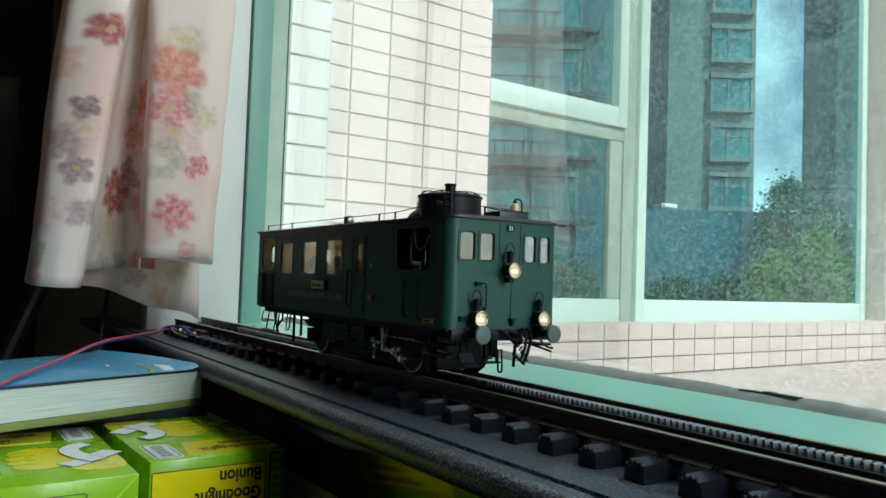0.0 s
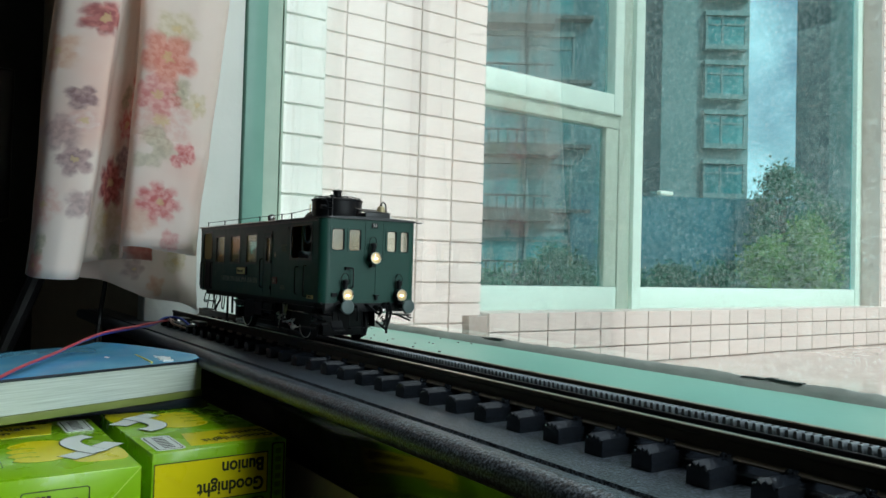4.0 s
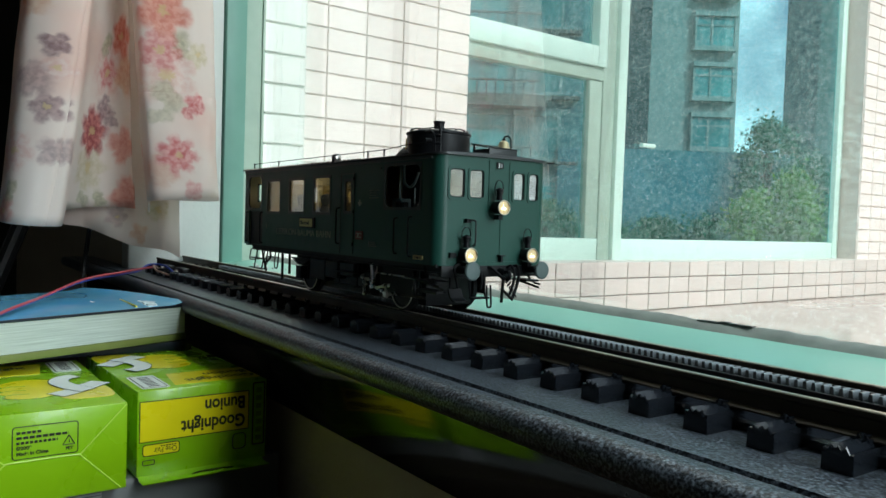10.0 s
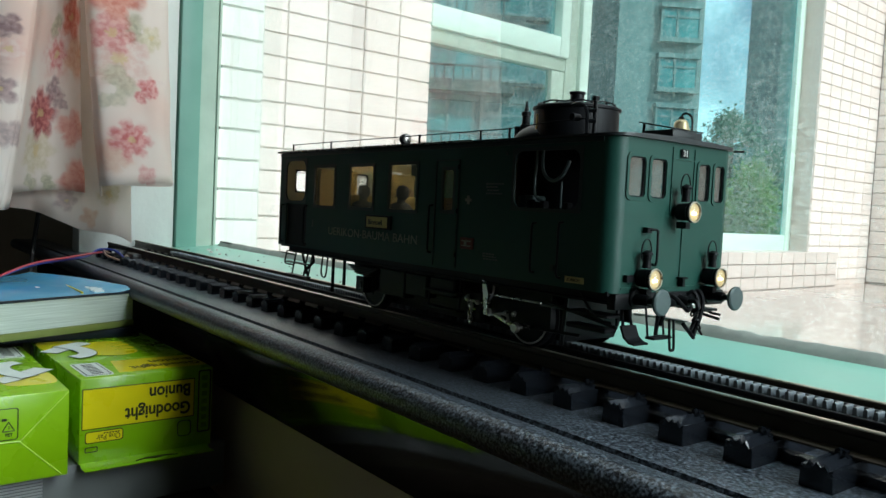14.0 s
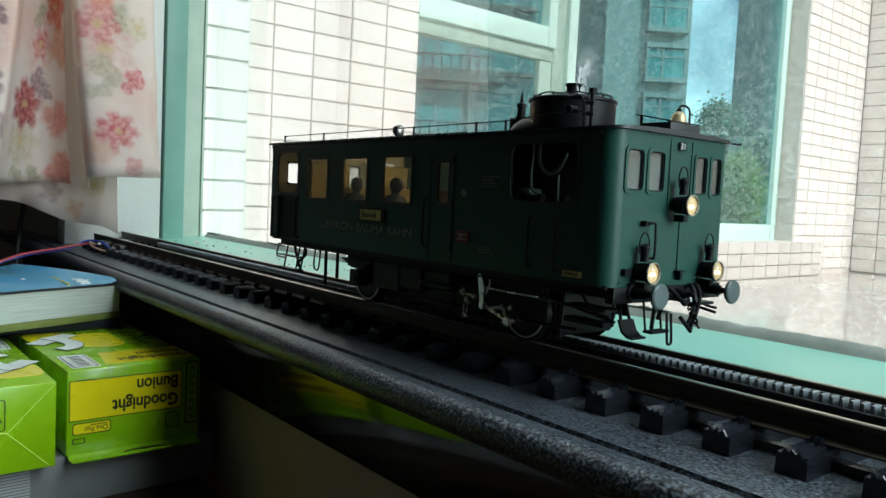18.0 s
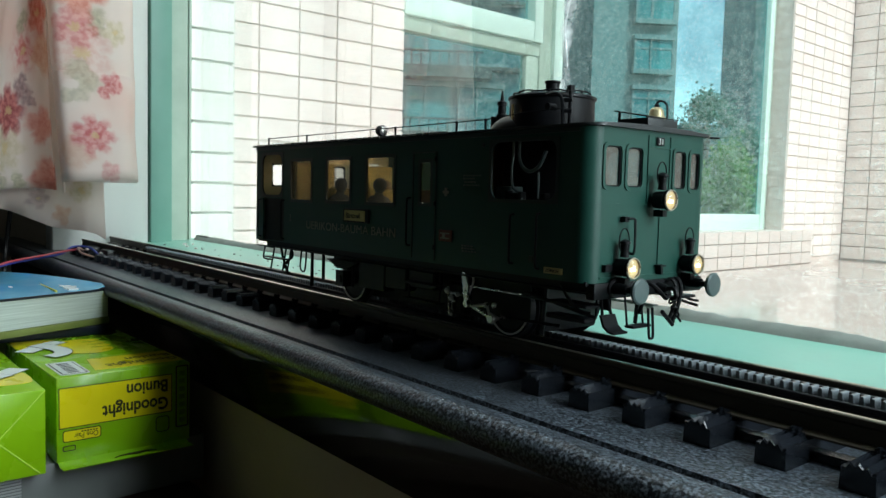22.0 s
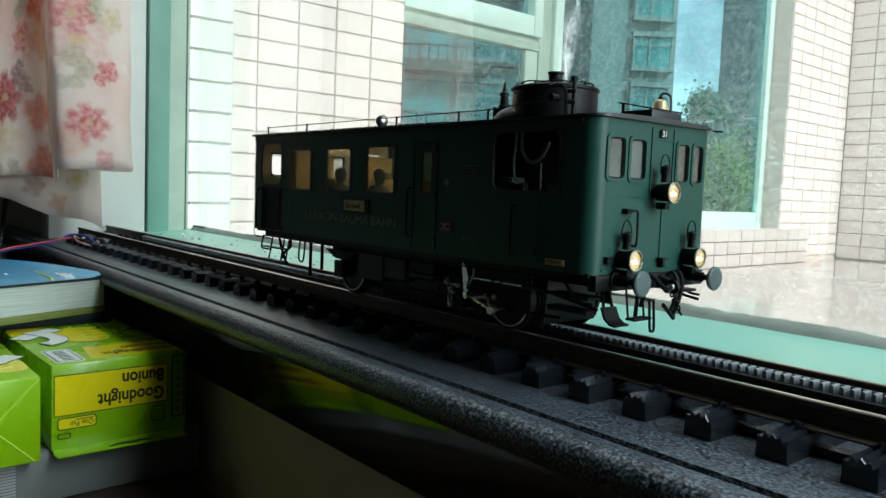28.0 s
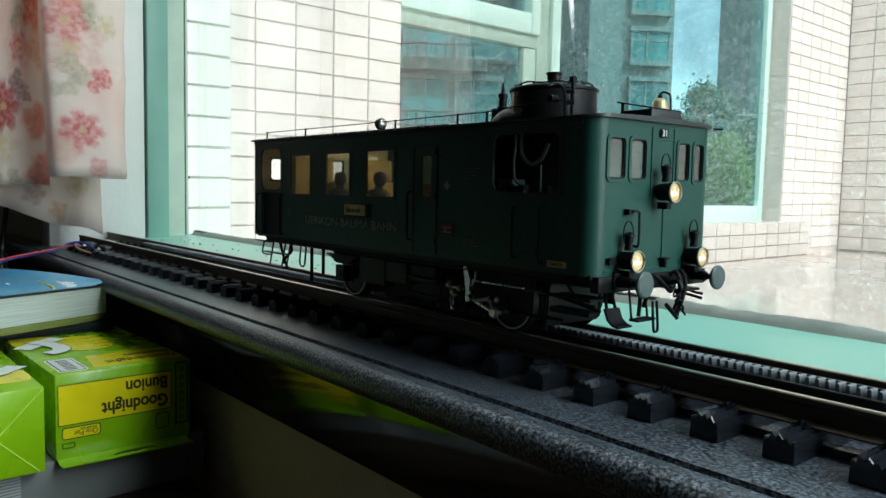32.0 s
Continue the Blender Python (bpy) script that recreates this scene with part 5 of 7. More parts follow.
# steps, guard irons
bm = bmesh.new()
add_box(bm, 0.0020, 0.0070, -0.0200, -0.0070, 0.0144, 0.0156, 0.0003)
for y in (-0.0192, -0.0078):
    rod(bm, (0.0030, y, 0.0150), (0.0010, y, 0.0290), 0.0005, seg=6)
part("front_step", bm, M["black"], car)
bm = bmesh.new()
tube(bm, curve_pts([(0.0070, -0.0100, 0.0230), (0.0080, -0.0100, 0.0110), (0.0080, -0.0085, 0.0095), (0.0080, -0.0070, 0.0110), (0.0070, -0.0070, 0.0230)], 5), 0.0006, 6)
part("draw_hook_link", bm, M["black"], car)
for y in (-0.0290,):
    bm = bmesh.new()
    prism(bm, [(-0.0010, 0.0205), (0.0002, 0.0205), (0.0022, 0.0160), (0.0046, 0.0142), (0.0072, 0.0138), (0.0072, 0.0130), (0.0042, 0.0134), (0.0012, 0.0154)], "y", y - 0.0048, y + 0.0048)
    part("guard_plate", bm, M["black"], car, "bent dark guard plate", smooth=40)
    bm = bmesh.new()
    for dy in (-0.003, 0.003):
        rod(bm, (-0.0004, y + dy, 0.0195), (-0.0030, y + dy * 0.6, 0.0300), 0.0007, seg=6)
    part("guard_iron", bm, M["black"], car)

# frame below the body
for s in (-1, 1):
    y = s * 0.0370
    bm = bmesh.new()
    add_box(bm, -L + 0.008, -0.0010, min(y, y + s * 0.0014), max(y, y + s * 0.0014), 0.0296, 0.0344)
    add_box(bm, -L + 0.008, -0.0010, min(y - s * 0.001, y + s * 0.0032), max(y - s * 0.001, y + s * 0.0032), 0.0296, 0.0303)
    part("solebar", bm, M["black"], car, smooth=None)
    for wx in (-0.2080, -0.0642):
        y = s * 0.0345
        bm = bmesh.new()
        for k in range(5):
            add_box(bm, wx - 0.0180 + k * 0.0028, wx + 0.0180 - k * 0.0028, y - 0.0015, y + 0.0015, 0.0262 - k * 0.0011, 0.0271 - k * 0.0011)
        add_box(bm, wx - 0.0045, wx + 0.0045, y - 0.0030, y + 0.0030, 0.0108, 0.0208)
        prism(bm, [(wx - 0.0065, 0.0296), (wx + 0.0065, 0.0296), (wx + 0.0060, 0.0100), (wx + 0.0048, 0.0100), (wx + 0.0048, 0.0215), (wx - 0.0048, 0.0215), (wx - 0.0048, 0.0100), (wx - 0.0060, 0.0100)], "y", y - s * 0.0035 - 0.0004, y - s * 0.0035 + 0.0004)
        rod(bm, (wx, y, 0.0155), (wx, y + s * 0.0036, 0.0155), 0.0032, 0.0026, 12)
        if wx > -0.1:
            bm.free()
            continue
        part("axle_box", bm, M["black"], car, "black axle box and leaf spring", smooth=30)
    # underfloor gear between the axles
    bm = bmesh.new()
    y = s * 0.034
    add_box(bm, -0.1830, -0.1560, y - 0.005, y + 0.003, 0.0130, 0.0290, 0.0006)
    for k in range(5):
        add_box(bm, -0.1795 + k * 0.0048, -0.1772 + k * 0.0048, min(y, y + s * 0.0045), max(y, y + s * 0.0045), 0.0150, 0.0265)
    add_box(bm, -0.1540, -0.1330, y - 0.006, y + 0.002, 0.0160, 0.0290, 0.0008)
    add_box(bm, -0.1300, -0.1080, y - 0.006, y + 0.001, 0.0190, 0.0290, 0.0008)
    part("battery_box", bm, M["black"], car, "black ribbed equipment box")
    bm = bmesh.new()
    for z in (0.0215, 0.0125):
        add_box(bm, -0.1330, -0.1020, min(s * 0.0375, s * 0.0430), max(s * 0.0375, s * 0.0430), z, z + 0.0008)
    for x in (-0.1310, -0.1040):
        rod(bm, (x, s * 0.0395, 0.0122), (x, s * 0.0385, 0.0300), 0.0006, seg=6)
    part("side_step", bm, M["black"], car, "two-tier side step")
    bm = bmesh.new()
    for z in (0.0220, 0.0130):
        add_box(bm, -0.3060, -0.2740, min(s * 0.0375, s * 0.0425), max(s * 0.0375, s * 0.0425), z, z + 0.0008)
    tube(bm, curve_pts([(-0.3120, s * 0.038, 0.0300), (-0.3130, s * 0.039, 0.0220), (-0.3080, s * 0.040, 0.0205), (-0.2960, s * 0.040, 0.0205)], 4), 0.0006, 6)
    for x in (-0.2990, -0.2810, -0.2740):
        rod(bm, (x, s * 0.0400, 0.0130), (x + 0.002, s * 0.0375, 0.0330), 0.0006, seg=6)
    tube(bm, curve_pts([(-0.2960, s * 0.034, 0.0320), (-0.2910, s * 0.035, 0.0250), (-0.2860, s * 0.035, 0.0170), (-0.2800, s * 0.036, 0.0120)], 4), 0.0010, 6)
    tube(bm, curve_pts([(-0.2890, s * 0.030, 0.0330), (-0.2850, s * 0.030, 0.0240), (-0.2930, s * 0.030, 0.0190), (-0.2980, s * 0.030, 0.0140)], 4), 0.0010, 6)
    part("rear_step", bm, M["black"], car, "rear steps with bent hangers and hoses")
    bm = bmesh.new()
    tube(bm, curve_pts([(-0.2640, s * 0.034, 0.0310), (-0.2640, s * 0.035, 0.0180), (-0.2600, s * 0.035, 0.0150), (-0.2570, s * 0.035, 0.0180), (-0.2570, s * 0.034, 0.0310)], 5), 0.0006, 6)
    add_box(bm, -0.2518, -0.2502, min(s * 0.032, s * 0.034), max(s * 0.032, s * 0.034), 0.0100, 0.0300, 0.0003)
    rod(bm, (-0.2510, s * 0.033, 0.0060), (-0.2510, s * 0.033, 0.0110), 0.0014, seg=8)
    add_box(bm, -0.2366, -0.2350, min(s * 0.032, s * 0.034), max(s * 0.032, s * 0.034), 0.0120, 0.0300, 0.0003)
    part("brake_hanger", bm, M["black"], car, "brake hanger and block")
    bm = bmesh.new()
    if s < 0:
        rod(bm, (-0.0484, -0.0370, 0.0122), (-0.0200, -0.0370, 0.0132), 0.0008, seg=6)
        add_box(bm, -0.0260, -0.0030, -0.0405, -0.0330, 0.0168, 0.0190, 0.0004)
    add_box(bm, -0.0260, -0.0020, min(s * 0.030, s * 0.041), max(s * 0.030, s * 0.041), 0.0235, 0.0248, 0.0003)
    rod(bm, (-0.0330, s * 0.0350, 0.0065), (-0.0310, s * 0.0350, 0.0300), 0.0011, seg=6)
    tube(bm, curve_pts([(-0.0180, s * 0.040, 0.0330), (-0.0120, s * 0.0405, 0.0260), (-0.0060, s * 0.0405, 0.0225), (0.0, s * 0.040, 0.0220)], 4), 0.0007, 6)
    rod(bm, (-0.0400, s * 0.0380, 0.0260), (0.0010, s * 0.0380, 0.0200), 0.0008, seg=6)
    part("sand_gear", bm, M["black"], car, "sand pipes and guard rods")
    for wx in (-0.2080, -0.0642):
        part("wheel_guard", box(wx - 0.0190, wx + 0.0190, min(s * 0.0298, s * 0.0304), max(s * 0.0298, s * 0.0304), 0.0215 if wx < -0.1 else 0.0115, 0.0300), M["black"], car, smooth=None)
    # running board over the driving wheel and slide bars
    bm = bmesh.new()
    add_box(bm, -0.0815, -0.0454, min(s * 0.0365, s * 0.0385), max(s * 0.0365, s * 0.0385), 0.0242, 0.0250, 0.0002)
    part("slide_bar", bm, M["steel"] if s < 0 else M["black"], car, "thin bright slide bar")
    part("slide_bar_end", box(-0.0450, -0.0300, min(s * 0.0365, s * 0.0385), max(s * 0.0365, s * 0.0385), 0.0236, 0.0243, 0.0002), M["buffer"], car, "dull end of the slide bar")
    bm = bmesh.new()
    add_box(bm, -0.1010, -0.0890, min(s * 0.028, s * 0.036), max(s * 0.028, s * 0.036), 0.0080, 0.0250, 0.0015)
    part("cylinder", bm, M["black"], car, "black steam cylinder")
    for x0, z0, x1, z1 in ((-0.0994, 0.0225, -0.0976, 0.0072), (-0.0968, 0.0200, -0.0952, 0.0080), (-0.0990, 0.0195, -0.0874, 0.0195), (-0.0985, 0.0150, -0.0930, 0.0155), (-0.0985, 0.0098, -0.0935, 0.0100)):
        bm = bmesh.new()
        rod(bm, (x0, s * 0.0370, z0), (x1, s * 0.0370, z1), 0.0007, seg=6)
        part("valve_rod", bm, M["steel"] if s < 0 else M["black"], car, "bright valve rod")

# floor and interior
part("porch_gate", box(-0.3060, -0.2730, -HW + 0.0016, -HW + 0.0028, ZB, 0.0655, 0.0002, 1), M["black"], car, "black rear porch gate")
part("gearbox", box(-0.2330, -0.0460, -0.0190, 0.0190, 0.0045, ZB - 0.0013, 0.001), M["black"], car, "black motor casing between the wheels")
part("floor_pan", box(-L + 0.002, -0.002, -HW + T, HW - T, ZB - 0.0012, ZB + 0.0008), M["black"], car, smooth=None)
part("ceiling", box(-L + 0.002, -0.0950, -HW + T, HW - T, ZE - 0.0020, ZE - 0.0008), M["cream"], car, smooth=None)
bm = holed("x", -HW + T, HW - T, ZB, ZE - 0.002, [(-0.008, 0.008, 0.036, 0.090), (-0.034, -0.014, 0.068, 0.092), (0.014, 0.034, 0.068, 0.092)], -0.2715, -0.2700)
part("bulkhead", bm, M["cream"], car, "cream panelled bulkhead", smooth=None)
part("bulkhead", box(-0.0990, -0.0975, -HW + T, HW - T, ZB, ZE - 0.002), M["partition"], car, "brown wooden partition", smooth=None)
part("bulkhead", box(-0.1300, -0.1290, 0.004, HW - T, ZB, ZE - 0.002), M["cream"], car, "cream partition", smooth=None)
for x in (-0.2630, -0.2280, -0.1830, -0.1340):
    for s in (-1, 1):
        bm = bmesh.new()
        add_box(bm, x - 0.0012, x + 0.0012, min(s * 0.010, s * 0.0400), max(s * 0.010, s * 0.0400), ZB + 0.001, 0.0730 if x > -0.25 else 0.0900, 0.0004)
        add_box(bm, x - 0.012, x + 0.012, min(s * 0.010, s * 0.0400), max(s * 0.010, s * 0.0400), 0.0470, 0.0490, 0.0004)
        part("bench", bm, M["seat_wood"], car, "slatted wooden bench")
for x in (-0.2350, -0.1640):
    bm = bmesh.new()
    lathe(bm, (x, 0.0, ZE - 0.0026), (0, 0, -1), [(0, 0.0028), (0.0012, 0.0026), (0.0020, 0.0)], 14)
    part("cabin_lamp", bm, M["cabin_glow"], car, "small warm cabin lamp")


def figurine(x, y, face, key, lean=0.0):
    """A plain seated doll: hips, chest, shoulders and a round head, all in one mesh."""
    bm = bmesh.new()
    lathe(bm, (x, y, 0.0480), (lean, 0, 1), [(0, 0.0060), (0.005, 0.0068), (0.012, 0.0072), (0.0175, 0.0078), (0.0200, 0.0058), (0.0215, 0.0026), (0.0230, 0.0024)], 16)
    lathe(bm, (x + lean * 0.024 + face * 0.0006, y, 0.0705), (lean, 0, 1), [(0, 0.0016), (0.0012, 0.0030), (0.0036, 0.0040), (0.0062, 0.0041), (0.0084, 0.0028), (0.0094, 0.0)], 16)
    rod(bm, (x, y - 0.004, 0.0500), (x + face * 0.011, y - 0.004, 0.0510), 0.0030, 0.0026, 8)
    rod(bm, (x, y + 0.004, 0.0500), (x + face * 0.011, y + 0.004, 0.0510), 0.0030, 0.0026, 8)
    part("figurine", bm, M[key], car, "plain seated toy figure", smooth=60)


figurine(-0.1760, -0.0310, 1, "figure", 0.05)
figurine(-0.2205, -0.0310, 1, "figure", 0.05)
figurine(-0.2450, 0.0220, 1, "figure_tan", 0.0)
figurine(-0.1560, 0.0240, -1, "figure_tan", 0.0)
# cab: boiler front, pipes, far window
bm = bmesh.new()
lathe(bm, (-0.0645, 0.0, ZB), (0, 0, 1), [(0, 0.0240), (0.0640, 0.0240)], 28)
part("boiler", bm, M["black"], car)
for pts, r in (([(-0.0544, -0.036, 0.0985), (-0.0546, -0.036, 0.0895), (-0.0554, -0.036, 0.0835), (-0.0544, -0.036, 0.0755), (-0.0504, -0.036, 0.0725), (-0.0474, -0.037, 0.0700), (-0.0466, -0.037, 0.0640)], 0.0007),
               ([(-0.0504, -0.036, 0.0985), (-0.0505, -0.036, 0.0895), (-0.0474, -0.0365, 0.0845), (-0.0424, -0.0365, 0.0825), (-0.0374, -0.0365, 0.0845), (-0.0344, -0.0365, 0.0885), (-0.0334, -0.036, 0.0918)], 0.0009),
               ([(-0.0385, -0.035, 0.0820), (-0.0385, -0.035, 0.0700)], 0.0005)):
    bm = bmesh.new()
    tube(bm, curve_pts(pts, 6), r, 7)
    part("cab_pipe", bm, M["buffer"], car, "bent grey cab pipe")
bm = bmesh.new()
for x, z, w in ((-0.0530, 0.0690, 0.004), (-0.0570, 0.0700, 0.002), (-0.0480, 0.0695, 0.0025), (-0.0330, 0.0690, 0.003), (-0.0250, 0.0690, 0.003)):
    add_box(bm, x - w / 2, x + w / 2, -0.0380, -0.0340, z - 0.010, z + 0.0035, 0.0004)
part("cab_lever", bm, M["black"], car, "cab levers and valves")
part("cab_casing", box(-0.0684, -0.0580, -0.0340, -0.0250, ZB, 0.0755, 0.0008), M["buffer"], car, "grey water gauge casing")

# plates and lettering on the near side
FACE = Matrix(((1, 0, 0, 0), (0, 0, -1, 0), (0, 1, 0, 0), (0, 0, 0, 1)))      # reads along +x, faces -y
yy = -HW - 0.0001
lettering("UERIKON-BAUMA BAHN", 0.0072, M["letter"], car, Matrix.Translation((-0.2415, yy, 0.0460)) @ FACE, "lettering", 0.00015, 1.27, "faded painted railway name", 1.02)
lettering("3", 0.0068, M["faint_letter"], car, Matrix.Translation((-0.2655, yy, 0.0500)) @ FACE, "class_number", 0.00015, 1.0)
bp_ = part("destination_board", box(-0.1935, -0.1655, yy - 0.0012, yy, 0.0525, 0.0608, 0.0003, 1), M["black"], car, "black framed destination board")
pl = part("board_face", box(-0.1915, -0.1690, yy - 0.0015, yy - 0.0012, 0.0535, 0.0598), M["plate_yellow"], bp_, "yellow board face", smooth=None)
lettering("Bäretswil", 0.0046, M["ink"], pl, Matrix.Translation((-0.1896, yy - 0.0016, 0.0551)) @ FACE, "writing", 0.0001, 0.92)
rp = part("red_plate", box(-0.1000, -0.0895, yy - 0.0008, yy, 0.0466, 0.0526, 0.0003, 1), M["plate_red"], car, "small dark red plate")
bm = bmesh.new()
add_box(bm, -0.0985, -0.0912, yy - 0.0010, yy - 0.0008, 0.0480, 0.0486)
add_box(bm, -0.0985, -0.0912, yy - 0.0010, yy - 0.0008, 0.0505, 0.0511)
add_box(bm, -0.0965, -0.0945, yy - 0.0010, yy - 0.0008, 0.0486, 0.0505)
part("writing", bm, M["letter"], rp, smooth=None)
bm = bmesh.new()
add_box(bm, -0.0965, -0.0945, yy - 0.0003, yy, 0.0698, 0.0742)
add_box(bm, -0.0979, -0.0965, yy - 0.0003, yy, 0.0712, 0.0727)
add_box(bm, -0.0945, -0.0931, yy - 0.0003, yy, 0.0712, 0.0727)
part("white_cross", bm, M["letter"], car, "small pale painted cross", smooth=None)
bm = bmesh.new()
for r_, (x0, x1, z) in enumerate([(-0.082, -0.069, 0.0800), (-0.082, -0.0735, 0.0785), (-0.081, -0.0725, 0.0768), (-0.082, -0.070, 0.0752), (-0.082, -0.0735, 0.0450), (-0.082, -0.0720, 0.0437), (-0.0815, -0.0710, 0.0424)]):
    x = x0
    while x < x1:
        add_box(bm, x, min(x1, x + 0.0017), yy - 0.00025, yy, z, z + 0.0008)
        x += 0.0023
part("data_panel", bm, M["faint_letter"], car, "small pale data lines", smooth=None)["kind"] = "stuff"
bp2 = part("maker_plate", box(-0.0248, -0.0140, yy - 0.0006, yy, 0.0371, 0.0398), M["plate_yellow"], car, "small pale yellow plate", smooth=None)
lettering("ZÜRICH", 0.0019, M["black"], bp2, Matrix.Translation((-0.0238, yy - 0.0007, 0.0378)) @ FACE, "writing", 0.0001, 1.15)
bm = bmesh.new()
add_box(bm, -0.0345, -0.0320, yy - 0.0006, yy, 0.0412, 0.0440)
rod(bm, (-0.0675, yy - 0.0007, 0.0950), (-0.0675, yy, 0.0950), 0.0009, seg=8)
part("catch", bm, M["livery_dark"], car)

# wheels: tyre, spokes, axle; they turn as the car runs
WHEEL_R = 0.0155
AXLES = []
for wx in (-0.2080, -0.0642):
    ax = part("axle", rod(bmesh.new(), (0, -0.026, 0), (0, 0.026, 0), 0.0020), M["black"], car, m=pose(wx, 0, WHEEL_R))
    for s in (-1, 1):
        y = s * 0.0250
        bm = bmesh.new()
        lathe(bm, (0, y - s * 0.0034, 0), (0, s, 0), [(0, 0.0118), (0, 0.0170), (0.0008, 0.0172), (0.0014, 0.0157), (0.0046, 0.0153), (0.0050, 0.0146), (0.0050, 0.0126), (0.0044, 0.0118)], 40)
        tyre = part("tyre", bm, M["black"], ax, "dark wheel tyre", smooth=30)
        bm = bmesh.new()
        ring_frame(bm, "y", [(0.0142 * math.cos(i * math.tau / 40), 0.0142 * math.sin(i * math.tau / 40)) for i in range(40)], [(0.0133 * math.cos(i * math.tau / 40), 0.0133 * math.sin(i * math.tau / 40)) for i in range(40)], y + s * 0.0012, y + s * 0.0019)
        part("tyre_face", bm, M["white_paint"], tyre, "bright turned rim", smooth=None)
        bm = bmesh.new()
        for k in range(10):
            a = k * math.tau / 10
            rod(bm, (0.003 * math.cos(a), y, 0.003 * math.sin(a)), (0.0125 * math.cos(a), y, 0.0125 * math.sin(a)), 0.0012, 0.0009, 6)
        rod(bm, (0, y - 0.003, 0), (0, y + 0.003, 0), 0.0042, seg=14)
        if wx > -0.1:
            rod(bm, (0, y, 0), (0.0054, y + s * 0.003, 0), 0.0034, 0.0030, 10)
        part("spokes", bm, M["black"], tyre)
    AXLES.append(ax)
# crank pins and rods of the driving axle
RODS = []
for s in (-1, 1):
    y = s * 0.0318
    bm = bmesh.new()
    lathe(bm, (0.0054, y - s * 0.004, 0), (0, s, 0), [(0, 0.0014), (0.0080, 0.0014), (0.0082, 0.0026), (0.0096, 0.0026), (0.0100, 0.0016)], 14)
    part("crank_pin", bm, M["steel"], AXLES[1], "bright crank pin")
    bm = bmesh.new()
    add_box(bm, -0.0190, 0.0, -0.0006, 0.0006, -0.0008, 0.0008, 0.0002)
    lathe(bm, (0, -0.0012, 0), (0, 1, 0), [(0, 0.0021), (0.0024, 0.0021)], 16)
    lathe(bm, (-0.0190, -0.0012, 0), (0, 1, 0), [(0, 0.0021), (0.0024, 0.0021)], 14)
    RODS.append((s, part("connecting_rod", bm, M["steel"], car, "bright steel connecting rod")))
    bm = bmesh.new()
    prism(bm, [(-0.0836, 0.0140), (-0.0814, 0.0140), (-0.0812, 0.0250), (-0.0840, 0.0312), (-0.0858, 0.0318), (-0.0864, 0.0306)], "y", s * 0.0385 - 0.0007, s * 0.0385 + 0.0007)
    for zz in (0.0155, 0.0205):
        rod(bm, (-0.0824, s * 0.0385 - 0.0012, zz), (-0.0824, s * 0.0385 + 0.0012, zz), 0.0015, seg=10)
    part("valve_link", bm, M["steel"], car, "bright valve gear link")
    bm = bmesh.new()
    tube(bm, curve_pts([(-0.0780, s * 0.0385, 0.0302), (-0.0778, s * 0.0385, 0.0270), (-0.0794, s * 0.0385, 0.0235), (-0.0806, s * 0.0385, 0.0215)], 5), 0.0006, 6)
    part("valve_hanger", bm, M["steel"], car, "thin bright hanger")
    for bx, bz in ((-0.0990, 0.0205), (-0.0955, 0.0170), (-0.0905, 0.0195), (-0.0950, 0.0090), (-0.0684, 0.0165), (-0.0624, 0.0170)):
        bm = bmesh.new()
        lathe(bm, (bx, s * 0.0374, bz), (0, s, 0), [(0, 0.0015), (0.0012, 0.0015), (0.0014, 0.0008), (0.0022, 0.0006)], 10)
        part("bolt", bm, M["steel"], car, "small bright bolt")
    bm = bmesh.new()
    rod(bm, (-0.0800, s * 0.0375, 0.0145), (-0.0684, s * 0.0375, 0.0165), 0.0009, seg=6)
    rod(bm, (-0.0684, s * 0.0375, 0.0165), (-0.0664, s * 0.0375, 0.0120), 0.0007, seg=6)
    part("valve_rod", bm, M["steel"], car, "thin bright valve rod")

# steam: thin curling veils, held in the boiler until they rise through the chimney
steam = bpy.data.materials.new("steam")
steam.use_nodes = True
n, l = links_of(steam)
n.clear()
s_out, s_clear, s_white = n.new("ShaderNodeOutputMaterial"), n.new("ShaderNodeBsdfTransparent"), n.new("ShaderNodeBsdfTranslucent")
s_white.inputs["Color"].default_value = (0.80, 0.82, 0.83, 1)
s_near, s_both = n.new("ShaderNodeBsdfDiffuse"), n.new("ShaderNodeAddShader")
s_near.inputs["Color"].default_value = (0.80, 0.82, 0.83, 1)
l.new(s_white.outputs["BSDF"], s_both.inputs[0])
l.new(s_near.outputs["BSDF"], s_both.inputs[1])
s_tc, s_no, s_ra, s_sep, s_mix = n.new("ShaderNodeTexCoord"), n.new("ShaderNodeTexNoise"), n.new("ShaderNodeMapRange"), n.new("ShaderNodeSeparateXYZ"), n.new("ShaderNodeMixShader")
s_no.inputs["Scale"].default_value, s_no.inputs["Detail"].default_value = 130.0, 5
l.new(s_tc.outputs["Object"], s_no.inputs["Vector"])
s_ra.inputs["From Min"].default_value, s_ra.inputs["From Max"].default_value = 0.30, 0.66
s_ra.inputs["To Max"].default_value = 0.6
l.new(s_no.outputs["Fac"], s_ra.inputs["Value"])
l.new(s_tc.outputs["UV"], s_sep.inputs[0])
fades = []
for axis in ("X", "Y"):
    f1, f2 = n.new("ShaderNodeMath"), n.new("ShaderNodeMath")
    f1.operation, f2.operation = "MULTIPLY", "SINE"
    f1.inputs[1].default_value = math.pi
    l.new(s_sep.outputs[axis], f1.inputs[0])
    l.new(f1.outputs["Value"], f2.inputs[0])
    fades.append(f2.outputs["Value"])
s_m1, s_m2 = n.new("ShaderNodeMath"), n.new("ShaderNodeMath")
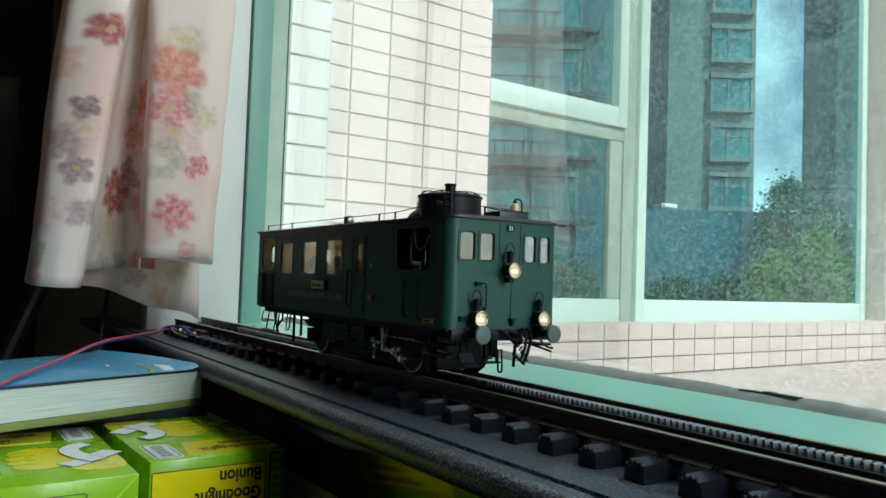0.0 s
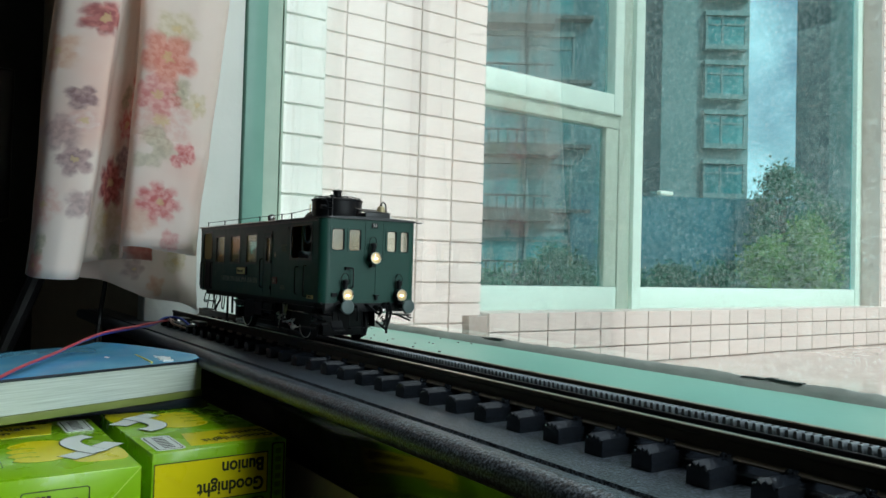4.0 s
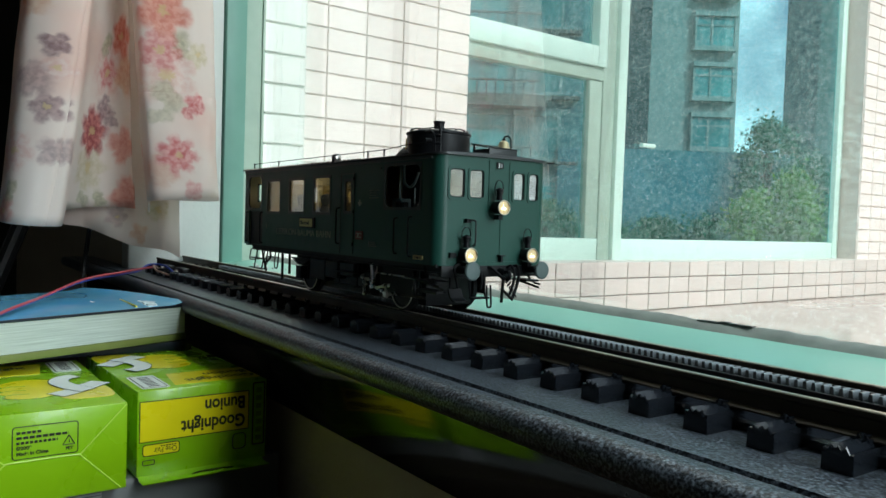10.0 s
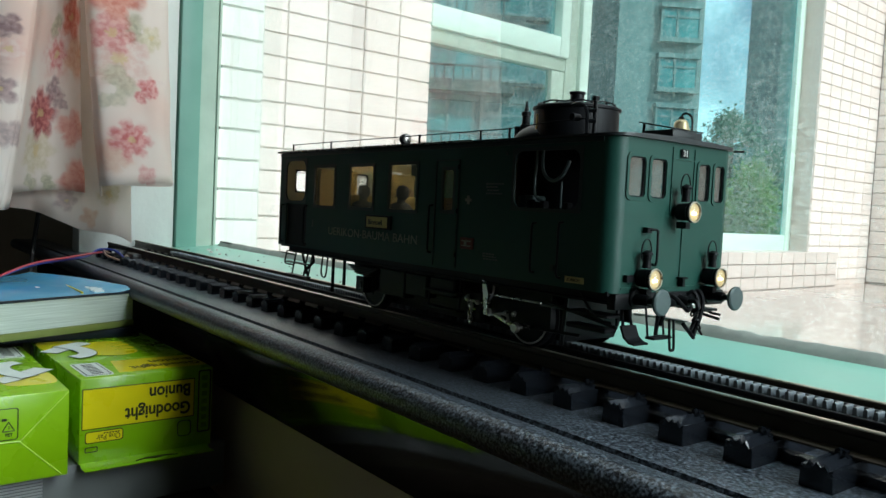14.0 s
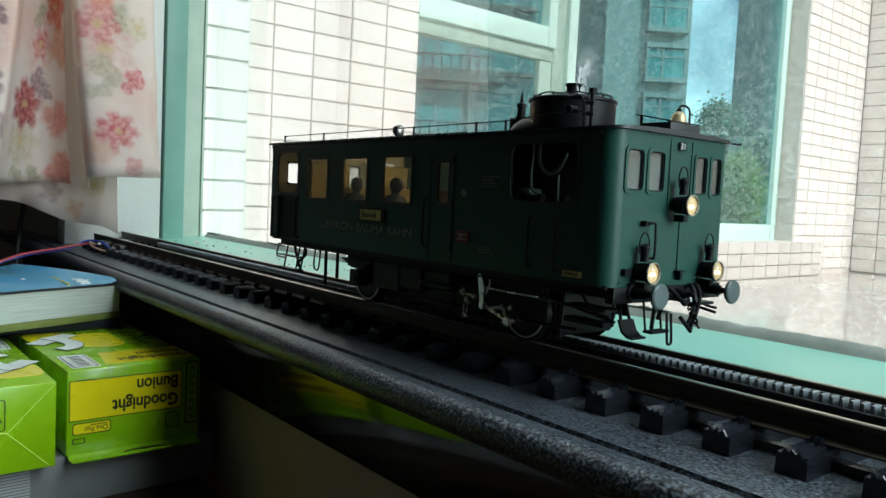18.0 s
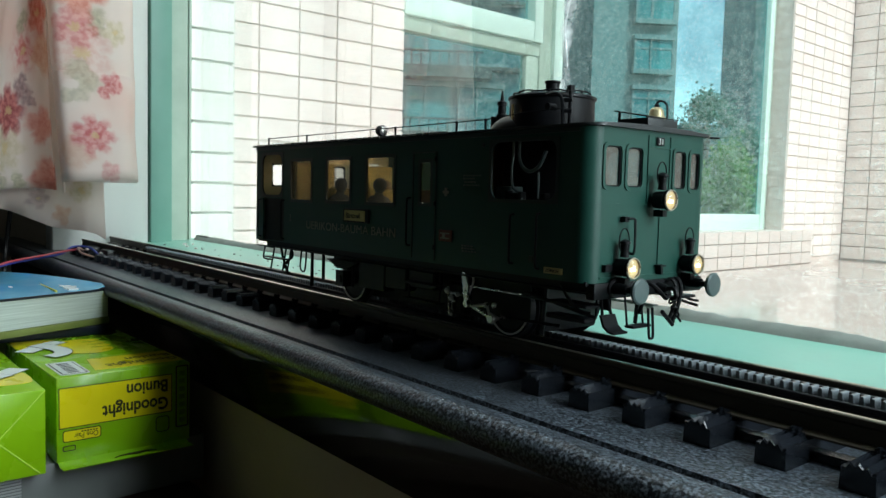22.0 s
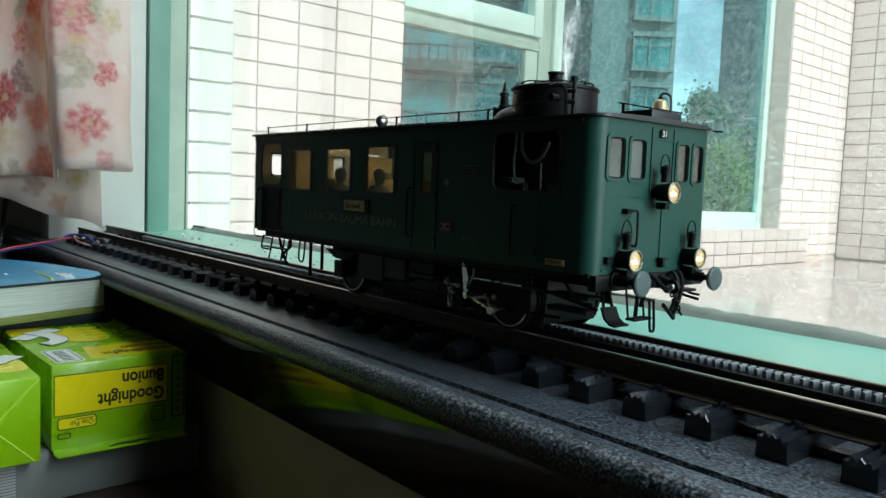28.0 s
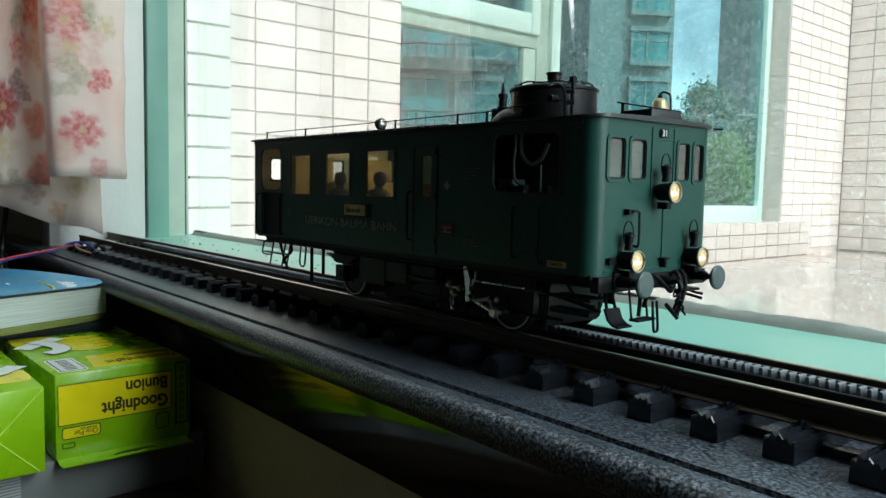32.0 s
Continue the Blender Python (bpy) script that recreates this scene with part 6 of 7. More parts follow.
s_m1.operation, s_m2.operation = "MULTIPLY", "MULTIPLY"
l.new(fades[0], s_m1.inputs[0])
l.new(fades[1], s_m1.inputs[1])
l.new(s_m1.outputs["Value"], s_m2.inputs[0])
l.new(s_ra.outputs["Result"], s_m2.inputs[1])
l.new(s_m2.outputs["Value"], s_mix.inputs["Fac"])
l.new(s_clear.outputs["BSDF"], s_mix.inputs[1])
l.new(s_both.outputs["Shader"], s_mix.inputs[2])
l.new(s_mix.outputs["Shader"], s_out.inputs["Surface"])
WISPS = []
for k in range(6):
    rnd = random.Random(60 + k)
    bm = bmesh.new()
    uv = bm.loops.layers.uv.new("UVMap")
    for sheet in range(2):
        a0, rows = rnd.uniform(0, 3.1) + sheet * 1.3, []
        for i in range(19):
            f = i / 18
            w = 0.0015 + 0.0065 * f ** 1.3
            cx, cy = DX + 0.004 * f * math.sin(4 * f + a0), 0.004 * f * math.cos(5 * f + a0)
            d = (math.cos(a0 + 1.6 * f), math.sin(a0 + 1.6 * f))
            rows.append([bm.verts.new((cx + d[0] * w * e, cy + d[1] * w * e, 0.046 + 0.052 * f)) for e in (-1, -0.5, 0, 0.5, 1)])
        for i, (ra_, rb_) in enumerate(zip(rows, rows[1:])):
            for j in range(4):
                face = bm.faces.new((ra_[j], ra_[j + 1], rb_[j + 1], rb_[j]))
                for lp, q in zip(face.loops, ((j, i), (j + 1, i), (j + 1, i + 1), (j, i + 1))):
                    lp[uv].uv = (q[0] / 4, q[1] / 18)
    w = part("steam_wisp", bm, steam, car, "faint white wisp of steam", smooth=60)
    w.visible_shadow = False
    WISPS.append(w)

# ------------------------------------------------------------------ boxes, books and the table under the window
solid("side_table", box(-1.25, -0.30, -0.75, -0.016, -0.19, -0.147, 0.003), M["table"], "dark wooden table top under the window board", "table")
ct = thing("flat_carton", "flat dark grey carton under the green boxes", "box", m=pose(-0.3545, -0.30, -0.1465, 0, 0, 3.0))
part("carton_body", box(-0.27, 0.0, -0.15, 0.294, 0.0, 0.0375, 0.0015), M["carton"], ct)
bm = bmesh.new()
for k in range(16):
    add_box(bm, 0.0001, 0.0006, 0.128, 0.158, 0.001 + k * 0.0022, 0.0023 + k * 0.0022)
part("striped_panel", bm, M["foil_grey"], ct, "grey striped print", smooth=None)["kind"] = "stuff"
part("pale_panel", box(-0.20, -0.004, 0.130, 0.156, 0.0376, 0.0379), M["print_white"], ct, "white printed band", smooth=None)

FRONT = Matrix(((0, 0, 1, 0), (1, 0, 0, 0), (0, 1, 0, 0), (0, 0, 0, 1)))      # reads along +y, faces +x
TOPF = Matrix(((0, -1, 0, 0), (1, 0, 0, 0), (0, 0, 1, 0), (0, 0, 0, 1)))      # reads along +y, faces up


def flat(poly, z, h=0.00025):
    bm = bmesh.new()
    prism(bm, poly, "z", z, z + h)
    return bm


def curve2(pts, n=4):
    """A smooth closed outline through the points."""
    k, out = len(pts), []
    for i in range(k):
        a, b, c, d = (Vector((*pts[(i + j) % k], 0)) for j in (-1, 0, 1, 2))
        for s in range(n):
            t = s / n
            p = 0.5 * (2 * b + (c - a) * t + (2 * a - 5 * b + 4 * c - d) * t * t + (3 * b - a - 3 * c + d) * t ** 3)
            out.append((p.x, p.y))
    return out


def remedy_box(m, w, l, h, front):
    """A glossy lime carton with yellow panels, printed words upside down and a drawing of a bandaged foot."""
    b = thing("carton_box", "glossy lime green carton with yellow print" + (" and a loose flap" if front == "words" else " and a glued end"), "box", "green cartons on the table", m=m)
    part("carton", box(-l, 0, 0, w, 0, h, 0.0009, 2), M["lime"], b)
    z = h + 0.00005
    # top print; the box beside it lies the other way round
    way = Matrix() if front == "words" else Matrix.Translation((-l, w, 0)) @ Matrix.Rotation(math.pi, 4, "Z")
    part("top_panel", flat([(-0.052, w * 0.36), (-0.052, w * 0.99), (-0.010, w * 0.99), (-0.010, w * 0.30)], z), M["lemon"], b, "yellow printed panel", smooth=None, m=way)
    turn = Matrix(((-1, 0, 0, 0), (0, -1, 0, 0), (0, 0, 1, 0), (0, 0, 0, 1)))
    lettering("Goodnight", 0.0132, M["ink"], b, way @ Matrix.Translation((-0.026, w * 0.975, z + 0.0003)) @ TOPF @ turn, "printed_word", 0.00008, 0.95, bold=0.00035)
    lettering("Bunion", 0.0132, M["ink"], b, way @ Matrix.Translation((-0.0415, w * 0.975, z + 0.0003)) @ TOPF @ turn, "printed_word", 0.00008, 0.95, bold=0.00035)
    lab = part("brand_strip", flat(round_rect(-0.052, -0.006, w * 0.05, w * 0.26, 0.003), z), M["print_white"], b, "white strip with dark marks", smooth=None, m=way)
    bm = bmesh.new()
    prism(bm, round_rect(-0.0505, -0.0075, w * 0.065, w * 0.245, 0.0025), "z", z + 0.00025, z + 0.0003)
    part("strip_rim", bm, M["ink"], lab, smooth=None)
    bm = bmesh.new()
    prism(bm, round_rect(-0.0495, -0.0085, w * 0.075, w * 0.235, 0.002), "z", z + 0.0003, z + 0.00045)
    inner = part("strip_face", bm, M["print_white"], lab, smooth=None)
    bm = bmesh.new()
    for k in range(7):
        prism(bm, [(-0.0450 + k * 0.0052, w * 0.115), (-0.0428 + k * 0.0052, w * 0.115), (-0.0428 + k * 0.0052, w * 0.195), (-0.0450 + k * 0.0052, w * 0.195)], "z", z + 0.00045, z + 0.0006)
    part("strip_marks", bm, M["ink"], lab, smooth=None)["kind"] = "stuff"
    # drawing: a foot in yellow with a white bandage
    arm = curve2([(-0.118, 0.02 * w), (-0.150, 0.02 * w), (-0.154, 0.16 * w), (-0.150, 0.32 * w), (-0.136, 0.36 * w), (-0.124, 0.28 * w), (-0.120, 0.14 * w)])
    fist = curve2([(-0.084, 0.30 * w), (-0.076, 0.40 * w), (-0.073, 0.52 * w), (-0.079, 0.64 * w), (-0.088, 0.69 * w), (-0.096, 0.665 * w), (-0.102, 0.71 * w), (-0.110, 0.675 * w), (-0.116, 0.71 * w), (-0.123, 0.67 * w), (-0.130, 0.69 * w), (-0.137, 0.60 * w), (-0.138, 0.46 * w), (-0.130, 0.35 * w), (-0.115, 0.28 * w), (-0.098, 0.27 * w)])
    dr = part("drawing", flat([(-0.106 + (x + 0.106) * 1.035, 0.48 * w + (y - 0.48 * w) * 1.035) for x, y in fist], z, 0.00018), M["lime_dark"], b, "printed drawing of a bandaged foot", smooth=None, m=way)
    part("drawing_fill", flat(arm, z + 0.00005, 0.00018), M["lemon"], dr, smooth=None)
    part("drawing_fill", flat(fist, z + 0.0002, 0.00018), M["lemon"], dr, smooth=None)
    bm = bmesh.new()
    for k, (x, y) in enumerate(((-0.096, 0.665), (-0.110, 0.675), (-0.123, 0.67))):
        tube(bm, [(x, y * w, z + 0.0004), (x + 0.001, (y - 0.07) * w, z + 0.0004), (x - 0.001, (y - 0.14) * w, z + 0.0004)], 0.0003, 4)
    part("drawing_lines", bm, M["lime_dark"], dr, smooth=None)
    for lift, line, wide in ((0.0, [(-0.104, 0.02), (-0.116, 0.14), (-0.128, 0.26), (-0.136, 0.38)], 0.0078), (0.0004, [(-0.130, 0.16), (-0.117, 0.235), (-0.102, 0.285), (-0.090, 0.29), (-0.080, 0.24), (-0.075, 0.15)], 0.0066)):
        pts = curve_pts([(x, y * w, 0) for x, y in line], 5)
        for grow, zz, key in ((0.0008, 0.0004, "ink"), (0.0, 0.00055, "print_white")):
            sides = [], []
            for i, p in enumerate(pts):
                d = (pts[min(i + 1, len(pts) - 1)] - pts[max(i - 1, 0)]).normalized()
                e = Vector((-d.y, d.x, 0)) * (wide + grow)
                p = p + d * (grow if i == len(pts) - 1 else -grow if i == 0 else 0)
                sides[0].append((p.x + e.x, p.y + e.y))
                sides[1].append((p.x - e.x, p.y - e.y))
            part("bandage_rim" if grow else "bandage_print", flat(sides[0] + sides[1][::-1], z + zz + lift, 0.0001), M[key], dr, "" if grow else "white bandage print", smooth=None)
    bm = bmesh.new()
    for u0, u1, x0, x1 in ((0.74, 0.86, -0.100, -0.070), (0.88, 0.985, -0.104, -0.074), (0.76, 0.95, -0.145, -0.118)):
        ring_frame(bm, "z", round_rect(x0, x1, u0 * w, u1 * w, 0.003), round_rect(x0 + 0.0006, x1 - 0.0006, u0 * w + 0.0006, u1 * w - 0.0006, 0.0025), z, z + 0.0003)
    part("outline_print", bm, M["lime_dark"], b, "thin dark green outlines", smooth=None, m=way)["kind"] = "stuff"
    if front == "words":
        part("front_panel", box(0.0001, 0.0004, w * 0.02, w * 0.845, h * 0.41, h * 0.87), M["lemon"], b, "yellow printed panel", smooth=None)
        lettering("Goodnight", 0.0132, M["ink"], b, Matrix.Translation((0.0005, w * 0.82, h * 0.595)) @ FRONT @ turn, "printed_word", 0.00008, 0.86, bold=0.00035)
        lettering("Bunion", 0.0132, M["ink"], b, Matrix.Translation((0.0005, w * 0.82, h * 0.815)) @ FRONT @ turn, "printed_word", 0.00008, 0.86, bold=0.00035)
        bm = bmesh.new()
        ring_frame(bm, "x", round_rect(w * 0.04, w * 0.31, h * 0.235, h * 0.375, 0.002), round_rect(w * 0.046, w * 0.304, h * 0.245, h * 0.365, 0.0016), 0.0001, 0.0004)
        ring_frame(bm, "x", round_rect(w * 0.72, w * 0.83, h * 0.16, h * 0.36, 0.003), round_rect(w * 0.727, w * 0.823, h * 0.17, h * 0.35, 0.0025), 0.0001, 0.0004)
        ring_frame(bm, "x", round_rect(w * 0.04, w * 0.13, h * 0.13, h * 0.195, 0.001), round_rect(w * 0.047, w * 0.123, h * 0.14, h * 0.185, 0.0007), 0.0001, 0.0004)
        ring_frame(bm, "x", round_rect(w * 0.88, w * 0.985, h * 0.18, h * 0.97, 0.0015), round_rect(w * 0.89, w * 0.975, h * 0.195, h * 0.955, 0.001), 0.0001, 0.0004)
        ring_frame(bm, "x", [(w * 0.015, h * 0.40), (w * 0.85, h * 0.40), (w * 0.85, h * 0.88), (w * 0.015, h * 0.88)], [(w * 0.021, h * 0.41), (w * 0.844, h * 0.41), (w * 0.844, h * 0.87), (w * 0.021, h * 0.87)], 0.0001, 0.00045)
        for k in range(6):
            add_box(bm, 0.0001, 0.00045, w * (0.17 + k * 0.02), w * (0.183 + k * 0.02), h * 0.333, h * 0.348)
        part("print_frames", bm, M["ink"], b, "thin dark printed frames", smooth=None)["kind"] = "stuff"
        bm = bmesh.new()
        for k in range(7):
            add_box(bm, 0.0001, 0.0004, w * 0.91, w * 0.955, h * (0.24 + k * 0.10), h * (0.30 + k * 0.10))
        part("print_column", bm, M["lime_dark"], b, "column of dull marks", smooth=None)["kind"] = "stuff"
        part("pair_panel", box(0.0001, 0.0003, w * 0.046, w * 0.304, h * 0.245, h * 0.365), M["lemon"], b, smooth=None)
        lettering("One Pair", 0.0058, M["ink"], b, Matrix.Translation((0.0004, w * 0.29, h * 0.325)) @ FRONT @ turn, "printed_word", 0.00006, 0.8)
        # the loose flap that sticks out below
        bm = bmesh.new()
        prism(bm, [(0.0, 0.0), (0.004, -0.0022), (0.014, -0.0012), (0.014, -0.0006), (0.004, -0.0012), (0.0, 0.0009)], "y", w * 0.01, w * 0.97)
        fl = part("bottom_flap", bm, M["lime"], b, "loose bent bottom flap", smooth=50)
        bm = bmesh.new()
        prism(bm, curve2([(0.0085, w * 0.38), (0.0065, w * 0.46), (0.0085, w * 0.55), (0.0065, w * 0.62), (0.0085, w * 0.70), (0.0050, w * 0.62), (0.0050, w * 0.46)]), "z", -0.0011, -0.0003)
        part("flap_slot", bm, M["ink"], fl, smooth=None)
    else:
        bm = bmesh.new()
        ring_frame(bm, "x", round_rect(w * 0.30, w * 0.69, h * 0.50, h * 0.86, 0.002), round_rect(w * 0.306, w * 0.684, h * 0.509, h * 0.851, 0.0016), 0.0001, 0.0004)
        part("print_frame", bm, M["ink"], b, "dark rounded frame", smooth=None)
        bm = bmesh.new()
        for zz, a, c, gap in ((0.775, 0.325, 0.475, 0.022), (0.72, 0.325, 0.63, 0.03), (0.665, 0.325, 0.565, 0.018)):
            y = a
            while y < c:
                add_box(bm, 0.0001, 0.0004, w * y, w * min(c, y + gap), h * zz, h * (zz + 0.028))
                y += gap + 0.008
        part("print_lines", bm, M["ink"], b, "rows of small dark print", smooth=None)["kind"] = "stuff"
        lettering("©2009", 0.0032, M["ink"], b, Matrix.Translation((0.0003, w * 0.325, h * 0.605)) @ FRONT, "printed_word", 0.00006, 1.0, bold=0.0001)
        lettering("Made in China", 0.0032, M["ink"], b, Matrix.Translation((0.0003, w * 0.325, h * 0.545)) @ FRONT, "printed_word", 0.00006, 1.0, bold=0.0001)
        lettering("PET", 0.0028, M["ink"], b, Matrix.Translation((0.0003, w * 0.613, h * 0.545)) @ FRONT, "printed_word", 0.00006, 1.0, bold=0.0001)
        lettering("1", 0.0032, M["ink"], b, Matrix.Translation((0.0003, w * 0.6265, h * 0.625)) @ FRONT, "printed_word", 0.00006, 1.0, bold=0.0001)
        bm = bmesh.new()
        tri = [(w * 0.632 + 0.0042 * math.cos(radians(90 + 120 * k)), h * 0.638 + 0.0042 * math.sin(radians(90 + 120 * k))) for k in range(3)]
        for k in range(3):
            rod(bm, (0.0003, *tri[k]), (0.0003, *tri[(k + 1) % 3]), 0.00035, seg=5)
        part("recycling_mark", bm, M["ink"], b, "dark triangular recycling mark")
        # the glued end: a flap edge and slanting creases to the corners
        bm = bmesh.new()
        tube(bm, curve_pts([(0.0003, w * 0.26, h * 0.455), (0.0004, w * 0.30, h * 0.475), (0.0004, w * 0.66, h * 0.475), (0.0004, w * 0.70, h * 0.46)], 5), 0.0005, 6)
        part("flap_edge", bm, M["lime_pale"], b, "pale worn flap edge")
        for y0, y1, z1 in ((0.70, 0.995, 0.985), (0.70, 0.96, 0.02), (0.26, 0.02, 0.80), (0.26, 0.03, 0.06)):
            bm = bmesh.new()
            rod(bm, (0.0001, w * y0, h * 0.465), (0.0001, w * y1, h * z1), 0.00045, seg=5)
            part("crease", bm, M["lime_pale"], b, "pale folded crease")
    return b


remedy_box(pose(-0.3590, -0.1200, -0.1085, 0, 0, 2.0), 0.0985, 0.192, 0.0625, "words")
remedy_box(pose(-0.3420, -0.2300, -0.1085, 0, 0, 1.0), 0.1000, 0.178, 0.0595, "end")

# books lying across the boxes
solid("closed_book", box(-0.72, -0.515, -0.40, -0.040, -0.0460, -0.0375, 0.001), M["book_navy"], "thin dark book lying on the green boxes", "book")
bk = thing("thick_book", "thick paperback with a glossy blue cover lying flat", "book", m=pose(-0.524, -0.039, -0.0372, 0, 0, 22))
BW, BL, BT = 0.17, 0.36, 0.0330
bm = bmesh.new()
rows = []
for i in range(25):
    y = -BL * i / 24
    lift = 0.0
    row = []
    for k in range(13):
        x = -BW * k / 12
        z = BT - 0.0015 + 0.0018 * math.sin(math.pi * k / 12) - 0.0030 * (1 - min(1, (k / 12) * 4)) ** 2 * 0 + 0.0008 * math.sin(i * 0.5)
        row.append(bm.verts.new((x, y, z)))
    rows.append(row)
low = []
for i in range(25):
    low.append([bm.verts.new((-BW * k / 12, -BL * i / 24, 0.0065)) for k in (0, 12)])
for a, b in zip(rows, rows[1:]):
    for k in range(12):
        bm.faces.new((a[k], a[k + 1], b[k + 1], b[k]))
for i in range(24):
    bm.faces.new((rows[i][0], rows[i + 1][0], low[i + 1][0], low[i][0]))
    bm.faces.new((rows[i][12], low[i][1], low[i + 1][1], rows[i + 1][12]))
for i in (0, 24):
    bm.faces.new(rows[i] + [low[i][1], low[i][0]])
bm.faces.new([low[i][0] for i in range(25)] + [low[i][1] for i in range(24, -1, -1)])
part("page_block", bm, M["book_pages"], bk, "pale page block", smooth=40)
bm = bmesh.new()
rows = []
for i in range(25):
    y = 0.002 - (BL + 0.002) * i / 24
    r0, r1 = [], []
    for k in range(13):
        x = 0.001 - (BW + 0.001) * k / 12
        curl = 0.0040 * max(0, 1 - i / 2.2) ** 2
        z = BT - 0.0010 + 0.0018 * math.sin(math.pi * k / 12) + 0.0008 * math.sin(i * 0.5) + curl
        r0.append(bm.verts.new((x, y, z)))
        r1.append(bm.verts.new((x, y, z + 0.0005)))
    rows.append((r0, r1))
for (a0, a1), (b0, b1) in zip(rows, rows[1:]):
    for k in range(12):
        bm.faces.new((a1[k], a1[k + 1], b1[k + 1], b1[k]))
        bm.faces.new((a0[k], b0[k], b0[k + 1], a0[k + 1]))
    bm.faces.new((a0[0], a1[0], b1[0], b0[0]))
    bm.faces.new((a0[12], b0[12], b1[12], a1[12]))
for a0, a1 in (rows[0], rows[-1]):
    for k in range(12):
        bm.faces.new((a0[k], a0[k + 1], a1[k + 1], a1[k]))
cov = part("cover", bm, M["book_cover"], bk, "glossy blue cover", smooth=50)
part("back_cover", box(-BW, 0.001, -BL, 0.001, 0.0, 0.0062, 0.0008), M["olive"], bk, "dull green lower book edge")
bm = bmesh.new()
rod(bm, (0.001, 0.001, BT - 0.0006), (0.001, -BL, BT - 0.0006), 0.0011, seg=6)
part("cover_edge", bm, M["book_navy"], bk, "dark worn cover edge")
SLANT = pose(-0.0486, -0.0320, BT, 0, 0, -20.8)
part("cover_line", box(-0.045, 0.045, -0.0008, 0.0008, -0.0010, 0.0019), M["lemon"], cov, "yellow-green printed line", smooth=None, m=SLANT)
bm = bmesh.new()
for k in range(9):
    add_box(bm, -0.030 + k * 0.0078, -0.0252 + k * 0.0078, 0.0120 - 0.001 * (k % 2), 0.0205 + 0.0025 * (k % 3 == 0), -0.0010, 0.0019)
for k in range(6):
    add_box(bm, -0.030 + k * 0.0060, -0.0262 + k * 0.0060, -0.0290, -0.0262, -0.0010, 0.0019)
for k in range(8):
    add_box(bm, -0.035 + k * 0.0085, -0.030 + k * 0.0085, -0.150, -0.143, -0.0010, 0.0019)
part("cover_print", bm, M["print_white"], cov, "white printed title marks", smooth=None, m=SLANT)["kind"] = "stuff"

# ------------------------------------------------------------------ curtain
cur = bpy.data.materials.new("floral_cotton")
cur.use_nodes = True
n, l = links_of(cur)
b = n["Principled BSDF"]
b.inputs["Roughness"].default_value = 0.9
b.inputs["Specular IOR Level"].default_value = 0.1
tc = n.new("ShaderNodeTexCoord")


def math_node(op, a, c=None):
    m = n.new("ShaderNodeMath")
    m.operation = op
    for i, v in enumerate((a, c)):
        if v is None:
            continue
        if isinstance(v, (int, float)):
            m.inputs[i].default_value = v
        else:
            l.new(v, m.inputs[i])
    return m.outputs["Value"]


def layer(base, colour, fac):
    m = n.new("ShaderNodeMix")
    m.data_type = "RGBA"
    l.new(fac, m.inputs["Factor"])
    l.new(base, m.inputs["A"])
    if isinstance(colour, tuple):
        m.inputs["B"].default_value = (*colour, 1)
    else:
        l.new(colour, m.inputs["B"])
    return m.outputs["Result"]


def step(value, lo, hi):
    m = n.new("ShaderNodeMapRange")
    m.interpolation_type = "SMOOTHSTEP"
    m.inputs["From Min"].default_value, m.inputs["From Max"].default_value = lo, hi
    l.new(value, m.inputs["Value"])
    return m.outputs["Result"]


warp = n.new("ShaderNodeTexNoise")
warp.inputs["Scale"].default_value, warp.inputs["Detail"].default_value = 95.0, 3
l.new(tc.outputs["UV"], warp.inputs["Vector"])
bent = n.new("ShaderNodeVectorMath")
bent.operation = "MULTIPLY_ADD"
bent.inputs[1].default_value = (0.013, 0.013, 0)
l.new(warp.outputs["Color"], bent.inputs[0])
l.new(tc.outputs["UV"], bent.inputs[2])
brush = n.new("ShaderNodeTexNoise")
brush.inputs["Scale"].default_value, brush.inputs["Detail"].default_value = 150.0, 4
l.new(tc.outputs["UV"], brush.inputs["Vector"])
dabs = step(brush.outputs["Fac"], 0.36, 0.62)


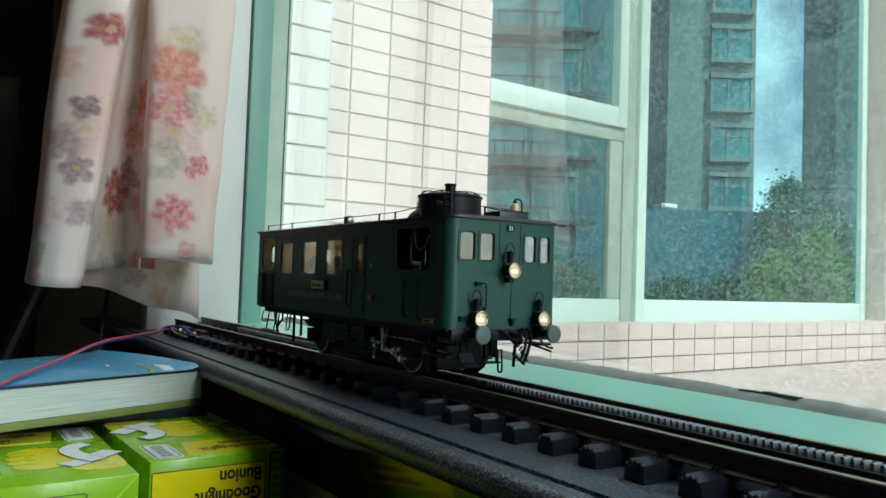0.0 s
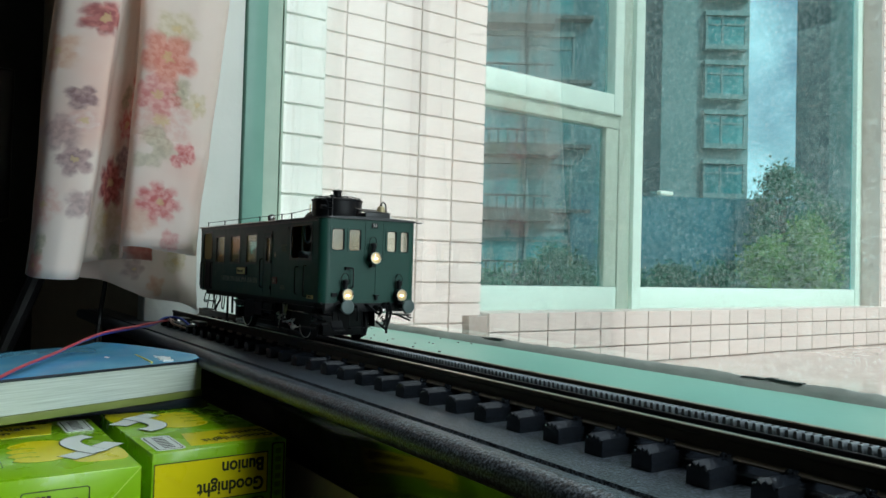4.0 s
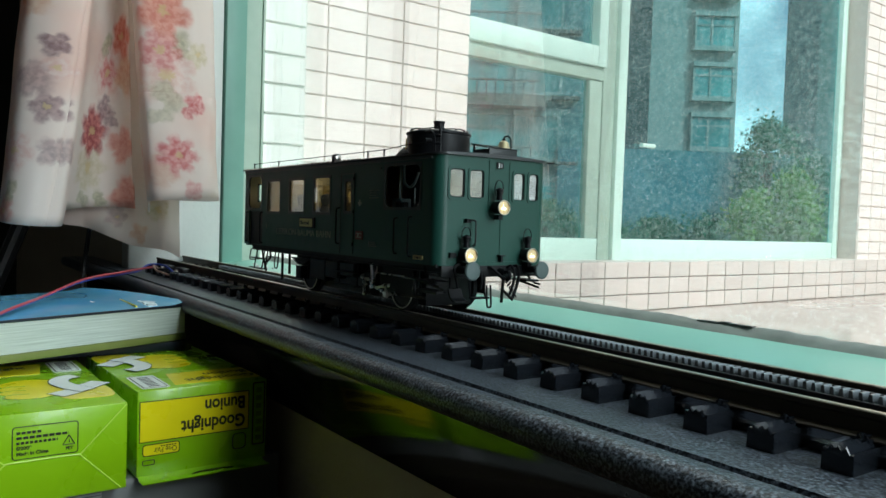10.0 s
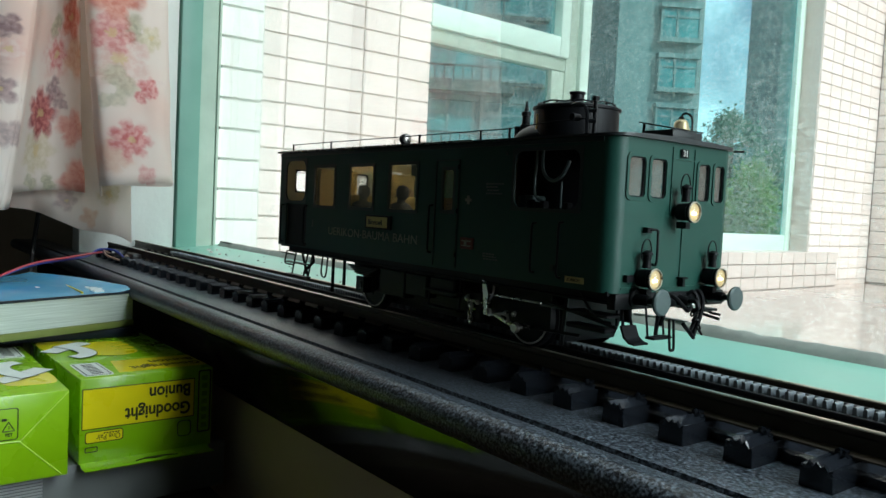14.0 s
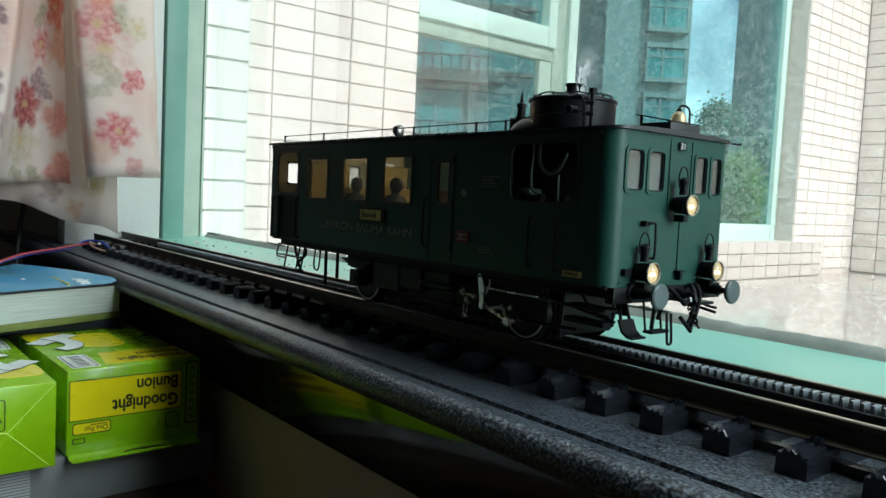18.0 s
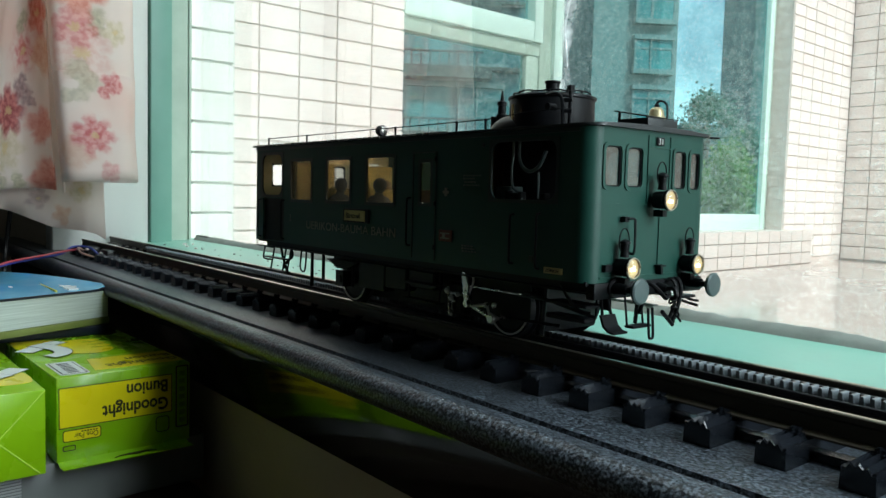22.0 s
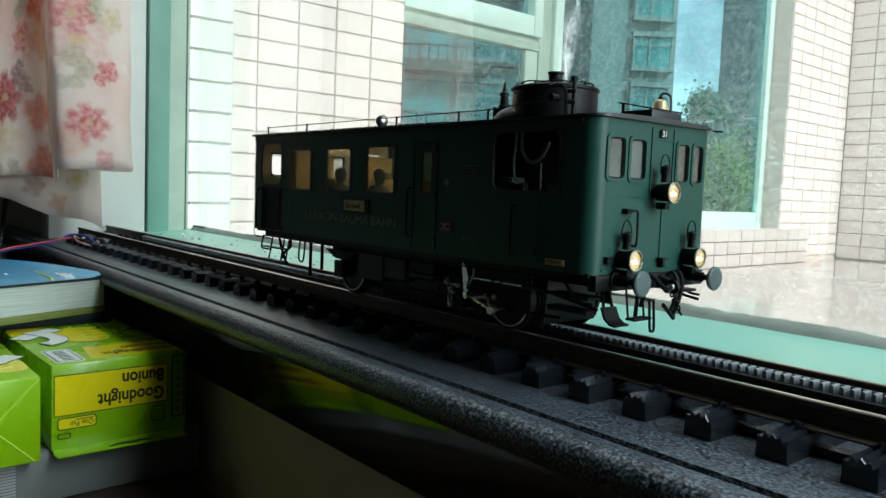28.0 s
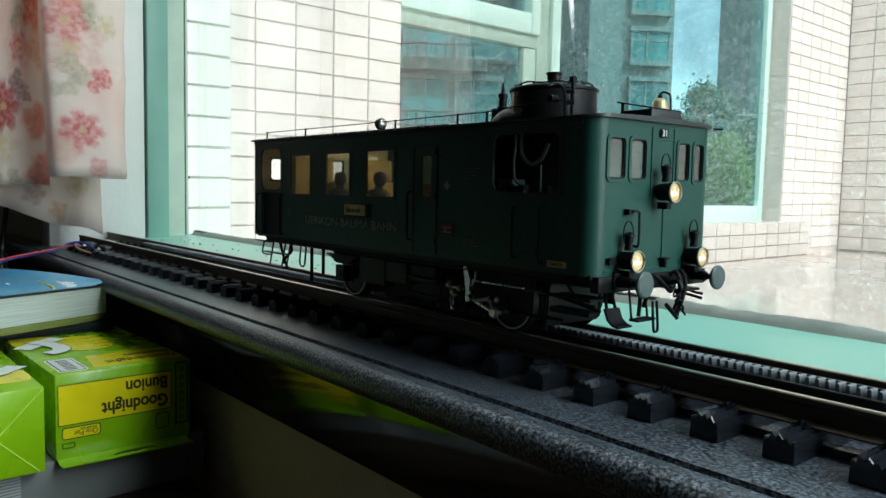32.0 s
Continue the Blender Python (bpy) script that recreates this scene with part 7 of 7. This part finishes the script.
def blossom(base, u, v, r, dark, pale, petals, strength, turn):
    """One printed blossom or leaf at (u, v) on the cloth: a petalled patch with brushed folds from dark to pale."""
    d = n.new("ShaderNodeVectorMath")
    d.operation = "SUBTRACT"
    d.inputs[1].default_value = (u + 0.0065, v + 0.0065, 0)
    l.new(bent.outputs["Vector"], d.inputs[0])
    sx = n.new("ShaderNodeSeparateXYZ")
    l.new(d.outputs["Vector"], sx.inputs[0])
    far = math_node("SQRT", math_node("ADD", math_node("MULTIPLY", sx.outputs["X"], sx.outputs["X"]), math_node("MULTIPLY", sx.outputs["Y"], sx.outputs["Y"])))
    ang = math_node("ARCTAN2", sx.outputs["Y"], sx.outputs["X"])
    pet = math_node("ABSOLUTE", math_node("COSINE", math_node("ADD", math_node("MULTIPLY", ang, petals / 2), turn)))
    rel = math_node("DIVIDE", far, math_node("ADD", math_node("MULTIPLY", pet, (0.34 if petals > 2 else 0.6) * r), (0.70 if petals > 2 else 0.42) * r))
    mask = math_node("SUBTRACT", 1.0, step(rel, 0.58, 1.12))
    folds = math_node("SINE", math_node("ADD", math_node("MULTIPLY", rel, 11.0), math_node("MULTIPLY", pet, 3.0)))
    tone = n.new("ShaderNodeMix")
    tone.data_type = "RGBA"
    tone.inputs["A"].default_value, tone.inputs["B"].default_value = (*dark, 1), (*pale, 1)
    l.new(math_node("ADD", math_node("MULTIPLY", folds, 0.22), math_node("ADD", 0.05, math_node("MULTIPLY", dabs, 0.75))), tone.inputs["Factor"])
    out = layer(base, tone.outputs["Result"], math_node("MULTIPLY", mask, strength))
    if petals > 4.5:
        out = layer(out, (0.80, 0.66, 0.36), math_node("MULTIPLY", math_node("SUBTRACT", 1.0, step(rel, 0.12, 0.26)), 0.7))
    return out


cloth = n.new("ShaderNodeRGB")
cloth.outputs[0].default_value = (0.93, 0.84, 0.78, 1)
wash = n.new("ShaderNodeTexNoise")
wash.inputs["Scale"].default_value, wash.inputs["Detail"].default_value = 6.0, 3
l.new(tc.outputs["UV"], wash.inputs["Vector"])
col = layer(cloth.outputs[0], (0.88, 0.62, 0.53), math_node("MULTIPLY", step(wash.outputs["Fac"], 0.46, 0.68), 0.65))
CORAL, ROSE, RED = ((0.74, 0.24, 0.17), (0.88, 0.48, 0.38)), ((0.72, 0.22, 0.22), (0.90, 0.58, 0.55)), ((0.42, 0.07, 0.08), (0.72, 0.26, 0.24))
BLUSH, CREAM, LEAF, MAUVE, TAN = ((0.84, 0.60, 0.54), (0.92, 0.78, 0.73)), ((0.72, 0.64, 0.44), (0.88, 0.80, 0.66)), ((0.44, 0.42, 0.26), (0.68, 0.64, 0.46)), ((0.34, 0.20, 0.21), (0.62, 0.44, 0.43)), ((0.74, 0.42, 0.25), (0.86, 0.62, 0.46))
SPRAY = [(0.127, 0.236, 0.030, BLUSH, 7, 0.75), (0.262, 0.247, 0.031, BLUSH, 7, 0.85), (0.281, 0.132, 0.025, CREAM, 7, 0.7), (0.140, 0.130, 0.017, TAN, 4, 0.35), (0.222, 0.242, 0.022, TAN, 4, 0.7),
         (0.113, 0.270, 0.014, LEAF, 2, 0.7), (0.127, 0.211, 0.017, LEAF, 2, 0.55), (0.137, 0.190, 0.012, LEAF, 2, 0.45), (0.272, 0.275, 0.014, LEAF, 2, 0.7), (0.258, 0.096, 0.010, LEAF, 2, 0.7), (0.283, 0.094, 0.010, LEAF, 2, 0.6),
         (0.092, 0.262, 0.013, CREAM, 5, 0.8), (0.120, 0.340, 0.018, CREAM, 5, 0.8), (0.133, 0.264, 0.021, ROSE, 6, 0.75), (0.262, 0.243, 0.016, ROSE, 6, 0.8), (0.127, 0.306, 0.025, CORAL, 5, 0.85), (0.236, 0.286, 0.021, CORAL, 5, 0.95),
         (0.230, 0.160, 0.019, CORAL, 4, 0.7), (0.222, 0.100, 0.021, CORAL, 4, 0.75), (0.121, 0.147, 0.019, ROSE, 7, 0.95), (0.098, 0.206, 0.011, ROSE, 4, 0.9), (0.104, 0.196, 0.008, ROSE, 4, 0.85), (0.106, 0.108, 0.010, ROSE, 4, 0.55),
         (0.281, 0.174, 0.025, RED, 7, 0.92), (0.262, 0.203, 0.013, MAUVE, 4, 0.8), (0.250, 0.190, 0.009, MAUVE, 3, 0.7), (0.390, 0.338, 0.016, RED, 5, 0.85), (0.397, 0.252, 0.011, MAUVE, 4, 0.9), (0.397, 0.187, 0.014, MAUVE, 5, 0.8),
         (0.394, 0.228, 0.013, BLUSH, 5, 0.8), (0.385, 0.142, 0.014, MAUVE, 4, 0.6), (0.425, 0.140, 0.021, BLUSH, 6, 0.9), (0.430, 0.077, 0.015, CORAL, 5, 0.6), (0.424, 0.098, 0.011, LEAF, 2, 0.7), (0.413, 0.215, 0.017, MAUVE, 4, 0.6), (0.423, 0.300, 0.019, TAN, 5, 0.6)]
for i, (u, v, r, (dark, pale), petals, strength) in enumerate(SPRAY):
    col = blossom(col, u, v, r * 1.28, dark, pale, petals, strength, i * 0.9)
# the rear fold carries the same print, out of the light
for i, (u, v, r, (dark, pale), petals, strength) in enumerate([(0.735, 0.085, 0.016, CREAM, 5, 0.7), (0.760, 0.055, 0.014, TAN, 4, 0.6), (0.790, 0.075, 0.015, MAUVE, 5, 0.5), (0.720, 0.115, 0.014, CORAL, 4, 0.6)]):
    col = blossom(col, u, v, r, dark, pale, petals, strength, i * 0.7)
l.new(col, b.inputs["Base Color"])
wv = n.new("ShaderNodeTexNoise")
wv.inputs["Scale"].default_value = 900
l.new(tc.outputs["UV"], wv.inputs["Vector"])
bp = n.new("ShaderNodeBump")
bp.inputs["Strength"].default_value, bp.inputs["Distance"].default_value = 0.2, 0.0004
l.new(wv.outputs["Fac"], bp.inputs["Height"])
l.new(bp.outputs["Normal"], b.inputs["Normal"])
tl = n.new("ShaderNodeBsdfTranslucent")
l.new(col, tl.inputs["Color"])
mx = n.new("ShaderNodeMixShader")
mx.inputs["Fac"].default_value = 0.5
l.new(b.outputs["BSDF"], mx.inputs[1])
l.new(tl.outputs["BSDF"], mx.inputs[2])
l.new(mx.outputs["Shader"], n["Material Output"].inputs["Surface"])


FOLD_Z = 0.42           # height at which the loose lower folds begin to swing


def cloth_sheet(name, low, high, bottom, parent, label, z0=None, z1=1.33, nz=30, off=0.0, part_of=None, shift=0.0):
    """A hanging cloth between two heights: a folded line in plan at the hem that gathers into another one 0.3 m higher."""
    pts = curve_pts([(x, y, 0) for x, y in low], 14)
    gathered = curve_pts([(x, y, 0) for x, y in high], 14)
    s, acc = [0.0], 0.0
    for a, c in zip(pts, pts[1:]):
        acc += (c - a).length
        s.append(acc)
    first, last = part_of or (0, len(low) - 1)
    bm = bmesh.new()
    uv = bm.loops.layers.uv.new("UVMap")
    rows, coords = [], {}
    for j in range(nz + 1):
        row = []
        for i in range(first * 14, last * 14 + 1):
            p, zb = pts[i], bottom(s[i] / acc)
            foot = zb if z0 is None else z0
            z = foot + (z1 - foot) * (j / nz) ** (1.0 if z0 is None else 1.6)
            k = min(1.25, (z - zb) / 0.30)
            q = p + (gathered[i] - p) * k
            ww = 0.007 * noise.noise((p.y * 16, z * 5.0, 1.3)) + 0.0022 * noise.noise((p.y * 60, z * 14.0, 4.3))
            v = bm.verts.new((q.x + ww + shift, q.y + ww * 0.6, z))
            coords[v] = (s[i] + off, z)
            row.append(v)
        rows.append(row)
    for a, c in zip(rows, rows[1:]):
        for i in range(len(a) - 1):
            f = bm.faces.new((a[i], a[i + 1], c[i + 1], c[i]))
            for lp in f.loops:
                lp[uv].uv = coords[lp.vert]
    me = bpy.data.meshes.new(name)
    bmesh.ops.recalc_face_normals(bm, faces=bm.faces[:])
    bm.to_mesh(me)
    bm.free()
    me.materials.append(cur)
    me.shade_smooth()
    ob = new(name, me)
    ob.parent = parent
    so = ob.modifiers.new("thickness", "SOLIDIFY")
    so.thickness = 0.0012
    if label:
        ob["label"] = label
    return ob


curtain = thing("curtain", "cream cotton curtain with pink and red flowers, pulled aside", "curtain")
# front pleat, middle bay and left pleat, as they hang beside the reveal
hem_line = [(-0.760, 0.045), (-0.710, 0.040), (-0.682, 0.024), (-0.676, -0.005), (-0.680, -0.036), (-0.705, -0.040), (-0.745, -0.032), (-0.768, -0.050),
            (-0.765, -0.085), (-0.735, -0.112), (-0.695, -0.122), (-0.676, -0.130), (-0.676, -0.148), (-0.690, -0.163), (-0.720, -0.168), (-0.760, -0.165)]
high_line = [(-0.760, 0.040), (-0.710, 0.035), (-0.684, 0.014), (-0.678, -0.015), (-0.682, -0.056), (-0.702, -0.060), (-0.735, -0.050), (-0.752, -0.055),
             (-0.750, -0.062), (-0.730, -0.076), (-0.698, -0.086), (-0.678, -0.094), (-0.680, -0.120), (-0.692, -0.142), (-0.720, -0.147), (-0.760, -0.145)]


def hem_a(u):
    if u < 0.36:
        return 0.100 - 0.005 * math.sin(u * 9)
    if u < 0.70:
        return 0.084 + 0.003 * math.sin(u * 16)
    return 0.067 + 0.003 * math.sin(u * 14)


cloth_sheet("panel", hem_line, high_line, hem_a, curtain, "", z0=FOLD_Z)
front_fold = cloth_sheet("front_fold", hem_line, high_line, hem_a, curtain, "loose front fold that swings in the draught", z1=FOLD_Z, part_of=(0, 6))
cloth_sheet("middle_fold", hem_line, high_line, hem_a, curtain, "deep middle fold", z1=FOLD_Z, part_of=(6, 12), shift=-0.005)
side_fold = cloth_sheet("side_fold", hem_line, high_line, hem_a, curtain, "outer fold that swings in the draught", z1=FOLD_Z, part_of=(9, 15))
band = [[(x + 0.0022, y - 0.001 * (y < -0.03)) for x, y in line[1:6]] for line in (hem_line, high_line)]
cloth_sheet("turned_hem", band[0], band[1], lambda u: 0.0975 + 0.002 * math.sin(u * 5), front_fold, "double layer of the turned-up hem", z1=0.216, nz=10, off=0.050)
back_line = [(-0.800, 0.034), (-0.785, 0.010), (-0.800, -0.020), (-0.785, -0.050), (-0.800, -0.080), (-0.790, -0.118)]
cloth_sheet("back_panel", back_line, back_line, lambda u: 0.024 + 0.046 * u + 0.003 * math.sin(u * 11), curtain, "rear fold that hangs lower", off=0.7, nz=44)
bm = bmesh.new()
rod(bm, (-2.0, -0.075, 1.36), (2.2, -0.075, 1.36), 0.012, seg=14)
solid("curtain_rail", bm, M["steel"], "metal curtain rail above the window", "curtain rail")

# dark things beyond the curtain
mon = thing("loudspeaker", "tall matt black loudspeaker box on a stand", "loudspeaker", m=pose(-1.42, -0.30, 0))
part("cabinet", box(-0.10, 0.08, -0.28, 0.165, 0.150, 0.415, 0.008), M["plastic_black"], mon)
bm = bmesh.new()
rod(bm, (0.0, 0.02, -0.95), (0.0, 0.02, 0.150), 0.016, seg=12)
part("stand_pole", bm, M["plastic_black"], mon)
for a in (25, 145, 265):
    bm = bmesh.new()
    rod(bm, (0.0, 0.02, -0.2), (0.35 * math.cos(radians(a)), 0.02 + 0.35 * math.sin(radians(a)), -0.95), 0.011, seg=10)
    part("stand_leg", bm, M["plastic_black"], mon)
bm = bmesh.new()
rod(bm, (-1.0, -0.120, 0.075), (-1.02, -0.30, -0.42), 0.011, seg=10)
rod(bm, (-1.02, -0.30, -0.42), (-1.03, -0.36, -0.95), 0.013, seg=10)
solid("music_stand_leg", bm, M["plastic_black"], "slanting black stand leg behind the curtain", "stand")
bm = bmesh.new()
tube(bm, curve_pts([(-0.93, -0.05, 0.06), (-0.94, -0.055, 0.0), (-0.92, -0.06, -0.05), (-0.95, -0.05, -0.3)], 8), 0.003, 7)
solid("power_cable", bm, M["plastic_black"], "loose black cable under the curtain", "cable")

# crumbs and chips of paint on the green ledge
def ledge_top(y):
    return LEDGE_Z + (LEDGE_RISE - LEDGE_Z) * (y - 0.099) / (GLASS_Y - 0.012 - 0.099)


rnd = random.Random(9)
bm = bmesh.new()
for i in range(26):
    x, y, s = rnd.uniform(-0.86, -0.38), rnd.uniform(0.12, 0.185), rnd.uniform(0.0008, 0.0024)
    prism(bm, [(x + s * math.cos(a) * rnd.uniform(0.5, 1), y + s * math.sin(a) * rnd.uniform(0.5, 1)) for a in (0, 1.2, 2.4, 3.7, 5.0)], "z", ledge_top(y) - 0.0002, ledge_top(y) + rnd.uniform(0.0004, 0.0012))
tagged(solid("paint_chips", bm, M["sealant"], "crumbs of grey sealant lying on the green ledge", "debris", smooth=None), kind="stuff")
bm = bmesh.new()
for x, y, s in ((-0.835, 0.150, 0.004), (-0.80, 0.140, 0.003), (-0.825, 0.158, 0.0025), (-0.76, 0.137, 0.003)):
    prism(bm, [(x + s * math.cos(a) * rnd.uniform(0.6, 1), y + s * math.sin(a) * rnd.uniform(0.6, 1)) for a in (0, 1.2, 2.4, 3.7, 5.0)], "z", ledge_top(y) - 0.0002, ledge_top(y) + 0.002)
tagged(solid("plaster_crumbs", bm, M["white_paint"], "white crumbs of plaster lying on the green ledge", "debris", smooth=None), kind="stuff")

# ------------------------------------------------------------------ tiles, laid in straight rows
ROW, COLW, J = 0.0477, 0.0957, 0.0036
Z_FIRST, Y_FIRST = 0.053, 0.472


def tile_mesh(name, w, h, material):
    bm = box(-0.006, 0.0, 0.0, w - J, 0.0, h - J)
    top = [e for e in bm.edges if all(abs(v.co.x) < 1e-6 for v in e.verts)]
    bmesh.ops.bevel(bm, geom=top, offset=0.0012, segments=1, affect="EDGES")
    return mesh_of(name, bm, material, None)


tile_m = tile_mesh("tile", COLW, ROW, M["tile"])
pale_m = tile_mesh("tile", COLW, ROW, M["tile_pale"])
rnd = random.Random(21)


def lay(parent, mesh, y0, n_cols, pitch, z0, z1, m=None, base=None):
    k0, k1 = math.ceil((z0 - Z_FIRST) / ROW), math.floor((z1 - Z_FIRST) / ROW)
    for k in range(k0, k1):
        for c in range(n_cols):
            o = new("tile", mesh)
            o.parent = parent
            loc = pose(rnd.uniform(-0.0005, 0.0004), y0 + c * pitch + J / 2, Z_FIRST + k * ROW + J / 2, 0, rnd.uniform(-0.25, 0.25), rnd.uniform(-0.2, 0.2))
            o.matrix_basis = (m or Matrix()) @ loc


lay(w_left, tile_m, Y_FIRST - 2 * COLW, 6, COLW, GROUND, 1.02)
lay(w_left, tile_m, 2.853, 6, COLW, GROUND, 1.30)
# the same rows further up, out of near view, joined
bm = bmesh.new()
for y0, nc, z0 in ((Y_FIRST - 2 * COLW, 6, 1.02), (2.853, 6, 1.30)):
    k0 = math.floor((z0 - Z_FIRST) / ROW)
    for k in range(k0, k0 + 26):
        for c in range(nc):
            add_box(bm, -0.006, 0.0, y0 + c * COLW + J / 2, y0 + (c + 1) * COLW - J / 2, Z_FIRST + k * ROW + J / 2, Z_FIRST + (k + 1) * ROW - J / 2)
part("upper_tiles", bm, M["tile"], w_left, smooth=None)["kind"] = "stuff"
RIGHT = Matrix.Translation((0.0, CORNER, 0.0)) @ Matrix(((0, 1, 0, 0), (-1, 0, 0, 0), (0, 0, 1, 0), (0, 0, 0, 1)))
wide_m = tile_mesh("tile", 0.105, 0.058, M["tile"])
for k in range(26):
    for c in range(8):
        o = new("tile", wide_m)
        o.parent = w_right
        o.matrix_basis = RIGHT @ pose(rnd.uniform(-0.0005, 0.0004), 0.002 + c * 0.105, GROUND + 0.008 + k * 0.058, 0, rnd.uniform(-0.25, 0.25), rnd.uniform(-0.2, 0.2))
lay(pier, pale_m, 0.209 - COLW * 0.32, 1, COLW, GROUND, 1.30, Matrix.Translation((-0.950, 0, 0)))
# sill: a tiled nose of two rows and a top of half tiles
# same tile as the walls; its darker colour only holds back the sunlight here
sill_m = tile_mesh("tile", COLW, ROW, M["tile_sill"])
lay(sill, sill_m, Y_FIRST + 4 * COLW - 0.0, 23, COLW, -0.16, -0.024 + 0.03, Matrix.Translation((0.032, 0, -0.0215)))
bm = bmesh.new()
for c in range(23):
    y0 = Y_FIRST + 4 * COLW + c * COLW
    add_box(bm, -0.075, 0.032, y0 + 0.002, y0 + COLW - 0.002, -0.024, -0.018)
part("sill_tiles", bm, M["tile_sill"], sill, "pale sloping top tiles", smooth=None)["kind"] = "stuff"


# ------------------------------------------------------------------ what moves
def motions():
    run = [(0, -0.1858), (0.5, -0.2083), (1, -0.2331), (1.5, -0.2558), (2, -0.2783), (2.5, -0.3044), (3, -0.3270), (3.5, -0.3480), (4, -0.3625),
           (4.5, -0.3695), (5, -0.3702), (5.5, -0.3679), (6, -0.3532), (6.5, -0.3330), (7, -0.3120), (7.5, -0.2879), (8, -0.2642), (8.5, -0.2393),
           (9, -0.2144), (9.5, -0.1901), (10, -0.1674), (10.5, -0.1438), (11, -0.1190), (11.5, -0.0955), (12, -0.0732), (12.5, -0.0485), (13, -0.0241),
           (13.5, -0.0022), (14, 0.0120), (14.5, 0.0195), (15, 0.0203), (16, 0.0204), (32, 0.0204)]
    ts, xs = [r[0] for r in run], [r[1] for r in run]
    times = [i * 0.25 for i in range(65)] + [18, 24, 32]
    spots = []
    for t in times:
        # ease through the half-second places
        i = max(0, min(len(ts) - 2, sum(1 for v in ts if v <= t) - 1))
        f = (t - ts[i]) / (ts[i + 1] - ts[i])
        d0 = (xs[i + 1] - xs[max(i - 1, 0)]) / (ts[i + 1] - ts[max(i - 1, 0)]) * (ts[i + 1] - ts[i])
        j = min(i + 2, len(ts) - 1)
        d1 = (xs[j] - xs[i]) / (ts[j] - ts[i]) * (ts[i + 1] - ts[i])
        h = 2 * f ** 3 - 3 * f * f + 1, f ** 3 - 2 * f * f + f, -2 * f ** 3 + 3 * f * f, f ** 3 - f * f
        x = h[0] * xs[i] + h[1] * d0 + h[2] * xs[i + 1] + h[3] * d1
        if t >= 15:
            x = 0.0204
        spots.append((t, x))
    walk(car, [(t, pose(x, Y0, RAIL_Z)) for t, x in spots])
    for ax, wx in zip(AXLES, (-0.2080, -0.0642)):
        walk(ax, [(t, pose(wx, 0, WHEEL_R, 0, 101 + math.degrees((x - 0.0204) / WHEEL_R), 0)) for t, x in spots])
    for s, rod_ in RODS:
        rows = []
        for t, x in spots:
            a = radians(101) + (x - 0.0204) / WHEEL_R
            px, pz = 0.0054 * math.cos(a), -0.0054 * math.sin(a)
            tilt = math.asin(-pz / 0.0190)
            rows.append((t, pose(-0.0642 + px, s * 0.0372, WHEEL_R + pz, 0, math.degrees(tilt), 0)))
        walk(rod_, rows)

    # the loose folds of the curtain swing about the line where the cloth is held
    def swing(fold, y, rows):
        hub = Matrix.Translation((-0.70, y, FOLD_Z))
        walk(fold, [(t, hub @ Matrix.Rotation(radians(v), 4, "X") @ hub.inverted()) for t, v in rows])

    swing(front_fold, -0.01, [(0, -3.2), (0.5, -1.7), (1, -3.2), (1.5, -0.9), (2, 1.3), (2.5, 2.0), (3.5, -3.5), (4.5, -7.0), (5, -3.8), (5.5, -0.6), (6, -2.2), (6.5, -2.2), (7, 0.0), (7.5, 3.4), (8, 3.0),
                              (8.5, 1.6), (9, 0.0), (9.5, 0.4), (10, 2.4), (10.5, -0.8), (11, 3.3), (11.5, 4.4), (12, 0.4), (12.5, 2.4), (13, 4.2), (13.5, 2.1), (14, 2.8), (14.5, -1.8), (15.5, -1.0), (16.5, 0.0),
                              (17, 0.8), (17.5, 4.0), (18, 3.1), (18.5, 2.4), (19, 2.6), (19.5, 6.0), (20, 1.7), (20.5, 3.2), (21, 2.3), (21.5, 3.1), (22, 1.2), (22.5, -1.9), (23, 2.0), (23.5, 1.6), (24, 0.5),
                              (24.5, 0.0), (26.5, 1.2), (27, 0.0), (27.5, 1.2), (28, 0.6), (29, -0.5), (30, 0.8), (31, -0.3), (32, -0.5)])
    swing(side_fold, -0.14, [(0, -0.5), (0.5, -0.4), (1, -0.9), (1.5, -1.2), (2, -1.4), (2.5, -0.1), (4.5, 0.1), (5, -0.2), (6, 0.0), (7, -1.3), (8, -1.3), (8.5, -0.6), (9, -3.0), (9.5, -1.9), (10, -1.9),
                             (10.5, 0.2), (11, -2.0), (11.5, -1.3), (12, -1.0), (12.5, -2.2), (13, -1.6), (14, -0.6), (16.5, 0.0), (32, 0.0)])
    # steam leaves the chimney once the car stands
    for k, wisp in enumerate(WISPS):
        t0 = 15.2 + 2.3 * k
        rows = [(0, pose(0, 0, 0)), (t0, pose(0, 0, 0))]
        rows += [(t0 + i, pose(0.0012 * i, 0.0010 * i, 0.0185 * i)) for i in range(1, 11)]
        walk(wisp, [r for r in rows if r[0] < 32] + [(32, rows[-1][1] if rows[-1][0] < 32 else pose(0.0012 * (32 - t0), 0.0010 * (32 - t0), 0.0185 * (32 - t0)))])


motions()
